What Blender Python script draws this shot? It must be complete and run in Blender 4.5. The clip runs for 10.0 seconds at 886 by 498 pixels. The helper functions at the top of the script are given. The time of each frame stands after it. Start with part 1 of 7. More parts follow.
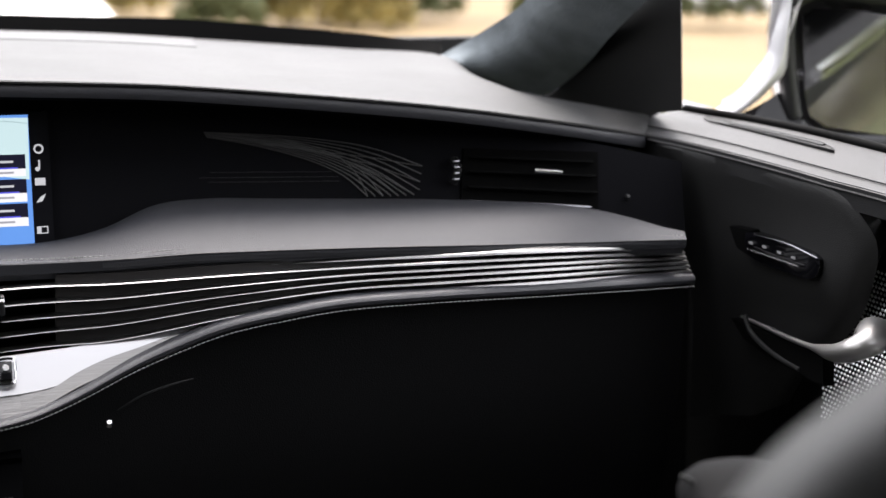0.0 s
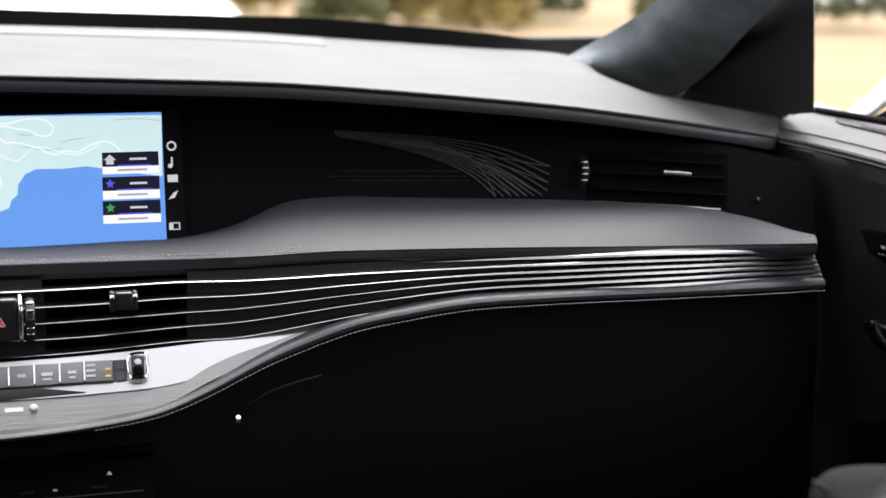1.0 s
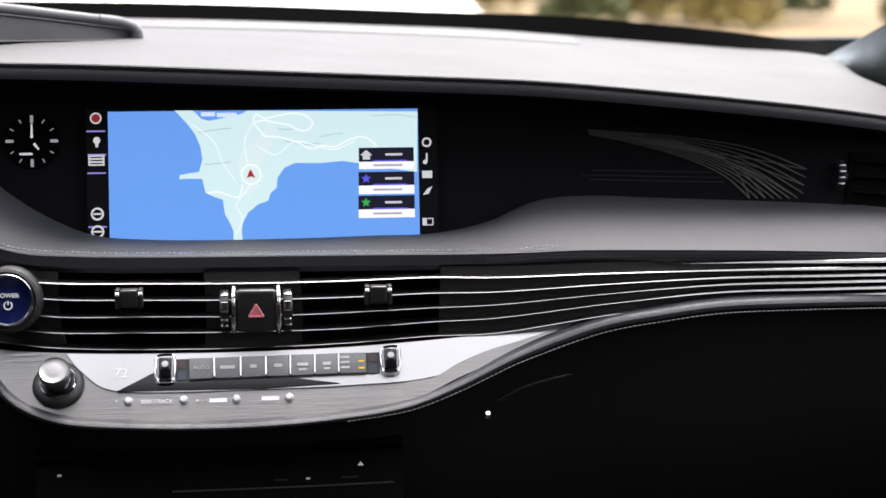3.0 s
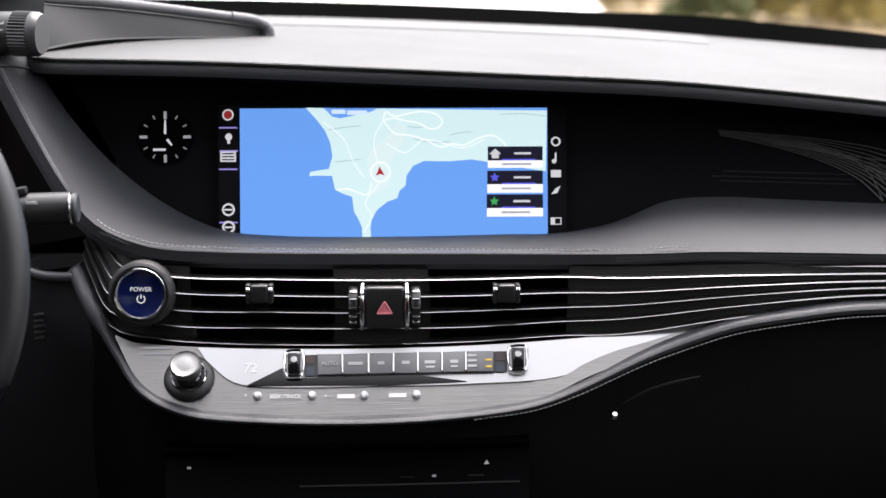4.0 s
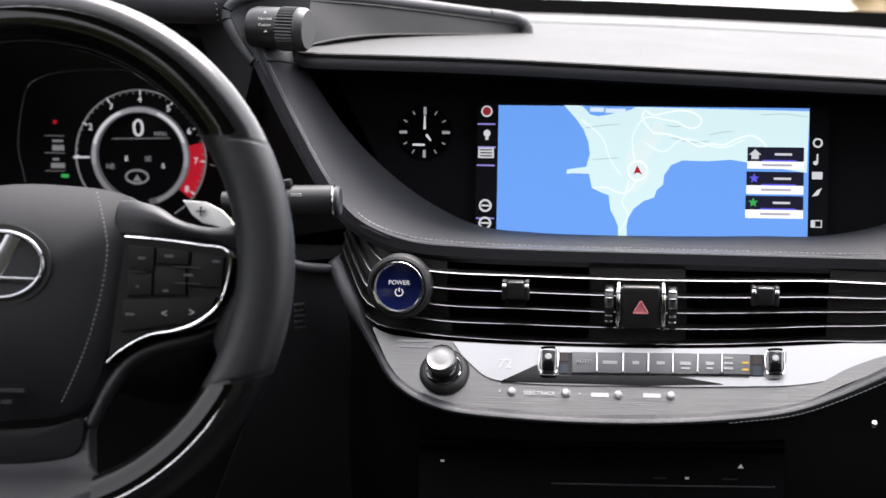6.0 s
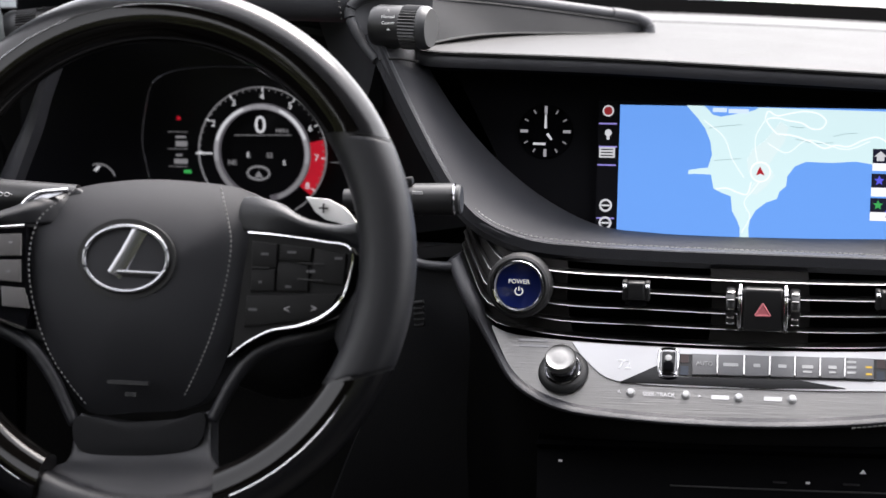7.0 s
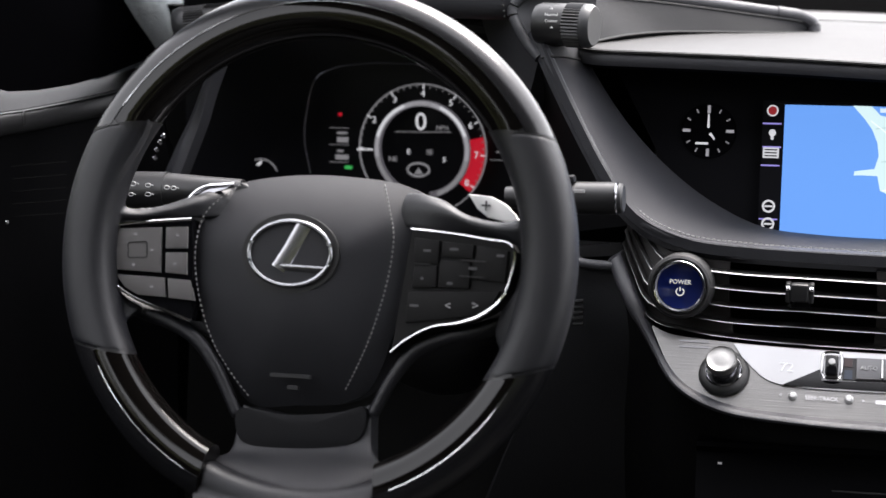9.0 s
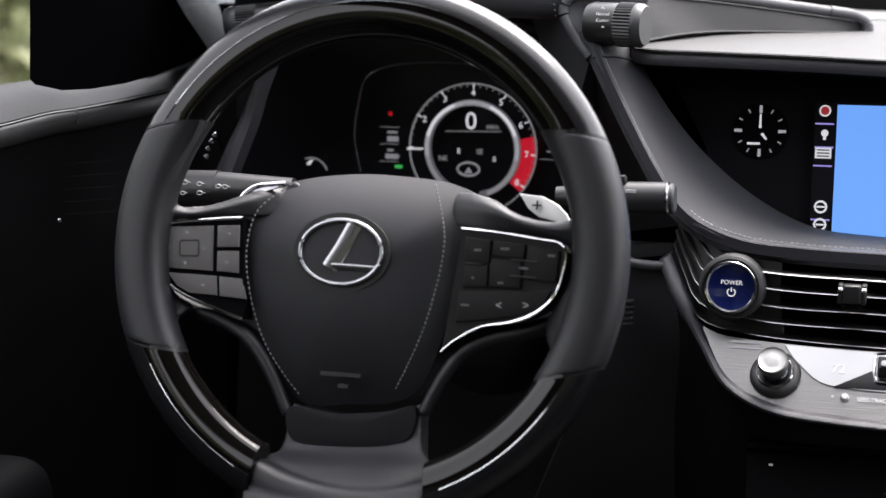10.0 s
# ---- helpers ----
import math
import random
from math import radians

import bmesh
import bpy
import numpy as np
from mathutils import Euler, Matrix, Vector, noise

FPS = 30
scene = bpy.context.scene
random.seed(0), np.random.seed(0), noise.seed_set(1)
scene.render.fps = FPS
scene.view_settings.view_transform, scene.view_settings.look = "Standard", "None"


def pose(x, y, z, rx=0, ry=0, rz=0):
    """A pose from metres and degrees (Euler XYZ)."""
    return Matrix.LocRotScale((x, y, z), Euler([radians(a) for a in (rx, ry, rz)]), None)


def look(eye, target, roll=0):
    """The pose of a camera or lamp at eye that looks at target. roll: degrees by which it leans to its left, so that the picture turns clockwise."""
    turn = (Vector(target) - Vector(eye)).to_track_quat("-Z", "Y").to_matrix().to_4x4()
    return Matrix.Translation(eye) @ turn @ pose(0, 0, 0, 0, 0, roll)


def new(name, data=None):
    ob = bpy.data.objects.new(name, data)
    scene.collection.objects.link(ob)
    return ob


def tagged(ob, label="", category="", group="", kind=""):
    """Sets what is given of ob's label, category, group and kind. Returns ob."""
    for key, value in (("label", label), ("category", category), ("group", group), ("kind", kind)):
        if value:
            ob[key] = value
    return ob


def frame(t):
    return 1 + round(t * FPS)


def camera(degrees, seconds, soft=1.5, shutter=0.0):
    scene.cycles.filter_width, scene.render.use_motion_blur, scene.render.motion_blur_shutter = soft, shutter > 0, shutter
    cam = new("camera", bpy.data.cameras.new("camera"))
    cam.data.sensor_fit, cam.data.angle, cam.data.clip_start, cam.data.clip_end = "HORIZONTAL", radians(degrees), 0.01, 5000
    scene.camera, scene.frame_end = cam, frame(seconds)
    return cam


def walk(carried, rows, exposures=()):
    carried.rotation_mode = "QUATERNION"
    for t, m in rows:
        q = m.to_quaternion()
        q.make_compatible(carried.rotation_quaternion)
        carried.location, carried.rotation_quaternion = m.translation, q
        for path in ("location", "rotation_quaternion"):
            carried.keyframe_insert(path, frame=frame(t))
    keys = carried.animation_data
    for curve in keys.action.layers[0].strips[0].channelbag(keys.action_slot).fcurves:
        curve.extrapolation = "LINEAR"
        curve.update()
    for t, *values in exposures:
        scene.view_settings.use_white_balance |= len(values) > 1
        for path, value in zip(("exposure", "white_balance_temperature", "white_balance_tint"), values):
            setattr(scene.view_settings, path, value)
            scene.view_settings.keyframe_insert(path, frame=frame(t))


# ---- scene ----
# Camera: a slow pan to the left on a tripod between the seats, the lens a hand's width ahead of the pivot.
cam = camera(27.41, 10.0, soft=1.45)
cam.data.dof.use_dof = True
cam.data.dof.focus_distance = 1.41
cam.data.dof.aperture_fstop = 6.0
ROWS = [
    (0, 0.0338, 0.1080, 1.1172, -16.952, -10.314, 0.022),
    (0.5, 0.0301, 0.1091, 1.1174, -15.019, -10.320, 0.018),
    (1, 0.0266, 0.1100, 1.1176, -13.150, -10.327, -0.004),
    (1.5, 0.0233, 0.1107, 1.1177, -11.434, -10.336, 0.010),
    (2, 0.0197, 0.1114, 1.1179, -9.551, -10.367, 0.000),
    (2.5, 0.0159, 0.1120, 1.1181, -7.611, -10.381, 0.011),
    (4, 0.0047, 0.1131, 1.1187, -1.864, -10.452, -0.026),
    (4.5, 0.0010, 0.1132, 1.1189, 0.000, -10.477, -0.022),
    (5, -0.0027, 0.1131, 1.1191, 1.878, -10.504, -0.028),
    (5.5, -0.0064, 0.1130, 1.1193, 3.775, -10.533, -0.009),
    (7, -0.0172, 0.1119, 1.1198, 9.293, -10.613, -0.032),
    (7.5, -0.0199, 0.1114, 1.1200, 10.675, -10.639, -0.039),
    (8, -0.0223, 0.1110, 1.1201, 11.942, -10.658, 0.018),
    (8.5, -0.0244, 0.1105, 1.1202, 13.038, -10.684, -0.029),
    (9, -0.0263, 0.1101, 1.1203, 14.042, -10.702, 0.022),
    (9.5, -0.0279, 0.1097, 1.1204, 14.862, -10.718, 0.026),
    (10, -0.0292, 0.1094, 1.1205, 15.526, -10.727, 0.065),
]
EXPOSURE = 2.30
walk(cam, [(t, pose(x, y, z, 90 + pitch, roll, yaw)) for t, x, y, z, yaw, pitch, roll in ROWS],
     exposures=[(0.0, EXPOSURE, 6480, 14), (2.5, EXPOSURE + 0.02, 6480, 14), (4.5, EXPOSURE + 0.08, 6480, 14), (8.0, EXPOSURE + 0.13, 6480, 14), (10.0, EXPOSURE + 0.18, 6480, 14)])

# ---- light: a bright, hazy day; daylight falls through the windscreen and the side windows ----
world = bpy.data.worlds.new("sky")
scene.world = world
world.use_nodes = True
wn = world.node_tree.nodes
sky = wn.new("ShaderNodeTexSky")
sky.sky_type = "NISHITA"
sky.sun_disc = False
sky.sun_elevation = radians(65)
sky.sun_rotation = radians(28)
sky.dust_density = 3.0
sky.air_density = 1.6
desat = wn.new("ShaderNodeHueSaturation")
desat.inputs["Saturation"].default_value = 0.12
world.node_tree.links.new(sky.outputs[0], desat.inputs["Color"])
world.node_tree.links.new(desat.outputs[0], wn["Background"].inputs[0])
wn["Background"].inputs[1].default_value = 0.155
sun = new("sun", bpy.data.lights.new("sun", "SUN"))
sun.data.energy = 1.45
sun.data.angle = radians(32)
sun.data.color = (1.0, 0.95, 0.88)
sun.matrix_basis = look((0, 0, 0), (-math.sin(radians(28)), -math.cos(radians(28)), -math.tan(radians(65))))

# ---- materials ----
MATS = {}


def mat(name, color, rough=0.5, metal=0.0, grain=0.0, grain_size=0.001, kind="leather", vary=0.12, coat=0.0, emit=0.0, spec=0.5, stretch=(1, 1, 1), streak=0.0):
    m = bpy.data.materials.new(name)
    m.use_nodes = True
    nt = m.node_tree
    n, l = nt.nodes, nt.links
    b = n["Principled BSDF"]
    b.inputs["Roughness"].default_value = rough
    b.inputs["Metallic"].default_value = metal
    b.inputs["Coat Weight"].default_value = coat
    b.inputs["Coat Roughness"].default_value = 0.05
    b.inputs["Specular IOR Level"].default_value = spec
    rgba = (*color, 1)
    b.inputs["Base Color"].default_value = tuple(c * (0.12 if emit else 1) for c in color) + (1,)
    if emit:
        b.inputs["Emission Color"].default_value = rgba
        b.inputs["Emission Strength"].default_value = emit * 0.308
    if vary or grain:
        co = n.new("ShaderNodeTexCoord")
        mp = n.new("ShaderNodeMapping")
        mp.inputs["Scale"].default_value = stretch
        l.new(co.outputs["Object"], mp.inputs[0])
    if vary:
        big = n.new("ShaderNodeTexNoise")
        big.inputs["Scale"].default_value = 9.0
        big.inputs["Detail"].default_value = 5.0
        l.new(mp.outputs[0], big.inputs["Vector"])
        mix = n.new("ShaderNodeMix")
        mix.data_type = "RGBA"
        mix.inputs[6].default_value = tuple(c * (1 - vary) for c in color) + (1,)
        mix.inputs[7].default_value = tuple(min(1, c * (1 + vary)) for c in color) + (1,)
        l.new(big.outputs[0], mix.inputs[0])
        if not emit:
            l.new(mix.outputs[2], b.inputs["Base Color"])
        rr = n.new("ShaderNodeMapRange")
        rr.inputs[3].default_value = max(0.02, rough * 0.88)
        rr.inputs[4].default_value = min(1, rough * 1.12)
        l.new(big.outputs[0], rr.inputs[0])
        l.new(rr.outputs[0], b.inputs["Roughness"])
    if grain:
        if kind == "leather":
            tex = n.new("ShaderNodeTexVoronoi")
            tex.feature = "DISTANCE_TO_EDGE"
            tex.inputs["Scale"].default_value = 1 / grain_size
            out = tex.outputs[0]
        else:
            tex = n.new("ShaderNodeTexNoise")
            tex.inputs["Scale"].default_value = 1 / grain_size
            tex.inputs["Detail"].default_value = 3.0
            out = tex.outputs[0]
        l.new(mp.outputs[0], tex.inputs["Vector"])
        if streak:
            mul = n.new("ShaderNodeMix")
            mul.data_type = "RGBA"
            mul.blend_type = "MULTIPLY"
            mul.inputs[0].default_value = 1.0
            ramp = n.new("ShaderNodeMapRange")
            ramp.inputs[1].default_value, ramp.inputs[2].default_value = 0.3, 0.7
            ramp.inputs[3].default_value, ramp.inputs[4].default_value = 1 - streak, 1 + streak
            l.new(out, ramp.inputs[0])
            l.new(mix.outputs[2], mul.inputs[6])
            l.new(ramp.outputs[0], mul.inputs[7])
            l.new(mul.outputs[2], b.inputs["Base Color"])
        bump = n.new("ShaderNodeBump")
        bump.inputs["Strength"].default_value = grain
        bump.inputs["Distance"].default_value = grain_size * 0.4
        l.new(out, bump.inputs["Height"])
        l.new(bump.outputs[0], b.inputs["Normal"])
    MATS[name] = m
    return m


leather = mat("black grained leather", (0.0390, 0.0395, 0.0450), 0.44, grain=0.5, grain_size=0.0016)
top_leather = mat("dash top leather", (0.034, 0.034, 0.0345), 0.62, grain=0.35, grain_size=0.0016, vary=0.05, spec=0.3)
lower_leather = mat("matt black lower trim", (0.0036, 0.0036, 0.004), 0.7, grain=0.4, grain_size=0.0018, spec=0.15)
wheel_leather = mat("smooth wheel leather", (0.0092, 0.0096, 0.0122), 0.47, grain=0.35, grain_size=0.0011)
soft_plastic = mat("soft black plastic", (0.018, 0.018, 0.019), 0.5, grain=0.3, grain_size=0.0012)
dark_plastic = mat("dark satin plastic", (0.012, 0.012, 0.013), 0.38, vary=0.06)
duct = mat("dark air duct", (0.0022, 0.0022, 0.0022), 0.85, vary=0.1, spec=0.05)
gloss_black = mat("gloss black panel", (0.004, 0.004, 0.005), 0.07, vary=0.0, spec=0.35)
glass_black = mat("smoked cover glass", (0.003, 0.003, 0.004), 0.10, vary=0.0, spec=0.3)
satin_metal = mat("satin aluminium", (0.62, 0.61, 0.60), 0.24, 1.0, vary=0.05)
blade_metal = mat("satin blade metal", (0.35, 0.348, 0.346), 0.34, 1.0, vary=0.06)
badge_metal = mat("dull badge chrome", (0.40, 0.402, 0.425), 0.24, 1.0, vary=0.03)
paddle_metal = mat("satin paddle metal", (0.86, 0.855, 0.85), 0.5, 0.0, vary=0.05)
chrome = mat("bright chrome", (0.78, 0.78, 0.79), 0.10, 1.0, vary=0.03)
dark_chrome = mat("dark chrome", (0.30, 0.30, 0.32), 0.18, 1.0, vary=0.03)
brushed = mat("brushed dark metal", (0.235, 0.23, 0.225), 0.36, 0.9, grain=0.4, grain_size=0.0009, kind="noise", vary=0.08, stretch=(0.03, 1, 1), streak=0.07)
mirror_trim = mat("polished silver trim", (0.50, 0.497, 0.505), 0.34, 0.95, vary=0.02)
wood = mat("dark lacquered wood", (0.0032, 0.0027, 0.0025), 0.06, grain=0.0, kind="noise", vary=0.45, stretch=(1, 6, 6), spec=0.32)
rim_shell = mat("satin black rim shell", (0.0075, 0.0075, 0.0085), 0.22, grain=0.1, grain_size=0.0011, spec=0.55)
strip_wood = mat("dark open grain wood", (0.015, 0.0132, 0.0132), 0.48, grain=0.3, grain_size=0.002, kind="noise", vary=0.3, stretch=(0.1, 1, 1))
thread = mat("grey thread", (0.36, 0.355, 0.345), 0.7, vary=0.0)
rubber = mat("black rubber seal", (0.008, 0.008, 0.008), 0.6, vary=0.08)
suede = mat("dark grey suede", (0.19, 0.212, 0.225), 0.95, grain=0.8, grain_size=0.006, kind="noise", vary=0.6, stretch=(3, 3, 3), spec=0.1)
frame_black = mat("black door frame trim", (0.006, 0.006, 0.006), 0.6, grain=0.3, grain_size=0.002, spec=0.2)
sill_leather = mat("door top leather", (0.024, 0.024, 0.025), 0.62, grain=0.45, grain_size=0.0018, spec=0.3)
carpet = mat("black carpet", (0.008, 0.008, 0.008), 0.95, grain=0.8, grain_size=0.003, kind="noise")
headlining = mat("grey headlining", (0.10, 0.101, 0.104), 0.9, grain=0.3, grain_size=0.003, kind="noise")
mesh_metal = mat("woven bright metal mesh", (0.80, 0.80, 0.79), 0.42, 0.75, vary=0.1)
# dark body paint lightened: the sky it mirrors is put into the colour
paint = mat("car paint lightened for sky", (0.30, 0.29, 0.30), 0.28, 0.6, coat=1.0, vary=0.04)
mirror_glass = mat("mirror glass", (0.80, 0.81, 0.82), 0.05, 1.0, vary=0.0)
white_print = mat("white printed mark", (0.72, 0.72, 0.72), 0.5, vary=0.0)
lit_white = mat("lit white mark", (0.85, 0.87, 0.9), 0.5, vary=0.0, emit=0.42)
# panel print is given a glow so it reads lighter than the plate
lit_text = mat("glowing panel print", (0.74, 0.74, 0.76), 0.5, vary=0.0, emit=0.75)
lit_mid = mat("half lit mark", (0.66, 0.66, 0.70), 0.5, vary=0.0, emit=0.25)
lit_grey = mat("dim lit mark", (0.5, 0.5, 0.52), 0.5, vary=0.0, emit=0.22)
lit_red = mat("lit red mark", (0.46, 0.005, 0.018), 0.5, vary=0.0, emit=0.55)
lit_green = mat("lit green mark", (0.05, 0.55, 0.12), 0.5, vary=0.0, emit=0.4)
lit_amber = mat("lit amber mark", (0.85, 0.55, 0.05), 0.5, vary=0.0, emit=0.6)
sea = mat("map sea on screen", (0.125, 0.31, 0.75), 0.3, vary=0.0, emit=0.72)
map_name = mat("map place name", (0.52, 0.64, 0.84), 0.3, vary=0.0, emit=0.80)
land = mat("map land on screen", (0.50, 0.66, 0.67), 0.3, vary=0.0, emit=0.82)
road_line = mat("map road on screen", (0.74, 0.80, 0.79), 0.3, vary=0.0, emit=0.8)
town = mat("map town on screen", (0.56, 0.68, 0.68), 0.3, vary=0.0, emit=0.80)
card_dark = mat("dark screen card", (0.012, 0.012, 0.03), 0.3, vary=0.0, emit=0.5)
card_pale = mat("pale screen card", (0.82, 0.82, 0.84), 0.3, vary=0.0, emit=0.75)
lit_blue = mat("lit blue mark", (0.10, 0.10, 0.75), 0.5, vary=0.0, emit=0.6)
screen_dark = mat("dark screen", (0.006, 0.006, 0.008), 0.35, vary=0.0, spec=0.15)
power_blue = mat("deep blue button", (0.008, 0.015, 0.095), 0.12, vary=0.0, coat=0.8)


# ---- mesh tools ----
EYE = Vector((0, 0, 1.12))


def thing(name, at, label, category, group="", kind=""):
    ob = new(name)
    ob.matrix_basis = Matrix.Translation(at)
    ob.empty_display_size = 0.05
    return tagged(ob, label, category, group, kind)


def mesh_of(name, bm, material, angle=38):
    bmesh.ops.remove_doubles(bm, verts=bm.verts, dist=1e-5)
    bmesh.ops.recalc_face_normals(bm, faces=bm.faces)
    me = bpy.data.meshes.new(name)
    bm.to_mesh(me)
    bm.free()
    me.materials.append(material)
    me.shade_smooth()
    me.set_sharp_from_angle(angle=radians(angle))
    return me


def part(name, bm, material, parent, label="", angle=38):
    """One mesh under a thing (an Empty) or under another part; the mesh is given in world places."""
    ob = new(name, mesh_of(name, bm, material, angle))
    if parent is not None:
        ob.parent = parent
        if parent.type == "EMPTY":
            ob.matrix_parent_inverse = parent.matrix_basis.inverted()
    return tagged(ob, label) if label else ob


def structure(name, bm, material, label, category, angle=38):
    return tagged(part(name, bm, material, None, "", angle), label, category, "", "structure")


def spline(pts, n, closed=False):
    """A smooth curve through the points, sampled evenly."""
    P = [Vector(p) for p in pts]
    if len(P) == 2 and not closed:
        return [P[0].lerp(P[1], i / (n - 1)) for i in range(n)]
    k = len(P)
    dense = []
    for i in range(k if closed else k - 1):
        if closed:
            a, b, c, d = P[(i - 1) % k], P[i], P[(i + 1) % k], P[(i + 2) % k]
        else:
            b, c = P[i], P[i + 1]
            a = P[i - 1] if i else b * 2 - c
            d = P[i + 2] if i + 2 < k else c * 2 - b
        t0 = 0.0
        t1 = t0 + max(1e-6, (b - a).length) ** 0.5
        t2 = t1 + max(1e-6, (c - b).length) ** 0.5
        t3 = t2 + max(1e-6, (d - c).length) ** 0.5
        for j in range(16):
            t = t1 + (t2 - t1) * j / 16
            A1 = a * ((t1 - t) / (t1 - t0)) + b * ((t - t0) / (t1 - t0))
            A2 = b * ((t2 - t) / (t2 - t1)) + c * ((t - t1) / (t2 - t1))
            A3 = c * ((t3 - t) / (t3 - t2)) + d * ((t - t2) / (t3 - t2))
            B1 = A1 * ((t2 - t) / (t2 - t0)) + A2 * ((t - t0) / (t2 - t0))
            B2 = A2 * ((t3 - t) / (t3 - t1)) + A3 * ((t - t1) / (t3 - t1))
            dense.append(B1 * ((t2 - t) / (t2 - t1)) + B2 * ((t - t1) / (t2 - t1)))
    dense.append(P[0].copy() if closed else P[-1].copy())
    run = [0.0]
    for i in range(1, len(dense)):
        run.append(run[-1] + (dense[i] - dense[i - 1]).length)
    out, j = [], 0
    m = n + 1 if closed else n
    for i in range(m):
        s = run[-1] * i / (m - 1)
        while j < len(run) - 2 and run[j + 1] < s:
            j += 1
        f = (s - run[j]) / max(1e-9, run[j + 1] - run[j])
        out.append(dense[j].lerp(dense[j + 1], min(1, max(0, f))))
    return out[:-1] if closed else out


def loft(curves, nu=48, nv=4, thick=0.006, toward=EYE, smooth=True):
    """A closed shell whose face runs through the curves and whose back lies thick behind it."""
    rows = [spline(c, nu) for c in curves]
    grid = []
    for i in range(nu):
        cross = [r[i] for r in rows]
        if smooth or len(cross) == 2:
            grid.append(spline(cross, nv * (len(cross) - 1) + 1))
        else:
            seq = []
            for a, b in zip(cross, cross[1:]):
                seq += [a.lerp(b, j / nv) for j in range(nv)]
            grid.append(seq + [cross[-1]])
    m = len(grid[0])
    nor = []
    for i in range(nu):
        for j in range(m):
            du = grid[min(i + 1, nu - 1)][j] - grid[max(i - 1, 0)][j]
            dv = grid[i][min(j + 1, m - 1)] - grid[i][max(j - 1, 0)]
            nor.append(du.cross(dv).normalized())
    mid = grid[nu // 2][m // 2]
    turn = 1 if sum((n.dot(toward - mid) for n in nor)) > 0 else -1
    bm = bmesh.new()
    front = [[bm.verts.new(p) for p in col] for col in grid]
    back = [[bm.verts.new(grid[i][j] - nor[i * m + j] * turn * thick) for j in range(m)] for i in range(nu)]
    for i in range(nu - 1):
        for j in range(m - 1):
            bm.faces.new((front[i][j], front[i + 1][j], front[i + 1][j + 1], front[i][j + 1]))
            bm.faces.new((back[i][j], back[i][j + 1], back[i + 1][j + 1], back[i + 1][j]))
    for i in range(nu - 1):
        for j in (0, m - 1):
            bm.faces.new((front[i][j], front[i + 1][j], back[i + 1][j], back[i][j]))
    for j in range(m - 1):
        for i in (0, nu - 1):
            bm.faces.new((front[i][j], front[i][j + 1], back[i][j + 1], back[i][j]))
    return bm


def sweep(path, profile, n=60, ends=True, swell=None):
    """Sweeps a closed profile of (across, towards the cabin) along a path that faces the cabin."""
    P = spline(path, n)
    bm = bmesh.new()
    rings = []
    for i, p in enumerate(P):
        t = (P[min(i + 1, n - 1)] - P[max(i - 1, 0)]).normalized()
        side = Vector((-t.z, 0, t.x)).normalized()
        k = swell(i / (n - 1)) if swell else 1
        rings.append([bm.verts.new(p + side * a * k + Vector((0, -b, 0))) for a, b in profile])
    q = len(profile)
    for a, b in zip(rings, rings[1:]):
        for j in range(q):
            bm.faces.new((a[j], a[(j + 1) % q], b[(j + 1) % q], b[j]))
    if ends:
        bm.faces.new(rings[0])
        bm.faces.new(rings[-1])
    return bm


def tube(path, r, n=40, seg=10, closed=False, taper=None, flat=1.0):
    P = spline(path, n, closed)
    bm = bmesh.new()
    rings = []
    up = Vector((0, 0, 1))
    for i, p in enumerate(P):
        if closed:
            t = (P[(i + 1) % n] - P[i - 1]).normalized()
        else:
            t = (P[min(i + 1, n - 1)] - P[max(i - 1, 0)]).normalized()
        ref = up if abs(t.dot(up)) < 0.9 else Vector((0, 1, 0))
        u = t.cross(ref).normalized()
        v = u.cross(t).normalized()
        k = r * (taper(i / (n - 1)) if taper else 1)
        rings.append([bm.verts.new(p + u * math.cos(2 * math.pi * j / seg) * k + v * math.sin(2 * math.pi * j / seg) * k * flat) for j in range(seg)])
    for i in range(n if closed else n - 1):
        a, b = rings[i], rings[(i + 1) % n]
        for j in range(seg):
            bm.faces.new((a[j], a[(j + 1) % seg], b[(j + 1) % seg], b[j]))
    if not closed:
        bm.faces.new(rings[0])
        bm.faces.new(rings[-1])
    return bm


def box(m, size, bevel=0.0, seg=2):
    bm = bmesh.new()
    bmesh.ops.create_cube(bm, size=1.0, matrix=Matrix.Diagonal((*size, 1)))
    if bevel:
        bmesh.ops.bevel(bm, geom=list(bm.edges), offset=bevel, segments=seg, profile=0.6, affect="EDGES")
    bm.transform(m)
    return bm


def lathe(m, profile, seg=40):
    """Turns (radius, height) pairs about the local z axis."""
    bm = bmesh.new()
    rings = []
    for r, h in profile:
        if r < 1e-6:
            rings.append([bm.verts.new((0, 0, h))])
        else:
            rings.append([bm.verts.new((r * math.cos(2 * math.pi * j / seg), r * math.sin(2 * math.pi * j / seg), h)) for j in range(seg)])
    for a, b in zip(rings, rings[1:]):
        for j in range(seg):
            k = (j + 1) % seg
            if len(a) == 1 and len(b) == 1:
                continue
            if len(a) == 1:
                bm.faces.new((a[0], b[j], b[k]))
            elif len(b) == 1:
                bm.faces.new((a[j], a[k], b[0]))
            else:
                bm.faces.new((a[j], a[k], b[k], b[j]))
    bm.transform(m)
    return bm


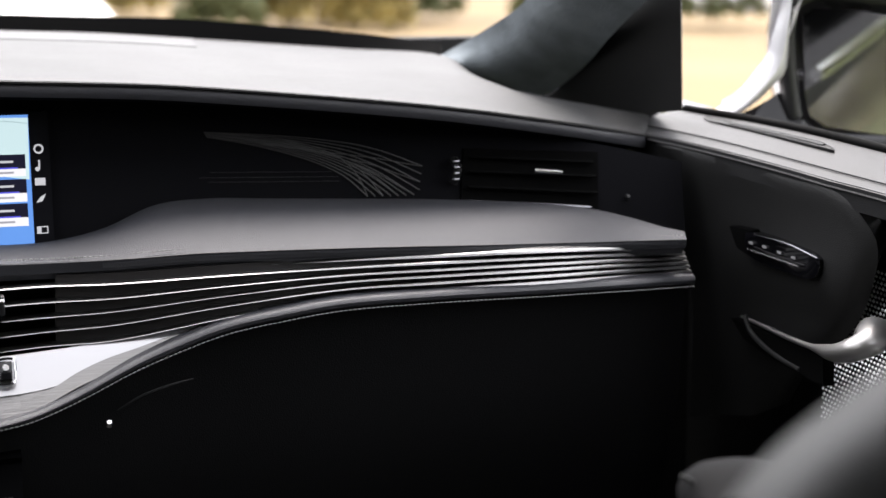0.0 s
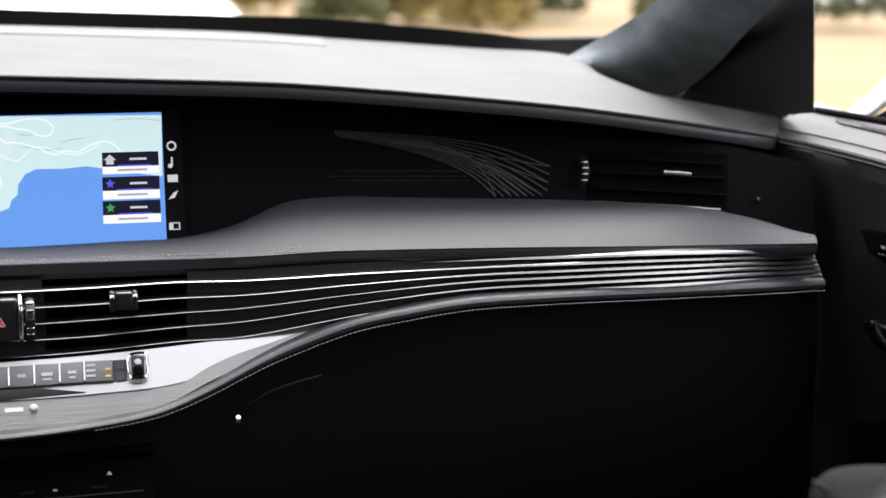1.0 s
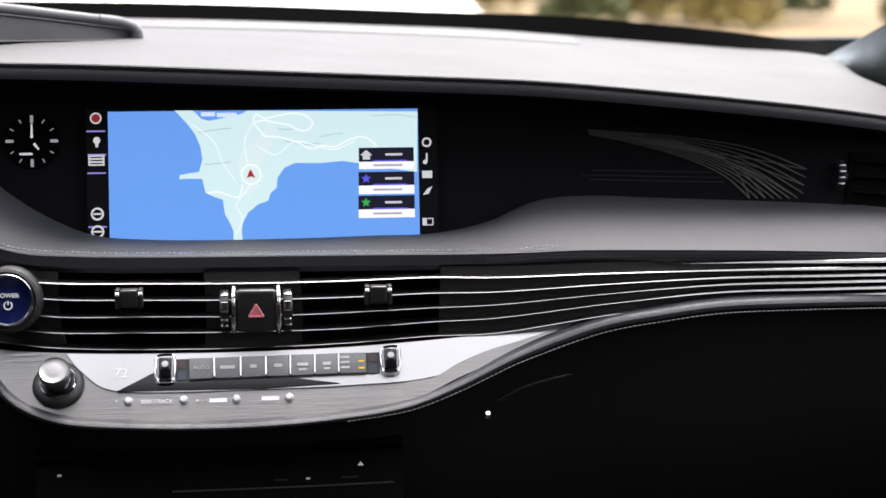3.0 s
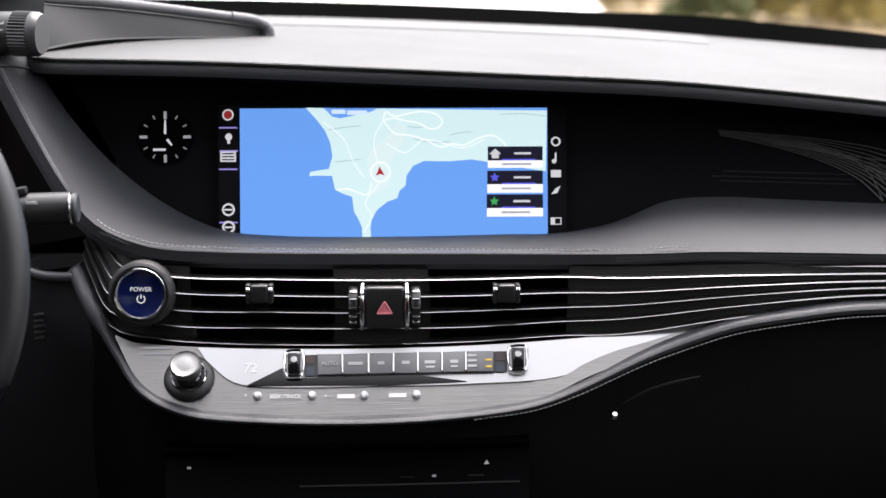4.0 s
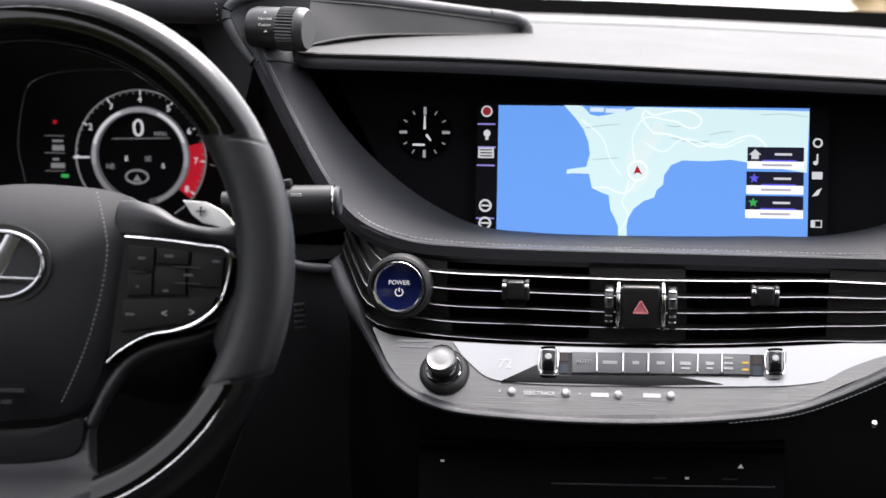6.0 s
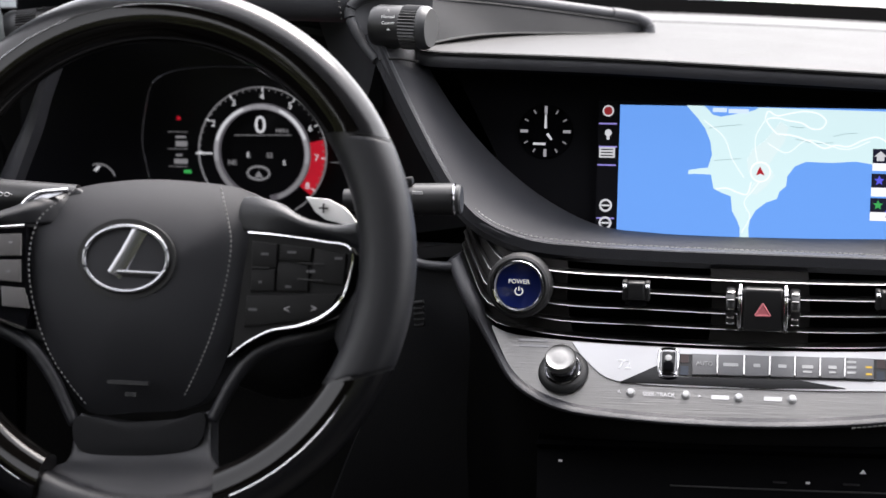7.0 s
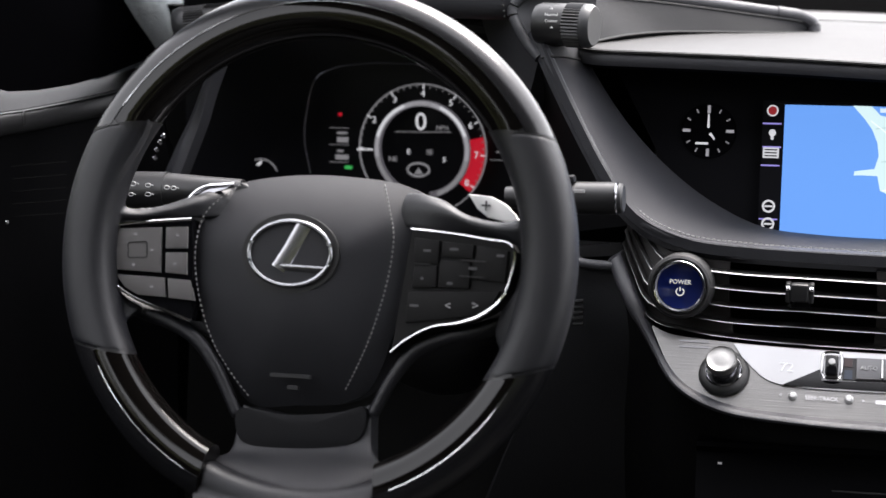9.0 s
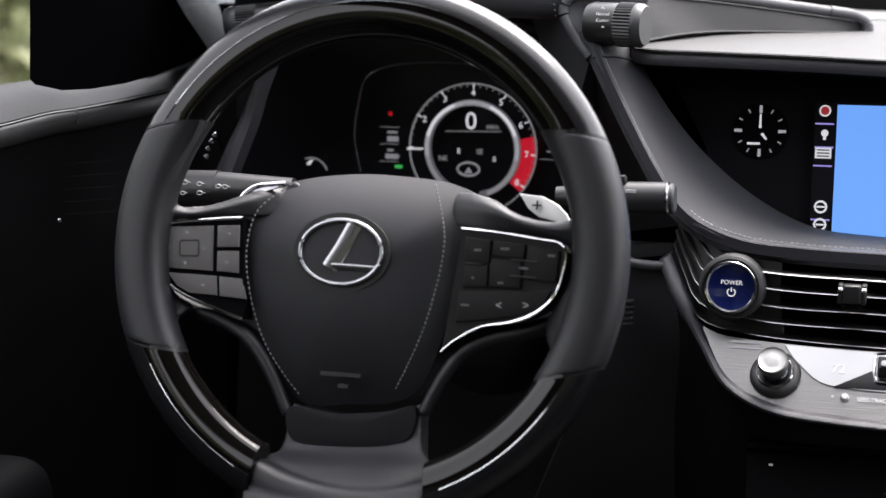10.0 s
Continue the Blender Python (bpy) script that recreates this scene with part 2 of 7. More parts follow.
def slab(outline, depth, push=(0, 1, 0), bevel=0.0):
    """A plate from an outline of world points, depth thick along push; the outline is its front."""
    bm = bmesh.new()
    d = Vector(push).normalized() * depth
    f = [bm.verts.new(p) for p in outline]
    b = [bm.verts.new(Vector(p) + d) for p in outline]
    top = bm.faces.new(f)
    bm.faces.new(b[::-1])
    n = len(f)
    for i in range(n):
        bm.faces.new((f[i], f[(i + 1) % n], b[(i + 1) % n], b[i]))
    if bevel:
        bmesh.ops.bevel(bm, geom=list(top.edges), offset=bevel, segments=2, profile=0.6, affect="EDGES")
    return bm


def join(*bms):
    out = bmesh.new()
    for b in bms:
        me = bpy.data.meshes.new("tmp")
        b.to_mesh(me)
        b.free()
        out.from_mesh(me)
        bpy.data.meshes.remove(me)
    return out


def fuse(bms, voxel=0.0014, rounds=10):
    """One continuous skin over several overlapping bodies, with the joints between them rounded off."""
    for b in bms:
        bmesh.ops.recalc_face_normals(b, faces=b.faces)
    one = join(*bms)
    me = bpy.data.meshes.new("skin")
    one.to_mesh(me)
    one.free()
    tmp = new("skin", me)
    rm = tmp.modifiers.new("skin", "REMESH")
    rm.mode, rm.voxel_size, rm.adaptivity = "VOXEL", voxel, 0.0
    sm = tmp.modifiers.new("round", "SMOOTH")
    sm.factor, sm.iterations = 0.5, rounds
    done = bpy.data.meshes.new_from_object(tmp.evaluated_get(bpy.context.evaluated_depsgraph_get()))
    bpy.data.objects.remove(tmp)
    bpy.data.meshes.remove(me)
    out = bmesh.new()
    out.from_mesh(done)
    bpy.data.meshes.remove(done)
    return out


def facing(at, normal, up=(0, 0, 1)):
    """A pose whose z axis is the normal and whose y axis is as near up as can be."""
    z = Vector(normal).normalized()
    x = Vector(up).cross(z).normalized()
    return Matrix.Translation(at) @ Matrix((x, z.cross(x), z)).transposed().to_4x4()


def lettering(name, body, size, m, material, parent, deep=0.0004, label=""):
    cu = bpy.data.curves.new("letters", "FONT")
    cu.body, cu.size, cu.extrude = body, size, deep
    cu.align_x, cu.align_y = "CENTER", "CENTER"
    cu.resolution_u = 3
    tmp = new("letters", cu)
    me = bpy.data.meshes.new_from_object(tmp.evaluated_get(bpy.context.evaluated_depsgraph_get()))
    bpy.data.objects.remove(tmp)
    bpy.data.curves.remove(cu)
    bm = bmesh.new()
    bm.from_mesh(me)
    bpy.data.meshes.remove(me)
    bm.transform(m)
    return part(name, bm, material, parent, label)


def stitches(path, count, length=0.0032, r=0.00065, lift=0.0012):
    """A row of short threads along a seam."""
    P = spline(path, count * 2)
    bm = bmesh.new()
    for i in range(0, count * 2 - 1, 2):
        a, b = P[i], P[i + 1]
        d = (b - a).normalized()
        up = Vector((0, -0.6, 0.8))
        w = d.cross(up).normalized() * r
        u = up * r
        c = (a + b) / 2 + up * lift
        h = d * length / 2
        ring = []
        for e, k in ((-h, 0.5), (h * 0.0, 1.2), (h, 0.5)):
            ring.append([bm.verts.new(c + e + w * k), bm.verts.new(c + e + u * k), bm.verts.new(c + e - w * k), bm.verts.new(c + e - u * k)])
        for s, t in zip(ring, ring[1:]):
            for j in range(4):
                bm.faces.new((s[j], s[(j + 1) % 4], t[(j + 1) % 4], t[j]))
        bm.faces.new(ring[0])
        bm.faces.new(ring[-1])
    return bm


DISP_N = Vector((0, -1, 0.2)).normalized()
STACK_N = Vector((0, -1, 0.75)).normalized()

# ---- the dashboard ----
dash = thing("dashboard", (0, 1.7, 0.30), "black stitched leather dashboard with bright metal trim strips", "dashboard")
BROW = [(-0.2785, 1.580, 1.0072), (-0.2620, 1.565, 1.0068), (-0.2074, 1.56, 1.006), (-0.1266, 1.56, 1.004), (0.0009, 1.56, 0.9986), (0.1431, 1.56, 0.9923), (0.2017, 1.56, 0.9896), (0.2479, 1.56, 0.9867), (0.3883, 1.565, 0.9728), (0.489, 1.575, 0.9604), (0.6009, 1.6, 0.9416), (0.665, 1.633, 0.9285), (0.718, 1.690, 0.9155)]
WIND = [(-0.6951, 2.1, 1.017), (-0.3883, 2.1, 1.014), (-0.0507, 2.1, 1.008), (0.1337, 2.1, 1.001), (0.2567, 2.1, 0.9955), (0.3275, 2.09, 0.9906), (0.5044, 2.04, 0.9787), (0.5929, 1.95, 0.9751), (0.6062, 1.82, 0.9549), (0.735, 1.725, 0.9300)]
MIDT = [tuple((a * 0.55 + b * 0.45) + Vector((0, 0, 0.0035))) for a, b in zip(spline(BROW, 40), spline(WIND, 40))]
part("top_pad", loft([BROW, MIDT, WIND], 90, 8, 0.006, Vector((0, 1.6, 3))), top_leather, dash, "dark leather top pad that shines in the daylight")
rear_a = [p.lerp(q, 0.05) + Vector((0, 0, 0.0010)) for p, q in zip(spline(WIND, 40)[2:26], spline(MIDT, 40)[2:26])]
rear_b = [p.lerp(q, 0.50) + Vector((0, 0, 0.0012)) for p, q in zip(spline(WIND, 40)[2:26], spline(MIDT, 40)[2:26])]
rear_m = [p.lerp(q, 0.28) + Vector((0, 0, 0.0012)) for p, q in zip(spline(WIND, 40)[2:26], spline(MIDT, 40)[2:26])]
part("demister_panel", loft([rear_a, rear_m, rear_b], 60, 4, 0.003, Vector((0, 1.6, 3))), mat("grey demister plastic", (0.030, 0.030, 0.031), 0.62, grain=0.3, grain_size=0.002), dash, "grey demister panel along the windscreen")
# the rolled edge of the brow with its groove, then its underside
lip_path = [Vector(p) + Vector((0, 0.004, -0.006)) for p in BROW]
ROLL = [(0.0055, -0.020), (0.0050, 0.003), (0.0030, 0.0055), (-0.0005, 0.0068), (-0.004, 0.0062), (-0.0068, 0.0044), (-0.0078, 0.000), (-0.0080, -0.020)]
part("brow_edge", sweep(lip_path, ROLL, 110), leather, dash, "rolled leather edge below the top pad")
part("brow_groove", sweep([Vector(p) + Vector((0, -0.0035, -0.0012)) for p in BROW], [(0.0008, -0.004), (0.0008, 0.0008), (-0.0008, 0.0008), (-0.0008, -0.004)], 110), rubber, dash)
# recessed face that carries clock, screen, ornament and vent
FACE_T = [Vector((p.x, 1.613 + 0.2 * (p.z - 0.926), p.z - 0.016)) for p in spline(BROW, 40) if p.x > -0.26]
FACE_B = [Vector((max(p.x, -0.17), 1.597, 0.83)) for p in FACE_T]
face_black = mat("matt black recess", (0.0075, 0.0075, 0.0088), 0.8, vary=0.08, spec=0.02)
part("recessed_face", loft([FACE_T, FACE_B], 50, 6, 0.01), face_black, dash, "matt black recessed face")
# underside is toned darker than the leather edge it continues
part("brow_underside", sweep(lip_path, [(0.003, -0.060), (0.003, -0.012), (-0.0060, -0.004), (-0.0070, 0.0040), (-0.0086, 0.0016), (-0.0098, -0.004), (-0.0102, -0.012), (-0.0125, -0.060)], 110), mat("dark brow underside", (0.0085, 0.0086, 0.0100), 0.85, vary=0.08, spec=0.0), dash, "matt black underside of the brow, darker than its edge")
# black box added behind the face so no daylight leaks through the gap
part("leak_filler", box(pose(0.36, 1.69, 0.885), (0.66, 0.04, 0.07)), face_black, dash)
# padded ledge: from the door along the dash, under the screen and up past the clock
ledge_leather = mat("ledge leather", (0.0290, 0.0295, 0.0335), 0.58, grain=0.5, grain_size=0.0016, spec=0.20)
LEDGE_F = [(-0.313, 1.563, 1.026), (-0.2989, 1.55, 1.002), (-0.2751, 1.53, 0.963), (-0.2527, 1.51, 0.93), (-0.2285, 1.49, 0.8977), (-0.2072, 1.475, 0.8827), (-0.176, 1.465, 0.8728), (-0.1288, 1.462, 0.8686), (-0.0562, 1.462, 0.8668), (0.0505, 1.462, 0.866), (0.1445, 1.462, 0.8652), (0.1915, 1.462, 0.8648), (0.23, 1.462, 0.8664), (0.3626, 1.465, 0.864), (0.5059, 1.475, 0.8579), (0.6743, 1.5, 0.8491)]
LEDGE_B = [(-0.288, 1.592, 1.022), (-0.2751, 1.585, 1), (-0.2512, 1.585, 0.9615), (-0.2268, 1.585, 0.9306), (-0.1952, 1.585, 0.9012), (-0.1632, 1.585, 0.8792), (-0.131, 1.585, 0.8646), (-0.0846, 1.585, 0.859), (0.0084, 1.585, 0.8576), (0.1015, 1.585, 0.8591), (0.1619, 1.585, 0.8614), (0.2081, 1.585, 0.8732), (0.249, 1.585, 0.8898), (0.2959, 1.585, 0.8887), (0.3922, 1.585, 0.8843), (0.4922, 1.585, 0.8788), (0.6189, 1.575, 0.8665), (0.6894, 1.545, 0.8468)]
LEDGE_M = [tuple(Vector(a) * 0.5 + Vector(b) * 0.5 + Vector((0, 0, 0.004))) for a, b in zip(spline(LEDGE_F, 24), spline(LEDGE_B, 24))]
part("ledge", loft([spline(LEDGE_F, 24), LEDGE_M, spline(LEDGE_B, 24)], 110, 6, 0.008, Vector((0, 1.0, 2.5))), ledge_leather, dash, "padded leather ledge with a stitched front edge")
part("ledge_edge", sweep([Vector(p) + Vector((0, 0.004, -0.0035)) for p in LEDGE_F], [(0.004, -0.01), (0.004, 0.002), (0.0015, 0.0036), (-0.002, 0.0030), (-0.006, -0.001), (-0.010, -0.004), (-0.010, -0.012)], 140), leather, dash)
st = part("ledge_stitching", stitches([Vector(p) + Vector((0, 0.010, 0.0008)) for p in LEDGE_F[4:]], 230), thread, dash, "row of pale grey stitches")
tagged(st, kind="stuff")
# trim band: dark wood behind six bright blades
S0 = [(0.3097, 1.47, 0.8539), (0.382, 1.47, 0.8535), (0.4475, 1.47, 0.8527), (0.5528, 1.47, 0.8516), (0.6829, 1.53, 0.8356)]
S1 = [(-0.2251, 1.51, 0.8889), (-0.2075, 1.485, 0.8677), (-0.1912, 1.468, 0.8549), (-0.1521, 1.457, 0.8504), (-0.0775, 1.457, 0.8482), (0.0036, 1.457, 0.847), (0.0718, 1.457, 0.8474), (0.1358, 1.457, 0.8488), (0.1863, 1.457, 0.8477), (0.2736, 1.457, 0.8491), (0.3625, 1.465, 0.8483), (0.4469, 1.468, 0.8476), (0.5548, 1.475, 0.8455), (0.6857, 1.53, 0.8315)]
S2 = [(-0.2271, 1.51, 0.8798), (-0.2116, 1.485, 0.8582), (-0.1969, 1.468, 0.8441), (-0.1523, 1.457, 0.8386), (-0.0776, 1.457, 0.836), (0.0036, 1.457, 0.8348), (0.0719, 1.457, 0.8352), (0.136, 1.457, 0.837), (0.186, 1.457, 0.8369), (0.2734, 1.457, 0.8412), (0.3624, 1.465, 0.8425), (0.4469, 1.468, 0.8421), (0.5549, 1.475, 0.8403), (0.6874, 1.53, 0.8274)]
S3 = [(-0.2287, 1.51, 0.8694), (-0.2154, 1.485, 0.85), (-0.2014, 1.468, 0.8333), (-0.1526, 1.457, 0.8255), (-0.0777, 1.457, 0.8234), (0.0036, 1.457, 0.8221), (0.0721, 1.457, 0.8234), (0.1362, 1.457, 0.8256), (0.1856, 1.457, 0.8269), (0.2733, 1.457, 0.8337), (0.3623, 1.465, 0.8371), (0.4469, 1.468, 0.837), (0.5549, 1.475, 0.8356), (0.6891, 1.53, 0.8233)]
S4 = [(-0.2302, 1.51, 0.8594), (-0.2182, 1.485, 0.8423), (-0.2032, 1.468, 0.8222), (-0.1614, 1.457, 0.8141), (-0.0778, 1.457, 0.8111), (0.0036, 1.457, 0.8102), (0.0722, 1.457, 0.8111), (0.1364, 1.457, 0.8147), (0.1853, 1.457, 0.8165), (0.2731, 1.457, 0.8258), (0.3623, 1.465, 0.8312), (0.4469, 1.468, 0.8315), (0.555, 1.475, 0.8304), (0.6908, 1.53, 0.8192)]
S5 = [(-0.2313, 1.51, 0.8481), (-0.2188, 1.485, 0.8289), (-0.2008, 1.468, 0.809), (-0.168, 1.457, 0.8036), (-0.1209, 1.457, 0.7996), (-0.0565, 1.457, 0.7979), (0.0036, 1.457, 0.7979), (0.0723, 1.457, 0.7997), (0.1366, 1.457, 0.8037), (0.1849, 1.457, 0.8047), (0.2729, 1.457, 0.8169), (0.3622, 1.465, 0.8249), (0.4469, 1.468, 0.826), (0.5551, 1.475, 0.8252), (0.6926, 1.53, 0.8146)]
BLADE = [(0.0014, -0.012), (0.0014, 0.0004), (0.0012, 0.0012), (0.0004, 0.0019), (-0.0010, 0.0024), (-0.0014, 0.0018), (-0.0014, -0.012)]


def fuller(u):
    return 0.36 + 0.72 * max(0.0, min(1.0, (u - 0.58) / 0.22))


for path in (S0, S1, S2, S3, S4, S5):
    part("trim_blade", sweep([Vector(p) + Vector((0, 0.0015 * max(0.0, min(1.0, (0.42 - p[0]) / 0.1)), 0)) for p in S1] if path is S1 else path, BLADE, 110, swell=(lambda u: 0.3 + 0.75 * min(1.0, u / 0.4)) if path is S0 else fuller), blade_metal, dash, "bright metal trim blade")


def stretch_of(path, xa, xb, shift, n=40):
    return [p + Vector(shift) for p in spline(path, 400) if xa <= p.x <= xb][:: max(1, 400 // (n * 3))]


for xa, xb in ((-0.30, -0.136), (-0.035, 0.044), (0.143, 0.70)):
    part("trim_backing", loft([stretch_of(S1, xa, xb, (0, 0.008, 0.007)), stretch_of(S3, xa, xb, (0, 0.008, 0)), stretch_of(S5, xa, xb, (0, 0.008, -0.002))], 60, 5, 0.004), strip_wood, dash, "dark wood inlay behind the blades")
part("air_duct", loft([stretch_of(S1, -0.16, 0.16, (0, 0.05, 0.01)), stretch_of(S5, -0.16, 0.16, (0, 0.05, -0.006))], 20, 2, 0.004), duct, dash)
part("blade_shadow_gap", loft([[Vector(p) + Vector((0, 0.012, -0.004)) for p in LEDGE_F[4:]], [Vector(p) + Vector((0, 0.012, 0.008)) for p in S1]], 100, 2, 0.004), dark_plastic, dash)
# lower lip below the band and below the control panel
LIP = [(-0.2359, 1.5, 0.8494), (-0.2216, 1.475, 0.8278), (-0.1981, 1.455, 0.7926), (-0.1761, 1.43, 0.7683), (-0.1434, 1.418, 0.7554), (-0.0927, 1.413, 0.7508), (-0.0006, 1.412, 0.7494), (0.0706, 1.415, 0.7533), (0.1172, 1.422, 0.7588), (0.1515, 1.43, 0.7693), (0.1989, 1.44, 0.789), (0.2257, 1.446, 0.7978), (0.2698, 1.45, 0.8107), (0.3142, 1.452, 0.8175), (0.3597, 1.455, 0.8221), (0.43, 1.46, 0.8226), (0.5287, 1.47, 0.8202), (0.6318, 1.49, 0.8159), (0.692, 1.525, 0.8086)]
part("lower_lip", sweep(LIP, [(0.0062, -0.015), (0.0062, 0.001), (0.0042, 0.0042), (0.0008, 0.0056), (-0.0026, 0.0048), (-0.0052, 0.0016), (-0.0060, -0.003), (-0.0060, -0.015)], 150, swell=lambda u: (1.0 if u < 0.06 else 0.76) - 0.28 * max(0.0, math.sin(math.pi * min(1, max(0, (u - 0.06) / 0.46)))) ** 0.5), leather, dash, "padded leather lip with a stitched seam")
st = part("lip_stitching", stitches([Vector(p) + Vector((0.0, -0.0032, -0.0030 - 0.0022 * min(1, max(0, (p[0] - 0.1) / 0.12)))) for p in LIP if p[0] > 0.07], 170, lift=0.0), thread, dash, "row of pale grey stitches")
tagged(st, kind="stuff")
# lower dash in front of the knees
LOW_T = [Vector(p) + Vector((0, 0.012, -0.004)) for p in LIP]
LOW_M = [Vector((p[0] * 1.0, p[1] + 0.035, 0.66 if p[0] > 0.1 else 0.68)) for p in LIP]
LOW_B = [Vector((p[0], p[1] + 0.16, 0.42)) for p in LIP]
part("lower_panel", loft([LOW_T, LOW_M, LOW_B], 90, 6, 0.01), lower_leather, dash, "matt black lower dash panel")

# ---- windscreen base, pillars, roof ----
STRIP_T = [(-0.7009, 2.12, 1.034), (-0.3916, 2.12, 1.03), (-0.0511, 2.12, 1.024), (0.1348, 2.12, 1.017), (0.2589, 2.12, 1.012), (0.331, 2.11, 1.01), (0.48, 2.07, 0.9976), (0.605, 1.99, 0.9854)]
STRIP_B = [(-0.6987, 2.11, 1.015), (-0.3903, 2.11, 1.012), (-0.051, 2.11, 1.005), (0.1344, 2.11, 0.9979), (0.2581, 2.11, 0.9924), (0.3289, 2.1, 0.9882), (0.4774, 2.06, 0.9773), (0.5989, 1.97, 0.9718)]
structure("trim_windscreen", loft([STRIP_T, STRIP_B], 70, 2, 0.02), mat("dull black seal", (0.003, 0.003, 0.003), 0.85, vary=0.08, spec=0.03), "black rubber seal along the windscreen base", "trim")
# right-hand pillar: suede trim, then the black corner of the door frame
PA = [(0.5964, 1.97, 0.9724), (0.6097, 1.94, 0.9832), (0.6204, 1.9, 1.001), (0.6334, 1.84, 1.027), (0.6377, 1.81, 1.038)] + [(0.64, 1.55, 1.20), (0.60, 1.15, 1.42)]
PB = [(0.6273, 1.93, 0.9449), (0.6413, 1.87, 0.9415), (0.7, 1.912, 0.9289), (0.7, 1.784, 0.9861), (0.7, 1.654, 1.044)] + [(0.715, 1.30, 1.21), (0.66, 0.95, 1.42)]
PM = [tuple((Vector(a) + Vector(b)) / 2 + Vector((-0.02, -0.02, 0.008))) for a, b in zip(spline(PA, 12), spline(PB, 12))]
structure("pillar_right", loft([spline(PA, 12), PM, spline(PB, 12)], 40, 6, 0.02), suede, "dark grey suede windscreen pillar trim", "pillar")
tri = [(0.7, 1.947, 0.9159), (0.7, 1.887, 0.9408), (0.71, 1.81, 0.987), (0.72, 1.707, 1.044), (0.73, 1.647, 1.05), (0.73, 1.643, 0.9979), (0.73, 1.639, 0.9432), (0.73, 1.782, 0.9239)]
structure("door_frame_right", slab(tri, 0.03, (0.44, 0.9, 0)), frame_black, "black corner trim of the passenger door frame", "door frame")
# left-hand pillar and door corner
QA = [(-0.7215, 1.88, 0.9649), (-0.7273, 1.88, 0.9952), (-0.7363, 1.88, 1.0155), (-0.7453, 1.88, 1.0328), (-0.63, 1.15, 1.42)]
QB = [(-0.722, 1.6119, 0.9671), (-0.722, 1.6137, 0.9922), (-0.722, 1.6073, 1.0178), (-0.722, 1.5975, 1.0453)] + [(-0.68, 0.95, 1.42)]
QM = [(-0.708, 1.6726, 0.9734), (-0.708, 1.6674, 0.9936), (-0.71, 1.6609, 1.0199), (-0.712, 1.6481, 1.0431)] + [(-0.64, 1.03, 1.42)]
# darker copy of the other pillar's suede: shade put into the base colour
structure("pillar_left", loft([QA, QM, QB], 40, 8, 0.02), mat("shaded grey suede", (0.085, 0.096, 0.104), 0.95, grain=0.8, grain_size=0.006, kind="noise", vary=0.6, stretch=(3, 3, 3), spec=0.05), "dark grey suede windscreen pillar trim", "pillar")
# black plate also covers the pillar's shaded side; shade is in its colour
tri = [(-0.700, 1.3636, 1.1092), (-0.700, 1.3606, 1.0756), (-0.700, 1.3583, 1.0504), (-0.700, 1.3561, 1.0251), (-0.700, 1.3530, 0.9911), (-0.700, 1.3606, 0.9861), (-0.700, 1.4042, 0.9776), (-0.700, 1.4532, 0.9738), (-0.700, 1.5166, 0.9724), (-0.700, 1.5856, 0.9740), (-0.700, 1.6610, 0.9798), (-0.700, 1.7041, 0.9847), (-0.700, 1.6783, 1.0024), (-0.700, 1.6508, 1.0206), (-0.700, 1.6292, 1.0370), (-0.700, 1.6040, 1.0630), (-0.700, 1.5742, 1.1074)]
structure("door_frame_left", slab(tri, 0.03, (-0.47, 0.88, 0)), mat("shade black door frame", (0.0008, 0.0008, 0.0010), 0.95, grain=0.15, grain_size=0.002, spec=0.0), "black driver door frame corner, reaching over the pillar's shaded side", "door frame")

# closed shell of the car round the camera
structure("ceiling", box(pose(0, -0.40, 1.445), (1.36, 2.86, 0.03), 0.01), headlining, "dark fabric headlining of the car roof", "ceiling")
structure("floor", box(pose(0, 0.1, 0.27), (1.60, 4.0, 0.03)), carpet, "black carpet on the car floor", "floor")
structure("wall_front", box(pose(0, 2.16, 0.63), (1.70, 0.04, 0.70)), carpet, "black insulated bulkhead behind the dashboard", "wall")
structure("wall_back", box(pose(0, -1.85, 0.63), (1.66, 0.06, 0.74)), lower_leather, "black wall behind the rear seats", "wall")
structure("wall_right", box(pose(0.875, -0.1, 0.58), (0.07, 4.0, 0.66)), lower_leather, "black lower side wall of the car body", "wall")
structure("wall_left", box(pose(-0.875, -0.1, 0.58), (0.07, 4.0, 0.66)), lower_leather, "black lower side wall of the car body", "wall")
# unseen sheets and pillars, placed to cut light from the rear sides
for sx, side, yb in ((1, "right", 0.0), (-1, "left", -0.34)):
    structure("rear_light_block_" + side, loft([[(sx * 0.82, 0.42 + yb, 0.88), (sx * 0.80, -1.0, 0.88), (sx * 0.78, -1.85, 0.88)], [(sx * 0.68, 0.36 + yb, 1.45), (sx * 0.67, -1.0, 1.45), (sx * 0.66, -1.85, 1.45)]], 8, 2, 0.01), dark_plastic, "unseen black sheet added to block light from the rear side", "blind")
    structure("middle_pillar_" + side, loft([[(sx * 0.80, 0.52 + yb, 0.90), (sx * 0.66, 0.46 + yb, 1.44)], [(sx * 0.80, 0.36 + yb, 0.90), (sx * 0.66, 0.33 + yb, 1.44)]], 6, 2, 0.03), dark_plastic, "black middle door pillar", "pillar")
    structure("rear_pillar_" + side, loft([[(sx * 0.78, -1.35, 0.90), (sx * 0.62, -1.1, 1.44)], [(sx * 0.70, -1.85, 0.90), (sx * 0.58, -1.6, 1.44)]], 6, 2, 0.03), dark_plastic, "black rear pillar", "pillar")

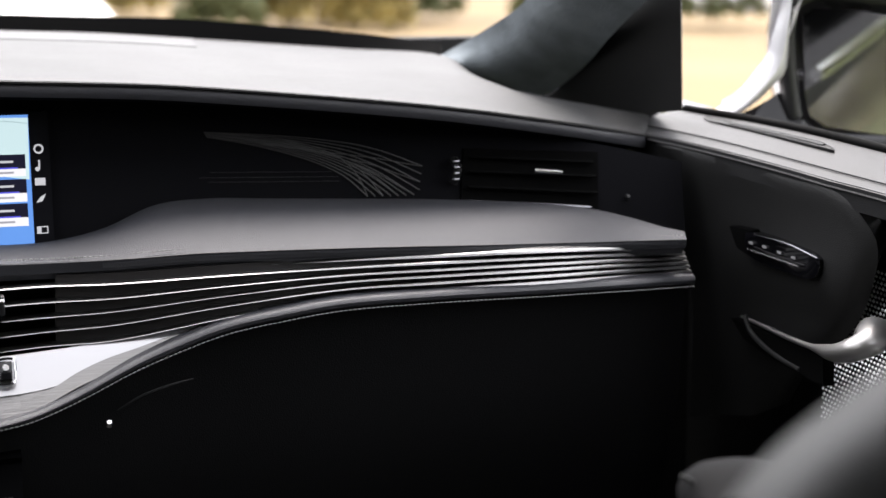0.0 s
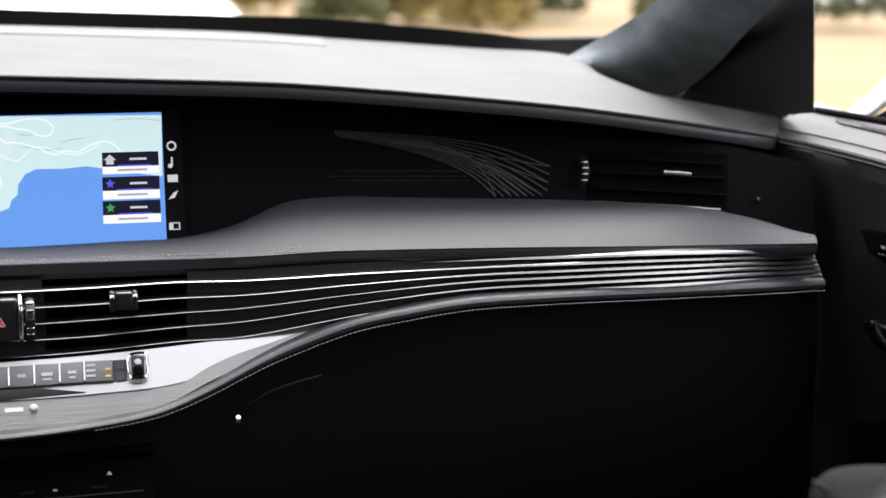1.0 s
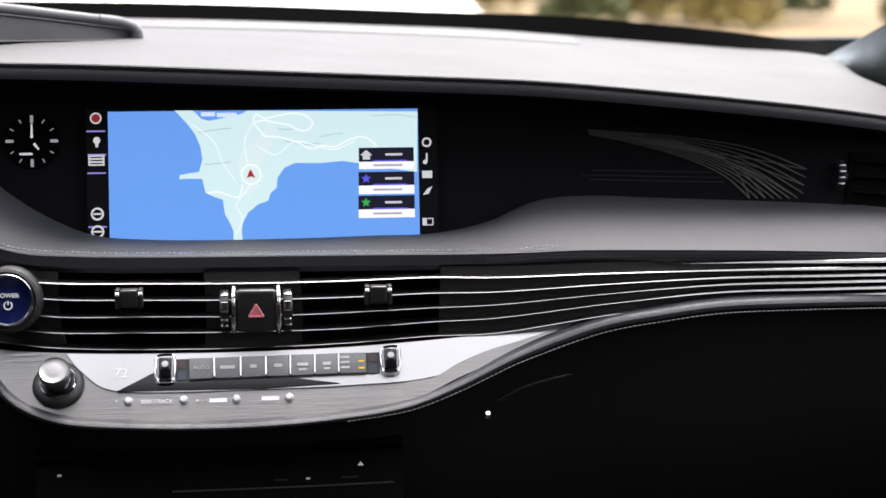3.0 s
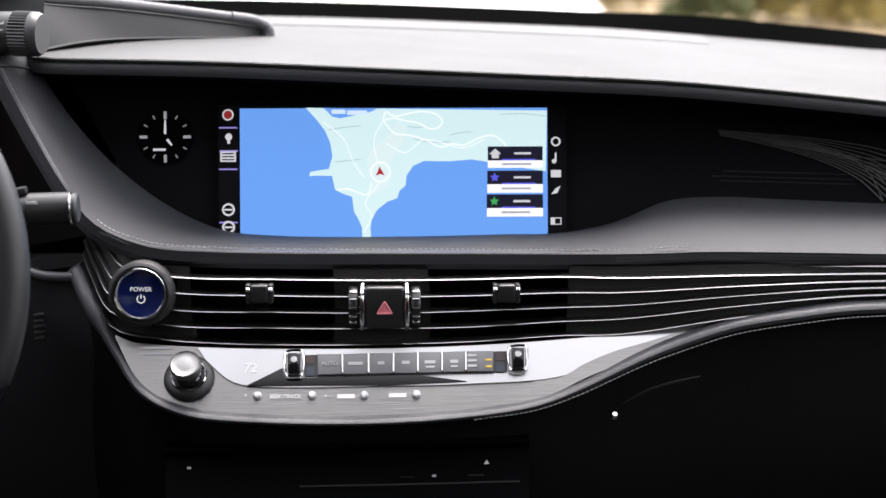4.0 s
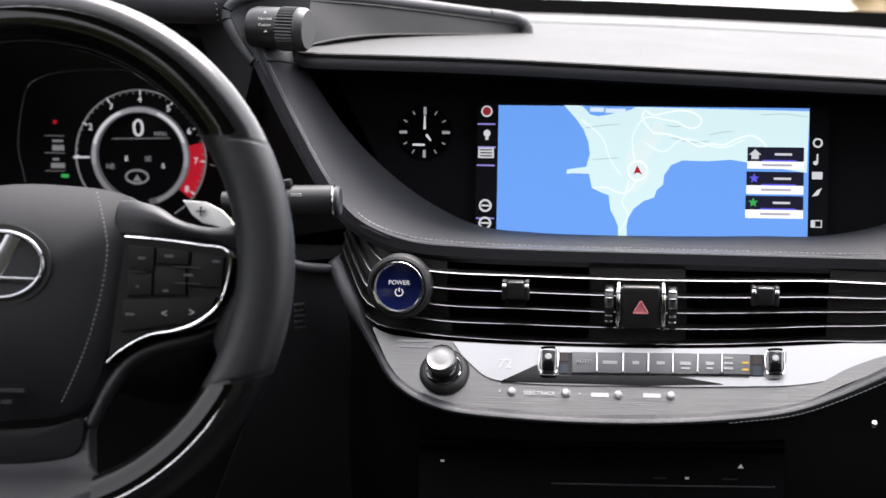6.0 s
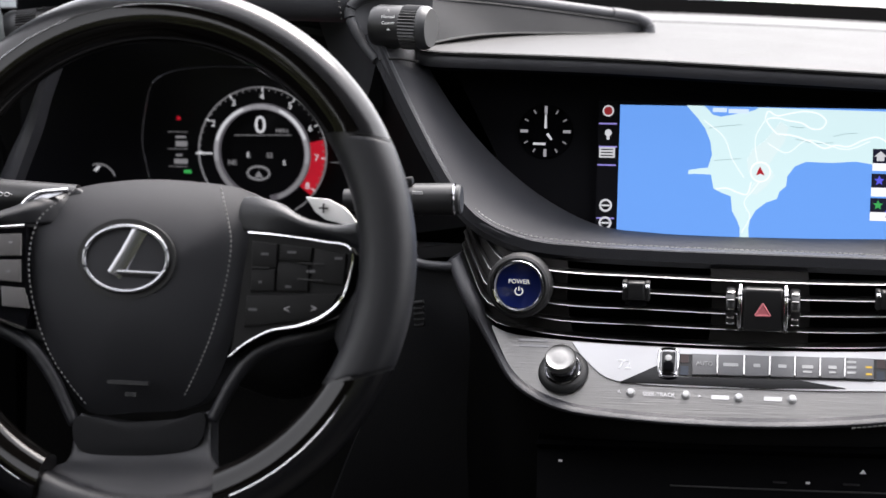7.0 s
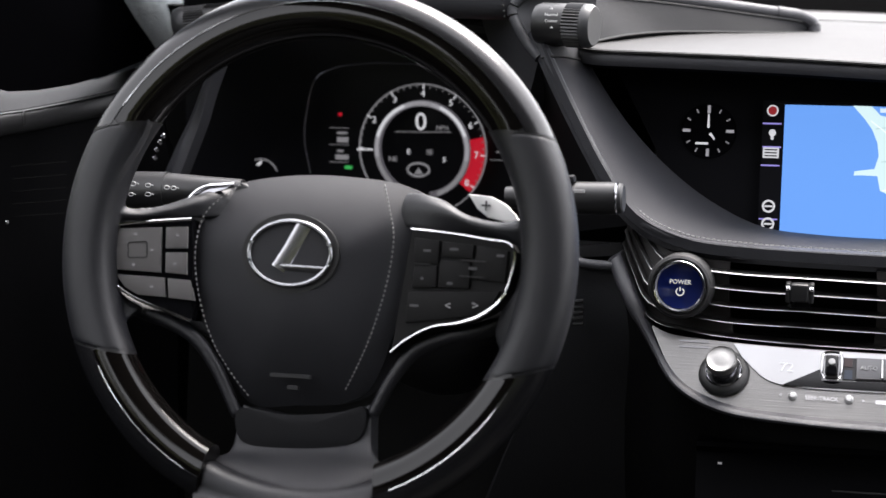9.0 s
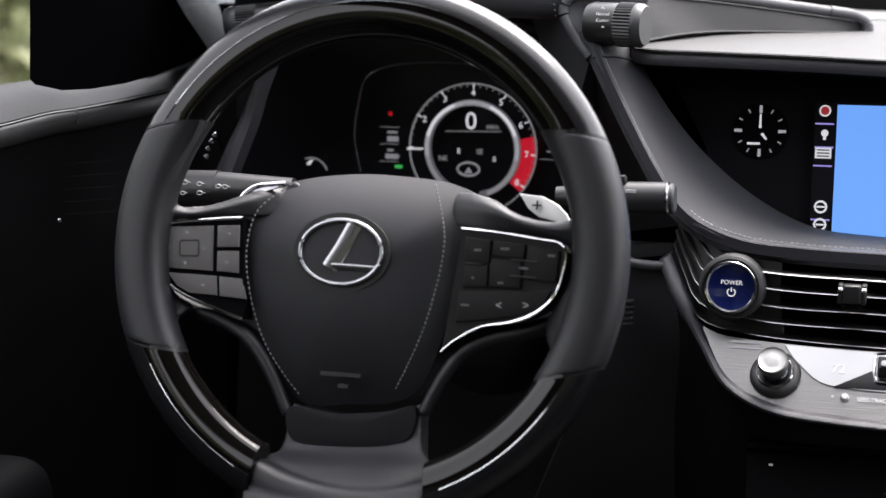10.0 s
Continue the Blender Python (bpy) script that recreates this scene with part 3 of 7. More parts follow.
# ---- outside: dry meadow, a pale track and scrub in haze ----
gm = bpy.data.materials.new("dry meadow")
gm.use_nodes = True
gn, gl = gm.node_tree.nodes, gm.node_tree.links
gb = gn["Principled BSDF"]
gb.inputs["Roughness"].default_value = 0.95
gco = gn.new("ShaderNodeTexCoord")
gt = gn.new("ShaderNodeTexNoise")
gt.inputs["Scale"].default_value = 0.25
gt.inputs["Detail"].default_value = 8
gl.new(gco.outputs["Object"], gt.inputs["Vector"])
gr = gn.new("ShaderNodeValToRGB")
gr.color_ramp.elements[0].position, gr.color_ramp.elements[0].color = 0.3, (0.085, 0.052, 0.018, 1)
gr.color_ramp.elements[1].position, gr.color_ramp.elements[1].color = 0.7, (0.180, 0.123, 0.050, 1)
gl.new(gt.outputs[0], gr.inputs[0])
gl.new(gr.outputs[0], gb.inputs["Base Color"])
bm = bmesh.new()
N = 80
vs = []
for i in range(N + 1):
    row = []
    for j in range(N + 1):
        x, y = ((i / N * 2 - 1) ** 3) * 900, ((j / N * 2 - 1) ** 3) * 900
        r = math.hypot(x, y)
        row.append(bm.verts.new((x, y, 0.12 * noise.noise(Vector((x * 0.1, y * 0.1, 0))) * min(1, r / 12) - 0.02)))
    vs.append(row)
for i in range(N):
    for j in range(N):
        bm.faces.new((vs[i][j], vs[i + 1][j], vs[i + 1][j + 1], vs[i][j + 1]))
structure("ground", bm, gm, "dry yellow meadow around the car", "ground")

# ---- the screen ----
def on_screen(u, v, h=0.0):
    return Vector((u, 1.605 + 0.2 * v / 1.0198, 0.91 + v / 1.0198)) + DISP_N * h


SCREEN = thing("display_screen", on_screen(0, -0.06), "wide colour screen showing a coastal map", "screen")
tl = [(-0.1321, 0.0536), (0.1559, -0.0607), (-0.1143, 0.0512), (0.14, -0.0607)]
(u0, v1), (u1, v0), (m0, mv1), (m1, mv0) = tl
part("screen_glass", slab([on_screen(u0, v0), on_screen(u1, v0), on_screen(u1, v1), on_screen(u0, v1)], 0.008), screen_dark, SCREEN, "dark unlit border of the screen")


def flat(name, outline, h, material, parent, label="", deep=0.0006):
    return part(name, slab([on_screen(u, v, h) for u, v in outline], deep), material, parent, label)


part("map_sea", slab([on_screen(m0, mv0, 0.0012), on_screen(m1, mv0, 0.0012), on_screen(m1, mv1, 0.0012), on_screen(m0, mv1, 0.0012)], 0.001), sea, SCREEN, "blue sea of the map")

# ---- steering wheel ----
WC = Vector((-0.415, 1.28, 0.88)) 
WN = Vector((0, -math.cos(radians(14)), math.sin(radians(14))))
WU = Vector((0, math.sin(radians(14)), math.cos(radians(14))))
WM = facing(WC + Vector((0.0035, 0, 0)) + WU * 0.0045, WN) @ Matrix.Diagonal((1, 1.015, 1, 1))
wheel = thing("steering_wheel", (-0.415, 1.30, 0.68), "black leather steering wheel with dark wood sections", "steering wheel")


def rim_arc(a0, a1, skew0=0.0, skew1=0.0, major=0.1659, ru=0.0185, rv=0.0165, n=48, seg=24):
    """A stretch of the rim between two angles, each end cut aslant by its skew."""
    bm = bmesh.new()
    rings = []
    for i in range(n):
        f = i / (n - 1)
        ring = []
        for j in range(seg):
            c, e = math.cos(2 * math.pi * j / seg), math.sin(2 * math.pi * j / seg)
            c, e = math.copysign(abs(c) ** 0.80, c), math.copysign(abs(e) ** 0.84, e)
            a = radians(a0 + (a1 - a0) * f + (skew0 * max(0.0, 1 - 3 * f) + skew1 * max(0.0, 3 * f - 2)) * c)
            rad = major + ru * c
            ring.append(bm.verts.new(WM @ Vector((rad * math.cos(a), rad * math.sin(a), rv * e))))
        rings.append(ring)
    for a, b in zip(rings, rings[1:]):
        for j in range(seg):
            bm.faces.new((a[j], a[(j + 1) % seg], b[(j + 1) % seg], b[j]))
    bm.faces.new(rings[0])
    bm.faces.new(rings[-1])
    return bm


GRIPS = []
for a0, a1, k0, k1, m, nm in ((31.2, 149.8, -4.6, 5.5, wood, "rim_wood"), (-26.5, 31.2, 5.5, -4.6, wheel_leather, "rim_grip"), (149.8, 206, 5.5, -4.6, wheel_leather, "rim_grip"),
                                   (206, 246.5, -4.6, 1.5, wood, "rim_wood"), (290, 333.5, -1.5, 5.5, wood, "rim_wood"), (246.5, 290, 1.5, -1.5, wheel_leather, "rim_grip")):
    if nm == "rim_wood":
        part(nm, rim_arc(a0 + 0.12, a1 - 0.12, k0, k1), m, wheel, "dark lacquered wood rim section")
    else:
        GRIPS.append(rim_arc(a0 + 0.12, a1 - 0.12, k0, k1, ru=0.0191, rv=0.0171))


def rim_cover(a0, a1, skew0, skew1, b0, b1, n=48, seg=16):
    """A thin shell over the outer half of a stretch of the rim, between two angles of its section."""
    bm = bmesh.new()
    rings = []
    for i in range(n):
        f = i / (n - 1)
        ring = []
        for grow, order in ((0.0007, range(seg + 1)), (-0.0012, range(seg, -1, -1))):
            for j in order:
                b = radians(b0 + (b1 - b0) * j / seg)
                c, e = math.cos(b), math.sin(b)
                c, e = math.copysign(abs(c) ** 0.80, c), math.copysign(abs(e) ** 0.84, e)
                a = radians(a0 + (a1 - a0) * f + (skew0 * max(0.0, 1 - 3 * f) + skew1 * max(0.0, 3 * f - 2)) * c)
                rad = 0.1659 + (0.0185 + grow) * c
                ring.append(bm.verts.new(WM @ Vector((rad * math.cos(a), rad * math.sin(a), (0.0165 + grow) * e))))
        rings.append(ring)
    m = len(rings[0])
    for a, b in zip(rings, rings[1:]):
        for j in range(m):
            bm.faces.new((a[j], a[(j + 1) % m], b[(j + 1) % m], b[j]))
    bm.faces.new(rings[0])
    bm.faces.new(rings[-1])
    return bm


for a0, a1, k0, k1, b1 in ((31.2, 149.8, -4.6, 5.5, 80), (206, 246.5, -4.6, 1.5, 84), (290, 333.5, -1.5, 5.5, 86)):
    # the shell's edge is made chrome to stand for the light it catches
    part("rim_bead", tube([WM @ Vector(((0.1659 + 0.0192 * math.copysign(abs(math.cos(radians(b1))) ** 0.80, math.cos(radians(b1)))) * math.cos(radians(a)), (0.1659 + 0.0192 * math.copysign(abs(math.cos(radians(b1))) ** 0.80, math.cos(radians(b1)))) * math.sin(radians(a)), 0.0166 * abs(math.sin(radians(b1))) ** 0.84)) for a in np.linspace(a0 + 4, a1 - 4, 16)], 0.0006, 90, 6), chrome, wheel, "thin raised edge between shell and wood, chrome for its highlight")
    part("rim_shell", rim_cover(a0 + 0.3, a1 - 0.3, k0, k1, -115, b1), rim_shell, wheel, "satin black outer shell of the rim")


def hub(u, v, h=0.0):
    return WC - WN * 0.03 + Vector((u, 0, 0)) + WU * v + WN * h


def crown(v):
    """How far the hub cover falls away above and below its middle."""
    return 4.9 * max(0.0, v - 0.002) ** 2 + 2.0 * max(0.0, -0.016 - v) ** 2


def dome(outline, base, height, rings=8, power=2.4, n=64, low=-0.03, rise=0.0, start=0.085, run=0.07, lean=False):
    """A padded cushion over an outline on the wheel's hub plane."""
    P = spline([(u, v, 0) for u, v in outline], n, True)
    c = sum(P, Vector()) / n
    bm = bmesh.new()
    def lift(u):
        f = min(1.0, max(0.0, (abs(u) - start) / run))
        return rise * f * f * (3 - 2 * f)

    R = [[bm.verts.new(hub(p.x, p.y, low)) for p in P]]
    for k in range(rings + 1):
        s = 1 - k / (rings + 0.6)
        h = base + height * (1 - s ** power)
        R.append([bm.verts.new(hub(c.x + (p.x - c.x) * s, c.y + (p.y - c.y) * s, h + lift(c.x + (p.x - c.x) * s) - (crown(c.y + (p.y - c.y) * s) if lean else 0.0))) for p in P])
    for a, b in zip(R, R[1:]):
        for j in range(n):
            bm.faces.new((a[j], a[(j + 1) % n], b[(j + 1) % n], b[j]))
    bm.faces.new(R[-1])
    bm.faces.new(R[0])
    return bm


PAD = [(-0.0707, 0.0541), (-0.0285, 0.0627), (0.0135, 0.0631), (0.0575, 0.0572), (0.0715, 0.0480), (0.0668, 0.0127), (0.0590, -0.0351), (0.0382, -0.0876), (0.0203, -0.0976), (-0.017, -0.1018), (-0.0509, -0.1026), (-0.0749, -0.0672), (-0.0927, -0.0195), (-0.0978, 0.0211), (-0.0892, 0.0399)]
pad_skin = mat("fine grained hub cover", (0.0205, 0.0208, 0.0240), 0.56, grain=0.3, grain_size=0.0008, vary=0.06, spec=0.3)
part("airbag_pad", dome(PAD, 0.0005, 0.0155, 12, 2.0, 72, lean=True), pad_skin, wheel, "smooth black padded hub cover")
black_hub = mat("embossed mark", (0.0075, 0.0075, 0.0085), 0.6, vary=0.0)
EM = [(-0.0177, 0.0049), (-0.0497, 0.0035), (0.014, 0.0063), (-0.0192, 0.0294), (-0.0161, -0.0191)]
(eu, ev) = EM[0]
ER = (EM[2][0] - EM[1][0]) / 2 - 0.0018
EH = (EM[3][1] - EM[4][1]) / 2 - 0.0018
ring = [hub(eu + ER * math.cos(a * math.pi / 12), ev + EH * math.sin(a * math.pi / 12), 0.0178) for a in range(24)]
part("emblem", tube(ring, 0.0018, 64, 10, True), badge_metal, wheel, "bright oval badge")
part("badge_well", slab([hub(eu + (ER + 0.0055) * math.cos(a * math.pi / 24), ev + (EH + 0.0055) * math.sin(a * math.pi / 24), 0.0162) for a in range(48)], 0.004, -WN), rubber, wheel, "dark groove round the badge")
part("badge_plate", slab([hub(eu + ER * math.cos(a * math.pi / 24), ev + EH * math.sin(a * math.pi / 24), 0.0167) for a in range(48)], 0.002, -WN), pad_skin, wheel)


def ridge(pts, half, high, h):
    """A bright bar with a sloping bright face and a sloping dark face that meet in a ridge."""
    bm = bmesh.new()
    rings = []
    for k, (u, v) in enumerate(pts):
        (a, b), (c, d) = pts[max(k - 1, 0)], pts[min(k + 1, len(pts) - 1)]
        n = math.hypot(c - a, d - b)
        x, y = -(d - b) / n * half, (c - a) / n * half
        rings.append([bm.verts.new(hub(u + x * f, v + y * f, h + e)) for f, e in ((1, 0), (0.75, high * 0.9), (0.3, high), (-0.9, high * 0.35), (-1, 0))])
    for a, b in zip(rings, rings[1:]):
        for k in range(5):
            bm.faces.new((a[k], a[(k + 1) % 5], b[(k + 1) % 5], b[k]))
    bm.faces.new(rings[0])
    bm.faces.new(rings[-1])
    return bm


part("badge_bar", ridge([(-0.0258, -0.0062), (-0.0170, 0.0085), (-0.0082, 0.0258)][::-1], -0.0062, 0.0026, 0.0166), badge_metal, wheel, "slanting bright bar")
part("badge_foot", ridge([(-0.0245, -0.0050), (-0.008, -0.0052), (0.0085, -0.0056)], 0.0026, 0.0022, 0.0166), badge_metal, wheel, "short bright foot of the bar")
for nm, seam in (("left", [(-0.0639, 0.0532), (-0.0851, 0.0321), (-0.0899, 0.0084), (-0.0862, -0.0237), (-0.0742, -0.0592), (-0.0597, -0.0823), (-0.0467, -0.0981)]), ("right", [(0.0423, 0.0573), (0.0511, 0.0348), (0.055, 0.0193), (0.0537, -0.0043), (0.0455, -0.0401), (0.0343, -0.0682), (0.0235, -0.0893)])):
    pts = [hub(u, v, 0.0122 - crown(v)) for u, v in seam]
    bm = bmesh.new()
    for p, q in zip(spline(pts, 93)[::2], spline(pts, 93)[1::2]):
        bm = join(bm, tube([p + WN * 0.0002, q + WN * 0.0002], 0.0006, 3, 5))
    tagged(part("hub_stitching", bm, mat("dull grey thread", (0.15, 0.149, 0.148), 0.7, vary=0.0), wheel, "row of pale stitches on the hub"), kind="stuff")
BARS = [(-0.0152, -0.0805), (-0.0134, -0.0886)]
for (u, v), w in zip(BARS, (0.030, 0.008)):
    part("hub_mark", slab([hub(u + a * w / 2, v + b * 0.0014, 0.0162 - crown(v)) for a, b in ((-1, -1), (1, -1), (1, 1), (-1, 1))], 0.003, -WN), black_hub, wheel)

# spokes with their switch groups
SPL = [(-0.1735, 0.0289), (-0.1436, 0.0323), (-0.1129, 0.036), (-0.0915, 0.0419), (-0.0834, 0.0504), (-0.0621, 0.0545), (-0.0507, 0.0152), (-0.0552, -0.0417), (-0.0712, -0.0588), (-0.0887, -0.0558), (-0.1068, -0.0468), (-0.1338, -0.0381), (-0.1477, -0.0306), (-0.1557, -0.0414), (-0.1677, -0.0483), (-0.1735, -0.0325), (-0.1735, 0.0045)]
SPR = [(0.068, 0.0505), (0.0802, 0.0498), (0.0972, 0.0379), (0.1215, 0.0342), (0.1453, 0.0341), (0.1545, 0.0443), (0.1654, 0.0254), (0.1639, -0.0134), (0.1579, -0.0447), (0.1413, -0.0302), (0.1347, -0.0189), (0.1256, -0.0319), (0.1022, -0.0411), (0.0824, -0.0462), (0.063, -0.0604), (0.0507, -0.0592), (0.0307, -0.0684), (0.0203, -0.0373), (0.0243, 0.0267)]
ARMS = {-1: [dome(SPL, -0.010, 0.003, 8, 3.0, 120, -0.035, 0.02, 0.160, 0.02)], 1: [dome(SPR, -0.010, 0.003, 8, 3.0, 120, -0.035, 0.026, 0.138, 0.022)]}
for edge, r0, r1 in (([(-0.1613, -0.0227), (-0.1471, -0.0343), (-0.1289, -0.0423), (-0.1109, -0.0478), (-0.0906, -0.0588), (-0.0741, -0.078), (-0.0554, -0.1118)], 0.0065, 0.0045), ([(0.1502, -0.0142), (0.1431, -0.027), (0.1201, -0.0404), (0.0905, -0.0488), (0.0717, -0.0586), (0.0567, -0.0784), (0.0437, -0.1048)], 0.0075, 0.0045)):
    ARMS[-1 if edge[0][0] < 0 else 1].append(tube([hub(u, v, -0.002) for u, v in edge], 1.0, 40, 14, taper=lambda k: r0 + (r1 - r0) * k))
FRL = [(-0.0944, 0.026), (-0.1177, 0.0237), (-0.1439, 0.0205), (-0.1552, 0.0175), (-0.1582, 0.0104), (-0.1544, -0.0046), (-0.1482, -0.0216), (-0.1356, -0.0303), (-0.1109, -0.0391), (-0.09, -0.046)]
FRR = [(0.0666, 0.0261), (0.0917, 0.0245), (0.1199, 0.0211), (0.1351, 0.0188), (0.1389, 0.0135), (0.1378, 0.0003), (0.1322, -0.0174), (0.1191, -0.0301), (0.1036, -0.0365), (0.0839, -0.0408), (0.0645, -0.0525), (0.0568, -0.0597)]
# direction from the wheel to the camera; lifts along it keep outlines in view
VIEW_LIFT = Vector((0.31, -0.98, 0.20))


black_key = mat("black switch key", (0.0078, 0.0076, 0.0078), 0.58, vary=0.06, spec=0.16)


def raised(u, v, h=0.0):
    """A place on the hub, lifted along the camera's sight line at the outer end of a spoke."""
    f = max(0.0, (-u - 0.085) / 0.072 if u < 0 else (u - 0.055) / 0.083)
    return hub(u, v, h) + VIEW_LIFT * 0.017 * f


# spoke skin rows slide along the same sight line to fit the view
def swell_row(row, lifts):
    return [hub(u, v, 0.0075) + VIEW_LIFT * a for (u, v), a in zip(row, lifts)]


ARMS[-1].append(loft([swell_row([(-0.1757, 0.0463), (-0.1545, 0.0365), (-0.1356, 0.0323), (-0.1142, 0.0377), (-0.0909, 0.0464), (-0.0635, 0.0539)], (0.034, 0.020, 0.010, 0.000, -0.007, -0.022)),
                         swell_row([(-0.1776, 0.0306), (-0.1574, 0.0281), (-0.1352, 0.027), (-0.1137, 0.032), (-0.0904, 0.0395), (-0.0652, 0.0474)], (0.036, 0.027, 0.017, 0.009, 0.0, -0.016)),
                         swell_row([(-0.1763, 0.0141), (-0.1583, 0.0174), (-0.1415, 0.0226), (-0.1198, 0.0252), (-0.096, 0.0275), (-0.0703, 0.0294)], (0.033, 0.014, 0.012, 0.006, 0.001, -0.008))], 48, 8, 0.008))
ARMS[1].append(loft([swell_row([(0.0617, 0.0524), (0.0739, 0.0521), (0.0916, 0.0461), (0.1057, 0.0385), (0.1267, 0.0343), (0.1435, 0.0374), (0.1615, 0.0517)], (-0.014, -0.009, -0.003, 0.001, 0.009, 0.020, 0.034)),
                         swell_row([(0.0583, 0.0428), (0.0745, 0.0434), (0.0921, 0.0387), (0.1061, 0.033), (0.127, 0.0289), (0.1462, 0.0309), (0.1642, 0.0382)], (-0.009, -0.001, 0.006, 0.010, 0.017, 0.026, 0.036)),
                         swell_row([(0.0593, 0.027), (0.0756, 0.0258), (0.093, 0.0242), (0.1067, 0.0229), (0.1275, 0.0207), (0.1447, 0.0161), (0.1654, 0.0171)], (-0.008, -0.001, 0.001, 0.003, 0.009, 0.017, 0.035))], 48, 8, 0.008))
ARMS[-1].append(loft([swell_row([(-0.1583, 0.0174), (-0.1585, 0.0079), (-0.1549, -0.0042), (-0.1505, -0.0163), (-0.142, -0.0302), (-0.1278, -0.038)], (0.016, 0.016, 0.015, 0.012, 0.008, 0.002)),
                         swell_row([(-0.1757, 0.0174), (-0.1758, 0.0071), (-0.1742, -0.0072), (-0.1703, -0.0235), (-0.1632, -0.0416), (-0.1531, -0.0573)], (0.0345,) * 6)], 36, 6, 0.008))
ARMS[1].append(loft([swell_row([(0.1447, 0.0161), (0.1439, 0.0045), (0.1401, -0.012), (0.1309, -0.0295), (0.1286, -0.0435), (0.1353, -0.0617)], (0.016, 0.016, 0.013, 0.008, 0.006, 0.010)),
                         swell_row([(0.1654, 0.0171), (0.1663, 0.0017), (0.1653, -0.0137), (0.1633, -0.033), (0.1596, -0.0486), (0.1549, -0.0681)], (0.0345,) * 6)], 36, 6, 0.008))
part("rim_grip", fuse([GRIPS[0]] + ARMS[1]), wheel_leather, wheel, "smooth black leather grip flowing into its spoke", 180)
part("rim_grip", fuse([GRIPS[1]] + ARMS[-1]), wheel_leather, wheel, "smooth black leather grip flowing into its spoke", 180)
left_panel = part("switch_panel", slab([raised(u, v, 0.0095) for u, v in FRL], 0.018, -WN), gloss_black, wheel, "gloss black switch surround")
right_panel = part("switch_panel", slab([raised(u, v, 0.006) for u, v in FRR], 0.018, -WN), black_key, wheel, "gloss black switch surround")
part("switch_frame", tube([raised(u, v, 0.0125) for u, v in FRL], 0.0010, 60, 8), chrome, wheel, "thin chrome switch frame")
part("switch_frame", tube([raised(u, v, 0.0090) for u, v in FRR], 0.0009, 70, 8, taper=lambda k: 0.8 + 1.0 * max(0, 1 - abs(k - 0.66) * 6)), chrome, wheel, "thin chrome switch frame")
grey_key = mat("grey switch key", (0.105, 0.100, 0.100), 0.45, vary=0.06)
for key in ([(-0.1525, 0.0168), (-0.1165, 0.0193), (-0.115, -0.0129), (-0.1476, -0.0121), (-0.1535, 0.0016)], [(-0.113, 0.0195), (-0.097, 0.0206), (-0.0963, 0.0052), (-0.1124, 0.0044)], [(-0.1121, 0.0016), (-0.0965, 0.0023), (-0.0954, -0.0135), (-0.1115, -0.0127)], [(-0.1482, -0.0154), (-0.1117, -0.0163), (-0.1102, -0.0301), (-0.1313, -0.0292), (-0.1405, -0.0244)], [(-0.1095, -0.0166), (-0.0929, -0.0174), (-0.0888, -0.0317), (-0.108, -0.0304)]):
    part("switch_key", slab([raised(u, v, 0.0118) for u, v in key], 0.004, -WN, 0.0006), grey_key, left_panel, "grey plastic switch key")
KEY = [Vector((u, v, 0)) for u, v in ((-0.1400, 0.0076), (-0.1262, 0.0086), (-0.1256, -0.0024), (-0.1394, -0.0032))]
KEY = [a.lerp(b, f) for a, b in zip(KEY, KEY[1:] + KEY[:1]) for f in (0.08, 0.5, 0.92)]
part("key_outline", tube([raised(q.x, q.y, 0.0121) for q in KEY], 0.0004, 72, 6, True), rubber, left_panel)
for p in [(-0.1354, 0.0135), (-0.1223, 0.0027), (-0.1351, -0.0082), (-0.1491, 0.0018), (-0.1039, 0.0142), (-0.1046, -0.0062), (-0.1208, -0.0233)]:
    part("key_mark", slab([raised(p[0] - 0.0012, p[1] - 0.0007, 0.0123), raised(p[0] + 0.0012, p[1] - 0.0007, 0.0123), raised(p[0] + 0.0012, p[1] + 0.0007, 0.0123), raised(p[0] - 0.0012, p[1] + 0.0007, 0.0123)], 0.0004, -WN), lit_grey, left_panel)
for key in ([(0.0694, 0.0203), (0.0869, 0.0188), (0.0867, 0.0031), (0.0697, 0.003)], [(0.0893, 0.0185), (0.111, 0.0168), (0.1104, 0.0074), (0.0884, 0.0083)], [(0.113, 0.0165), (0.1342, 0.0137), (0.1332, -0.0077), (0.1117, -0.0065)], [(0.0699, 0.0007), (0.086, 0.0015), (0.0861, -0.0133), (0.0693, -0.0142)], [(0.0881, 0.0059), (0.109, 0.005), (0.1093, -0.0128), (0.0873, -0.0133)], [(0.067, -0.0171), (0.13, -0.0137), (0.1248, -0.0256), (0.1113, -0.0314), (0.0796, -0.0364), (0.066, -0.0387)]):
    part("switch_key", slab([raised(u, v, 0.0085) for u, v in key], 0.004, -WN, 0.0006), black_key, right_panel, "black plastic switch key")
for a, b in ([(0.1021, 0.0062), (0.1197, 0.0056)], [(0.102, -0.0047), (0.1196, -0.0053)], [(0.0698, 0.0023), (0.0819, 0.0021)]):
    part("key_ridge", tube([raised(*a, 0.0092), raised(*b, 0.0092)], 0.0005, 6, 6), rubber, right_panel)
dim_print = mat("dim key print", (0.075, 0.075, 0.08), 0.6, vary=0.0)
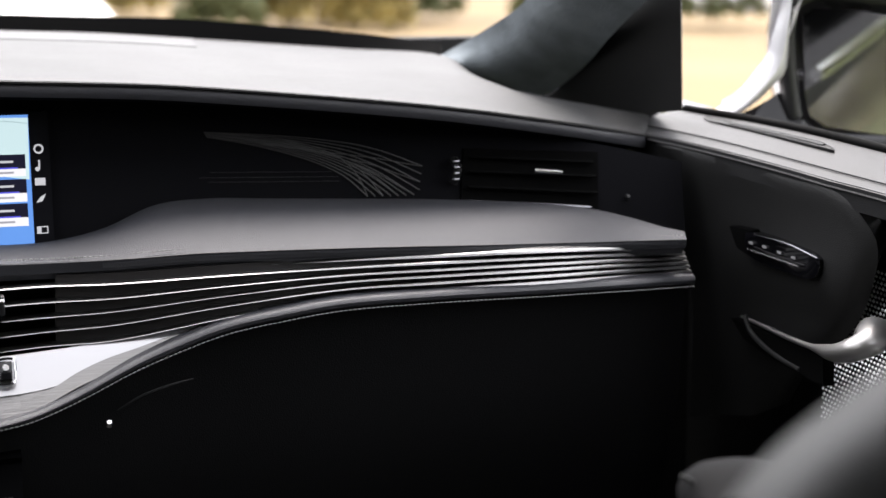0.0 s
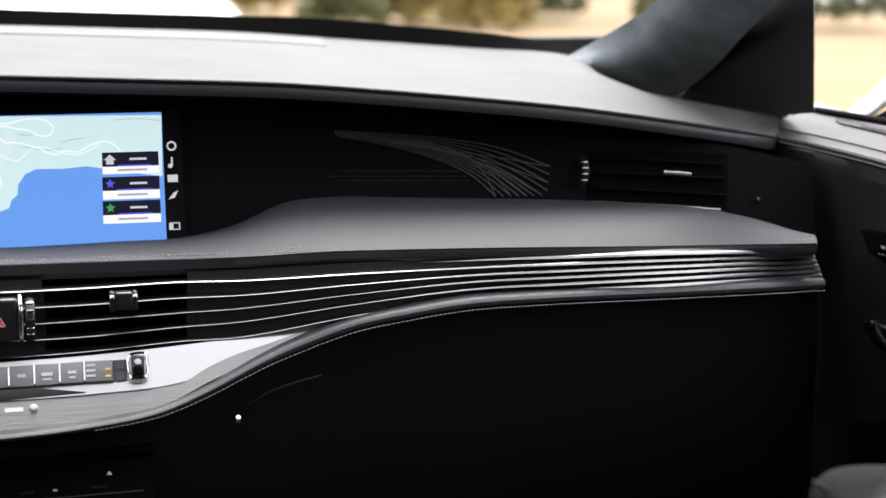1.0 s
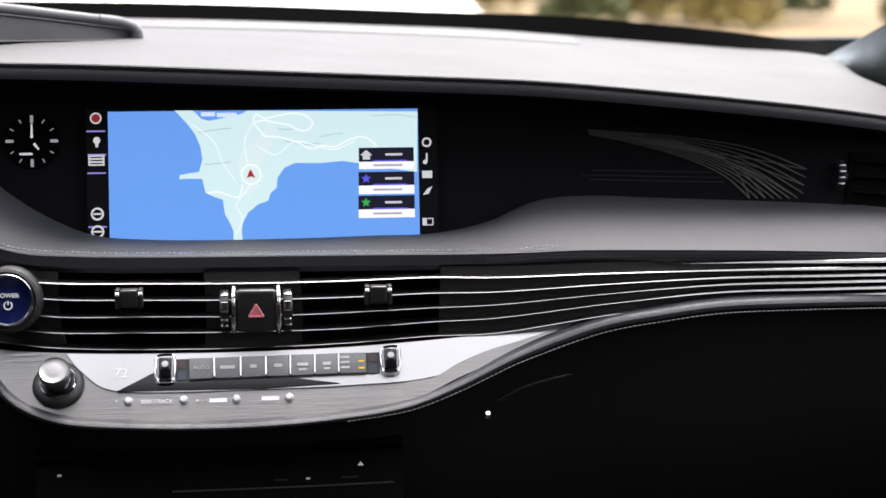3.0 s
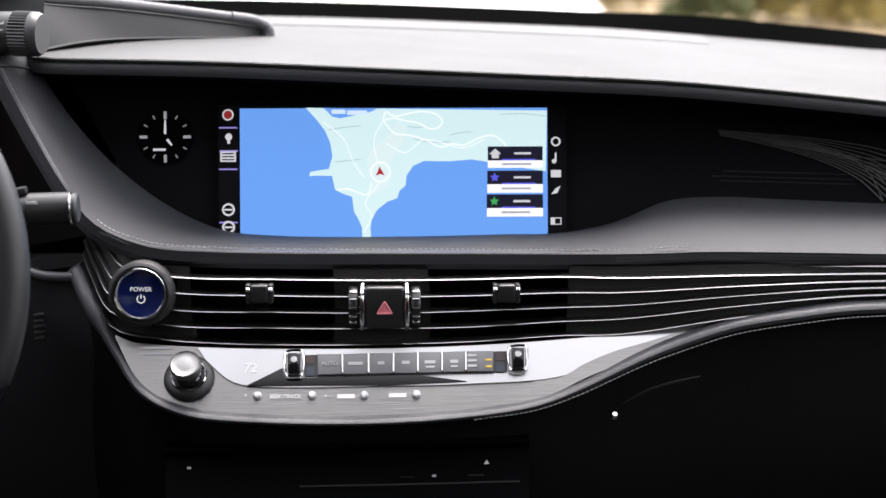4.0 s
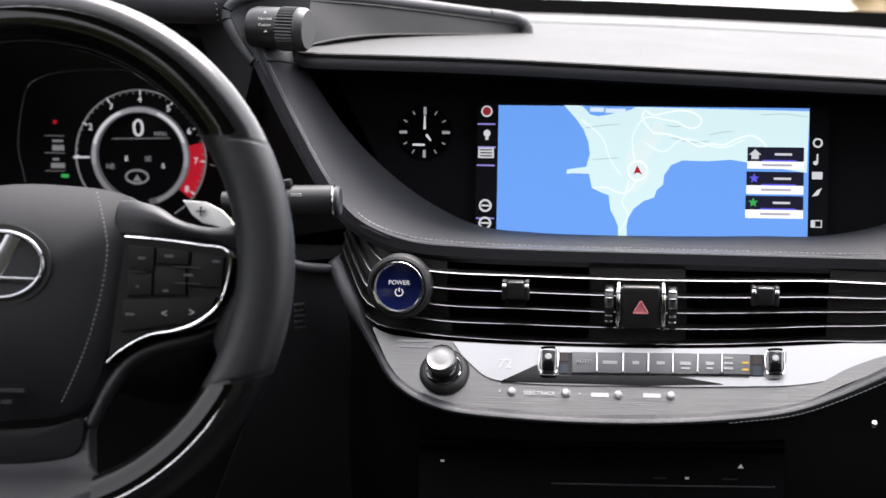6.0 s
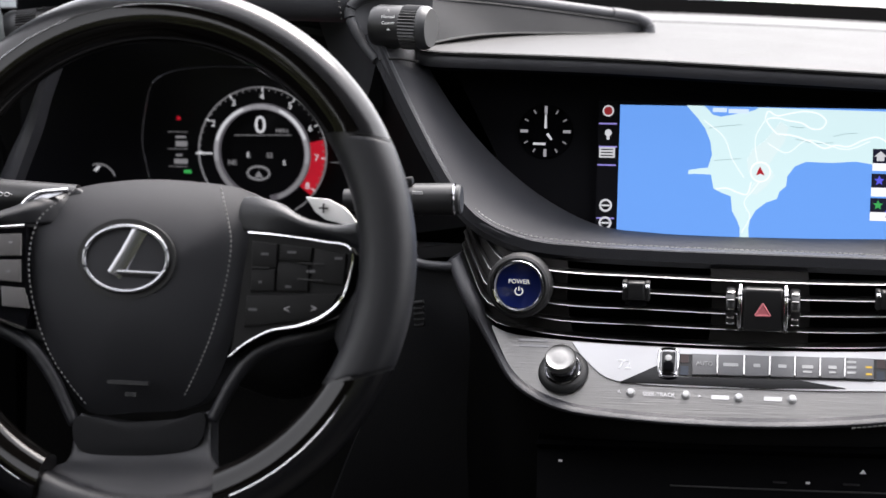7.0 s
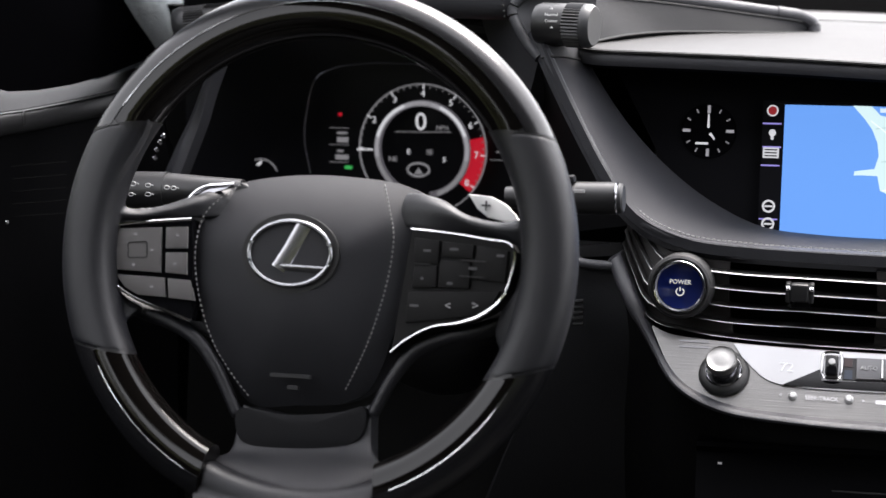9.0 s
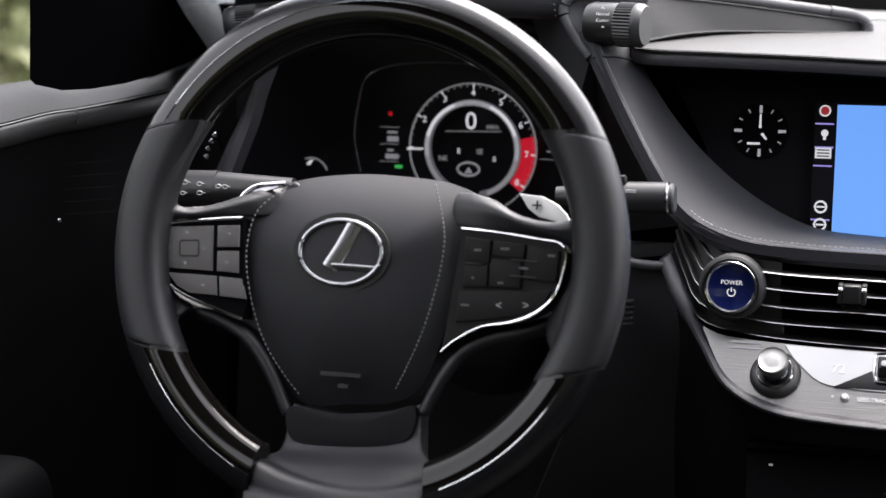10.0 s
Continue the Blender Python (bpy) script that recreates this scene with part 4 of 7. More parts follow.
for p, w in zip([(0.0785, 0.0117), (0.0973, 0.0134), (0.1293, 0.0103), (0.1108, 0.0008), (0.0956, -0.0101), (0.0761, -0.0076), (0.0717, -0.0266)], (0.005, 0.006, 0.005, 0.006, 0.004, 0.002, 0.006)):
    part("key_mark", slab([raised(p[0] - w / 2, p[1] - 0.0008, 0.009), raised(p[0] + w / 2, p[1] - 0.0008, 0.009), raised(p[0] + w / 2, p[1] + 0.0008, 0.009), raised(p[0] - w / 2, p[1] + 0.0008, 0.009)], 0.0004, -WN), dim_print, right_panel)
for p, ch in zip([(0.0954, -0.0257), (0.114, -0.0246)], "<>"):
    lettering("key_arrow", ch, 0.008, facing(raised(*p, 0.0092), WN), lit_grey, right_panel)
# lower spoke


def rim_at(u, v, h=0.0):
    return WC + Vector((u, 0, 0)) + WU * v + WN * h


rows = [[hub(u, v, -0.004) for u, v in [(-0.0535, -0.1024), (-0.0292, -0.1099), (0.0002, -0.1107), (0.0208, -0.1076), (0.0423, -0.0959)]],
        [hub(u, v, 0.000) for u, v in [(-0.0563, -0.1239), (-0.0323, -0.1273), (-0.0029, -0.1271), (0.0219, -0.1241), (0.0433, -0.1178)]],
        [hub(u, v, 0.006) for u, v in [(-0.0578, -0.1361), (-0.0291, -0.1351), (0, -0.1337), (0.0246, -0.1315), (0.0473, -0.1282)]],
        [rim_at(u, v, -0.008) for u, v in [(-0.0691, -0.1418), (-0.0371, -0.146), (0.004, -0.1459), (0.0402, -0.1416), (0.065, -0.142)]],
        [rim_at(u, v, 0.006) for u, v in [(-0.069, -0.154), (-0.0361, -0.1592), (0.0049, -0.1582), (0.041, -0.1538), (0.0616, -0.1506)]],
        [rim_at(u, v, 0.0165) for u, v in [(-0.068, -0.1688), (-0.0352, -0.1731), (0.0058, -0.1717), (0.0418, -0.1668), (0.0591, -0.1623)]],
        [rim_at(u, v, 0.0195) for u, v in [(-0.0649, -0.1881), (-0.034, -0.1893), (0.0069, -0.1878), (0.0429, -0.1827), (0.0593, -0.1775)]],
        [rim_at(u, v - 0.011, 0.010) for u, v in [(-0.0649, -0.1881), (-0.034, -0.1893), (0.0069, -0.1878), (0.0429, -0.1827), (0.0593, -0.1775)]]]
part("lower_spoke", fuse([rim_arc(246.6, 289.9, 1.5, -1.5, 0.1705, 0.0125, 0.0125), loft(rows, 40, 5, 0.02)], 0.0014, 14), wheel_leather, wheel, "black leather lower spoke flowing into the rim", 180)
REC = [(-0.054, -0.1069), (-0.0166, -0.1082), (0.0207, -0.1039), (0.039, -0.0994), (0.0374, -0.1192), (0.0264, -0.126), (-0.0149, -0.1319), (-0.0403, -0.1315), (-0.0517, -0.1268)]
# the recessed step is toned darker than the wheel leather around it
part("lower_spoke_step", dome(REC, 0.0028, 0.0012, 3, 3.0, 60, -0.02), mat("darkened matt step leather", (0.0050, 0.0052, 0.0062), 0.62, grain=0.3, grain_size=0.0011, spec=0.2), wheel)
for a, k in ((206, -4.6), (333.5, 5.5)):
    part("rim_seam", rim_arc(a - 0.16, a + 0.16, k, k, 0.1659, 0.0187, 0.0167, 4), dark_plastic, wheel)
for a, k in ((31.2, -4.6), (149.8, 5.5)):
    part("rim_seam", rim_arc(a - 0.2, a + 0.2, k, k, 0.1659, 0.0190, 0.0170, 4), dark_plastic, wheel)
for pa, pb in (([(-0.1197, 0.0928), (-0.1233, 0.0822), (-0.1301, 0.0698), (-0.1379, 0.0574), (-0.1435, 0.0451)], [(-0.1169, 0.0897), (-0.1205, 0.0795), (-0.1269, 0.0675), (-0.1342, 0.0551), (-0.1412, 0.0435)]),):
    bm = bmesh.new()
    A_ = spline([(u, v, 0) for u, v in pa], 26)
    B_ = spline([(u, v, 0) for u, v in pb], 26)
    for i in range(25):
        for a, b in ((A_[i], B_[i + 1]), (A_[i + 1], B_[i])):
            t_ = tube([WC + Vector((a.x, 0, 0)) + WU * a.y + WN * 0.012, WC + Vector((b.x, 0, 0)) + WU * b.y + WN * 0.010], 0.0003, 3, 4)
            me = bpy.data.meshes.new("tmp")
            t_.to_mesh(me)
            t_.free()
            bm.from_mesh(me)
            bpy.data.meshes.remove(me)
    tagged(part("grip_stitching", bm, mat("dark grey thread", (0.03, 0.03, 0.032), 0.7, vary=0.0), wheel, "crossed stitches along the grip"), kind="stuff")
# paddles behind the spokes
PADR = [(0.1056, 0.0519), (0.1221, 0.0507), (0.1329, 0.0454), (0.1391, 0.0392), (0.1434, 0.0333), (0.1337, 0.0336), (0.1199, 0.0364), (0.1125, 0.0418)]
plate = [WC + Vector((u, 0, 0)) + WU * v - WN * 0.0 for u, v in PADR]
part("shift_paddle", slab([p - WN * 0.022 + (p - EYE).normalized() * 0.01 for p in plate], 0.003, -WN, 0.0005), paddle_metal, wheel, "satin metal shift paddle")
PLUS = [(0.1186, 0.0436)]
c = WC + Vector((PLUS[0][0], 0, 0)) + WU * PLUS[0][1] - WN * 0.0215
lettering("paddle_sign", "+", 0.014, facing(c + (c - EYE).normalized() * 0.009, WN), dark_plastic, wheel)
PADL = [(-0.1026, 0.0359), (-0.0932, 0.0479), (-0.0807, 0.0516), (-0.0655, 0.053), (-0.0654, 0.0506), (-0.0795, 0.0464), (-0.0906, 0.0412), (-0.0966, 0.0365)]
plate = [WC + Vector((u, 0, 0)) + WU * v for u, v in PADL]
part("shift_paddle", slab([p - WN * 0.022 + (p - EYE).normalized() * 0.01 for p in plate], 0.003, -WN, 0.0005), dark_chrome, wheel, "dark metal shift paddle")
edge = [WC + Vector((u, 0, 0)) + WU * v for u, v in [(-0.1015, 0.0366), (-0.0961, 0.0444), (-0.088, 0.0499), (-0.0762, 0.0516), (-0.0653, 0.0528)]]
part("paddle_edge", tube([p - WN * 0.021 + (p - EYE).normalized() * 0.008 for p in edge], 0.0011, 30, 8), chrome, wheel, "bright paddle edge")
# column behind the hub
part("column_shroud", tube([WC - WN * 0.04, WC - WN * 0.16 - WU * 0.02, WC - WN * 0.42 - WU * 0.05], 0.062, 14, 24, flat=0.8), dark_plastic, wheel, "dark plastic steering column shroud")


def stalk(base, tip, r, cap, parent):
    base, tip = Vector(base), Vector(tip)
    d = (tip - base).normalized()
    L = (tip - base).length
    m = facing(base, d, (0, 0, 1) if abs(d.z) < 0.9 else (0, 1, 0))
    part("stalk_body", lathe(m, [(0, 0), (r * 0.66, 0), (r * 0.80, L * 0.30), (r * 0.93, L * 0.56), (r * 0.93, L * 0.60), (r, L * 0.605), (r, L * 0.93), (0, L * 0.93)], 28), dark_plastic, parent, "black stalk body")
    part("stalk_ring", lathe(m, [(r * 0.88, L * 0.93), (r * 1.005, L * 0.935), (r * 1.005, L * 0.945), (r * 0.88, L * 0.96)], 28), dark_chrome, parent, "thin bright ring")
    part("stalk_cap", lathe(m, [(0, L * 0.9), (r * 0.86, L * 0.9), (r * 0.92, L * 0.93), (r * 0.92, L * 0.985), (r * 0.8, L), (0, L)], 28), cap, parent, "round stalk end cap")


grey_cap = mat("satin grey cap", (0.030, 0.031, 0.033), 0.42, 0.0, vary=0.05)
stalk_print = mat("dim stalk print", (0.34, 0.34, 0.345), 0.6, vary=0.1)
wiper = thing("wiper_stalk", (-0.26, 1.43, 0.86), "black wiper stalk with a round end cap", "control stalk")
stalk((-0.3075, 1.43, 0.9050), (-0.2185, 1.43, 0.9075), 0.0122, grey_cap, wiper)
mk = (-0.2499, 1.4172, 0.9135)
part("stalk_mark", slab([Vector(mk) + Vector(q) for q in ((-0.004, 0, -0.001), (0.004, 0, -0.001), (0.004, 0, 0.001), (-0.004, 0, 0.001))], 0.001), stalk_print, wiper)
part("stalk_tab", box(pose(-0.262, 1.43, 0.9195, 0, -12, 0), (0.014, 0.010, 0.006), 0.002, 2), dark_plastic, wiper, "small black tab on the stalk")
lights = thing("light_stalk", (-0.54, 1.43, 0.86), "black light switch stalk with white marks", "control stalk")
stalk([(-0.517, 1.43, 0.9012)][0], [(-0.6208, 1.43, 0.8987)][0], 0.0150, soft_plastic, lights)
for x, z, w in ((-0.602, 0.9071, 0.0026), (-0.5892, 0.9063, 0.0022), (-0.5735, 0.9051, 0.0022), (-0.568, 0.9049, 0.0022), (-0.6037, 0.8985, 0.0020), (-0.5894, 0.8991, 0.0024)):
    part("stalk_mark", tube([(x + w * math.cos(a * math.pi / 4), 1.4128, z + 0.62 * w * math.sin(a * math.pi / 4)) for a in range(8)], 0.00045, 20, 5, True), stalk_print, lights)
    part("stalk_mark", tube([(x + w * 1.3, 1.4128, z + 0.0006), (x + w * 2.0, 1.4128, z)], 0.0004, 4, 5), stalk_print, lights)

# ---- instrument cluster and its hood ----
cluster = thing("instrument_cluster", (-0.46, 1.80, 0.84), "dark instrument cluster with one lit round rev counter", "instrument cluster")
part("cluster_face", box(pose(-0.47, 1.775, 0.92), (0.46, 0.02, 0.24), 0.003), screen_dark, cluster, "black instrument screen")


def gauge(u, v, h=0.0):
    return Vector((-0.44 + u, 1.75 - h, 0.91 + v))


GC = [(-0.0167, -0.015), (-0.0795, -0.0166), (0.0447, -0.0134), (-0.0159, 0.0455)]
gu, gv = GC[0]
GR = (GC[2][0] - GC[1][0]) / 2


def arc_band(r0, r1, a0, a1, h, deep=0.002, n=40):
    outer = [gauge(gu + r1 * math.cos(radians(a0 + (a1 - a0) * i / n)), gv + r1 * math.sin(radians(a0 + (a1 - a0) * i / n)), h) for i in range(n + 1)]
    inner = [gauge(gu + r0 * math.cos(radians(a0 + (a1 - a0) * i / n)), gv + r0 * math.sin(radians(a0 + (a1 - a0) * i / n)), h) for i in range(n, -1, -1)]
    bm = bmesh.new()
    f = [bm.verts.new(p) for p in outer]
    g = [bm.verts.new(p) for p in inner[::-1]]
    f2 = [bm.verts.new(p + Vector((0, deep, 0))) for p in outer]
    g2 = [bm.verts.new(p + Vector((0, deep, 0))) for p in inner[::-1]]
    for i in range(n):
        bm.faces.new((f[i], f[i + 1], g[i + 1], g[i]))
        bm.faces.new((f2[i], f2[i + 1], f[i + 1], f[i]))
        bm.faces.new((g2[i], g2[i + 1], g[i + 1], g[i]))
    return bm


rim = part("gauge_rim", arc_band(GR * 0.982, GR, -60, 240, 0.0), lit_grey, cluster, "thin grey gauge rim")
part("gauge_red_zone", arc_band(GR * 0.76, GR * 0.97, -40, 13, 0.001), lit_red, cluster, "red zone of the rev counter")
gauge_ring = mat("displayed gauge ring", (0.42, 0.40, 0.45), 0.4, 0.6, vary=0.1, emit=0.12)
part("gauge_ring", arc_band(GR * 0.66, GR * 0.745, -80, 260, 0.002, 0.006, 60), gauge_ring, cluster, "pale inner ring drawn on the display")
# glowing arcs draw the highlights of the displayed ring
for k, (a0, a1, r0, r1, m) in enumerate(((-70, 250, 0.672, 0.738, lit_grey), (82, 190, 0.676, 0.738, lit_mid), (-12, 98, 0.676, 0.738, lit_mid), (112, 165, 0.690, 0.732, lit_white), (18, 66, 0.690, 0.732, lit_white))):
    part("ring_glow", arc_band(GR * r0, GR * r1, a0, a1, 0.0022 + 0.0003 * k, 0.001, 48), m, cluster)
for i, ch in enumerate("12345678"):
    a = radians(180 - i * 30.6)
    if ch != "1":
        lettering("gauge_number", ch, 0.0085, facing(gauge(gu + GR * 0.855 * math.cos(a), gv + GR * 0.855 * math.sin(a), 0.003), (0, -1, 0)), lit_white, rim)
    part("gauge_tick", slab([gauge(gu + GR * (q) * math.cos(a) - w * math.sin(a), gv + GR * (q) * math.sin(a) + w * math.cos(a), 0.0025) for q, w in ((0.92, -0.0005), (0.99, -0.0005), (0.99, 0.0005), (0.92, 0.0005))], 0.001), lit_white, rim)
for i in range(0, 36):
    a = radians(180 - i * 6.12)
    if i % 5:
        part("gauge_small_tick", slab([gauge(gu + GR * (q) * math.cos(a) - w * math.sin(a), gv + GR * (q) * math.sin(a) + w * math.cos(a), 0.0025) for q, w in ((0.94, -0.00025), (0.97, -0.00025), (0.97, 0.00025), (0.94, 0.00025))], 0.001), lit_grey, rim)
part("gauge_needle", slab([gauge(*p, 0.004) for p in [(-0.0795, -0.0155), (-0.064, -0.0151), (-0.064, -0.0167), (-0.0795, -0.0171)]], 0.001), lit_white, rim)
for ch, px, size in zip(("0", "MPH", "Normal", "NE", "E", "SE", "S"), [(-0.0169, 0.0111), (0.0037, 0.0063), (-0.0156, 0.0281), (-0.0443, -0.0243), (-0.0288, -0.0169), (-0.0085, -0.0169), (0.0056, -0.0235)], (0.0235, 0.006, 0.0055, 0.0068, 0.0068, 0.0068, 0.0068)):
    lettering("gauge_text", ch, size, facing(gauge(*px, 0.004), (0, -1, 0)), lit_white if ch in "0ES" else lit_grey, cluster)
ln = [(-0.0422, 0.0015), (0.0124, 0.0027)]
part("gauge_line", tube([gauge(*ln[0], 0.003), gauge(*ln[1], 0.003)], 0.0004, 4, 6), lit_grey, cluster)
cp = [(-0.0197, -0.0338)][0]
part("compass_mark", tube([gauge(cp[0] + 0.0105 * math.cos(a * math.pi / 8), cp[1] + 0.0062 * math.sin(a * math.pi / 8), 0.003) for a in range(16)], 0.0011, 40, 6, True), lit_grey, cluster)
part("compass_arrow", slab([gauge(cp[0] - 0.004, cp[1] - 0.004, 0.003), gauge(cp[0] + 0.004, cp[1] - 0.004, 0.003), gauge(cp[0], cp[1] + 0.002, 0.003)], 0.001), lit_grey, cluster)
for px, w, hh, m in zip([(-0.0965, 0.0163), (-0.0947, -0.0014), (-0.0943, -0.0078), (-0.0968, -0.0186), (-0.0952, -0.0245), (-0.0888, -0.0341), (-0.0974, 0.0034), (-0.0977, -0.0127), (-0.0981, -0.0295), (0.0555, -0.0222), (0.0576, -0.0147)], (0.0032, 0.010, 0.011, 0.006, 0.013, 0.007, 0.019, 0.019, 0.019, 0.013, 0.005), (0.0032, 0.002, 0.005, 0.002, 0.0045, 0.003, 0.0004, 0.0004, 0.0004, 0.0004, 0.001), (lit_red, lit_grey, lit_grey, lit_grey, lit_grey, lit_green, lit_grey, lit_grey, lit_grey, lit_grey, lit_grey)):
    part("cluster_mark", slab([gauge(px[0] + a * w / 2, px[1] + b * hh / 2, 0.002) for a, b in ((-1, -1), (1, -1), (1, 1), (-1, 1))], 0.001), m, cluster)
for mid, a0, a1 in (([(-0.1762, -0.0457)][0], 20, 110), ([(0.1399, -0.0432)][0], 80, 170)):
    part("side_gauge_arc", tube([gauge(mid[0] + 0.017 * math.cos(radians(a)), mid[1] + 0.017 * math.sin(radians(a)), 0.003) for a in np.linspace(a0, a1, 8)], 0.0007, 20, 6), lit_grey, cluster)
    part("side_gauge_mark", slab([gauge(mid[0] + q[0], mid[1] + 0.011 + q[1], 0.003) for q in ((-0.005, 0), (-0.001, 0.004), (0.002, 0.004), (-0.002, -0.001))], 0.001), lit_white, cluster)
VIS = [(-0.5641, 1.74, 0.8704), (-0.57, 1.74, 0.9037), (-0.5658, 1.74, 0.9358), (-0.558, 1.74, 0.9599), (-0.5412, 1.74, 0.9702), (-0.5055, 1.74, 0.976), (-0.4406, 1.74, 0.9761)]
part("visor_edge", tube(VIS, 0.0009, 50, 6), dark_chrome, cluster, "thin bright edge of the inner visor")

# hood: flank beside the top pad, its rolled edge and the front cheeks
hood = thing("instrument_hood", (-0.45, 1.80, 0.90), "black leather hood over the instruments", "instrument hood")
# black leather made greyer: its grazing sheen is put into the colour
plate_sheen_mat = mat("plate leather with sheen in colour", (0.028, 0.0292, 0.0325), 0.55, grain=0.4, grain_size=0.0016, spec=0.4)
HB = [(-0.2739, 1.6, 1.009), (-0.2516, 1.64, 1.012), (-0.2244, 1.69, 1.012), (-0.1892, 1.73, 1.01), (-0.1515, 1.76, 1.008), (-0.1200, 1.785, 1.0065), (-0.1080, 1.8, 1.0035)]
HT = [(-0.3000, 1.60, 1.0520), (-0.2744, 1.66, 1.0440), (-0.2381, 1.70, 1.0390), (-0.1991, 1.74, 1.0322), (-0.1674, 1.765, 1.0266), (-0.1352, 1.785, 1.0212), (-0.1116, 1.80, 1.0170)]
# the flank is the plate's leather with shade put into its colour
part("hood_flank", loft([HT + [(-0.1035, 1.806, 1.0150)], HB + [(-0.1030, 1.806, 1.0020)]], 48, 5, 0.03), mat("darkened flank leather", (0.0078, 0.0082, 0.0094), 0.66, grain=0.4, grain_size=0.0016, spec=0.15), hood, "flank of the hood, toned darker than its plate")
part("hood_roll", tube([Vector(p) + Vector((-0.003, 0.004, 0.0042)) for p in HT], 0.0056, 60, 14), leather, hood, "rolled leather edge")
part("hood_roll", tube([(-0.1352, 1.790, 1.0252), (-0.1130, 1.803, 1.0205), (-0.1030, 1.806, 1.0140), (-0.1015, 1.804, 1.0010)], 0.0060, 36, 14), leather, hood, "rolled leather end of the hood")
part("hood_groove", tube([Vector(p) + Vector((0.000, -0.0010, -0.0004)) for p in HT], 0.0010, 60, 6), rubber, hood)
part("hood_groove", tube([Vector(p) + Vector((-0.003, -0.0010, 0.0068)) for p in HT], 0.0008, 60, 6), rubber, hood)
part("hood_groove", tube([Vector(p) + Vector((0.002, -0.002, 0.001)) for p in HB], 0.0011, 50, 6), rubber, hood)
part("hood_roof", loft([[Vector(p) + Vector((-0.006, 0.006, 0)) for p in HT], [Vector((-0.70, p[1], p[2] + 0.05)) for p in HT]], 30, 4, 0.003, Vector((-0.4, 1.7, 3))), leather, hood)
PL_A = [(-0.2999, 1.580, 1.0528), (-0.3187, 1.577, 1.0480), (-0.3281, 1.575, 1.0415), (-0.3301, 1.573, 1.0346), (-0.3249, 1.569, 1.0223), (-0.3164, 1.566, 1.0095), (-0.3050, 1.560, 0.9985)]
PL_B = [(-0.2692, 1.605, 1.0600), (-0.2701, 1.604, 1.0408), (-0.2715, 1.603, 1.0316), (-0.2729, 1.602, 1.0223), (-0.2747, 1.600, 1.0139), (-0.2766, 1.590, 1.0055), (-0.2785, 1.583, 0.9960)]
PL_M = [(Vector(a) + Vector(b)) / 2 + Vector((0, -0.001, 0)) for a, b in zip(PL_A, PL_B)]
part("knob_plate", loft([PL_A, PL_M, PL_B], 40, 6, 0.006), plate_sheen_mat, hood, "leather plate that carries the knob, sheen in its grey")
part("hood_roll", tube([Vector(p) + Vector((-0.0035, 0.0005, 0.0005)) for p in PL_A], 0.0046, 50, 12), plate_sheen_mat, hood, "rolled leather edge beside the knob")
part("hood_groove", tube([(-0.3055, 1.556, 0.9998), (-0.297, 1.552, 1.0012), (-0.287, 1.556, 1.0005), (-0.276, 1.568, 0.9975)], 0.0012, 24, 6), rubber, hood)
bm = bmesh.new()
for k in range(5):
    bmesh.ops.create_icosphere(bm, subdivisions=1, radius=0.0011, matrix=Matrix.Translation((-0.3405 - 0.0004 * k, 1.5735 - 0.0012 * k, 1.0310 + 0.0046 * k)))
tagged(part("hood_stitching", bm, rubber, hood, "short row of black stitches on the hood"), kind="stuff")
part("hood_lip", tube([(-0.318, 1.600, 1.050), (-0.338, 1.595, 1.0462), (-0.38, 1.595, 1.0462), (-0.46, 1.600, 1.0480), (-0.53, 1.610, 1.0475), (-0.572, 1.625, 1.0440)], 0.0185, 60, 24), leather, hood, "padded leather lip over the instruments")
CH = [(-0.3110, 1.568, 0.9952), (-0.3205, 1.570, 1.0110), (-0.3300, 1.572, 1.0280), (-0.3345, 1.575, 1.0420), (-0.3260, 1.580, 1.0560)]
CH2 = [(-0.3541, 1.66, 0.9271), (-0.3621, 1.66, 0.9714), (-0.3751, 1.66, 1.01), (-0.3854, 1.66, 1.04), (-0.4007, 1.66, 1.069)]
part("hood_cheek", loft([CH, [(a + b) / 2 + Vector((0.006, -0.01, 0)) for a, b in zip(spline(CH, 5), spline(CH2, 5))], CH2], 30, 5, 0.02), leather, hood, "black leather cheek of the hood")
part("tunnel_wall", loft([[(-0.3082, 1.56, 1), (-0.282, 1.56, 0.955), (-0.2534, 1.56, 0.9099), (-0.234, 1.56, 0.8643)], [(-0.393, 1.765, 0.9874), (-0.3763, 1.765, 0.9299), (-0.3649, 1.765, 0.8771), (-0.3587, 1.765, 0.8128)]], 20, 4, 0.01), mat("dark tunnel lining", (0.0085, 0.0085, 0.0095), 0.7, vary=0.1, spec=0.1), hood, "matt black side wall of the instrument tunnel")
part("tunnel_floor", loft([[(-0.7251, 1.765, 0.8068), (-0.5656, 1.765, 0.8029), (-0.3587, 1.765, 0.8128)], [(-0.635, 1.55, 0.8375), (-0.4961, 1.55, 0.8247), (-0.2369, 1.55, 0.8519)]], 20, 4, 0.01, Vector((-0.4, 1.6, 3))), dark_plastic, hood)
part("tunnel_back", box(pose(-0.54, 1.80, 0.90), (0.54, 0.02, 0.25)), duct, hood)


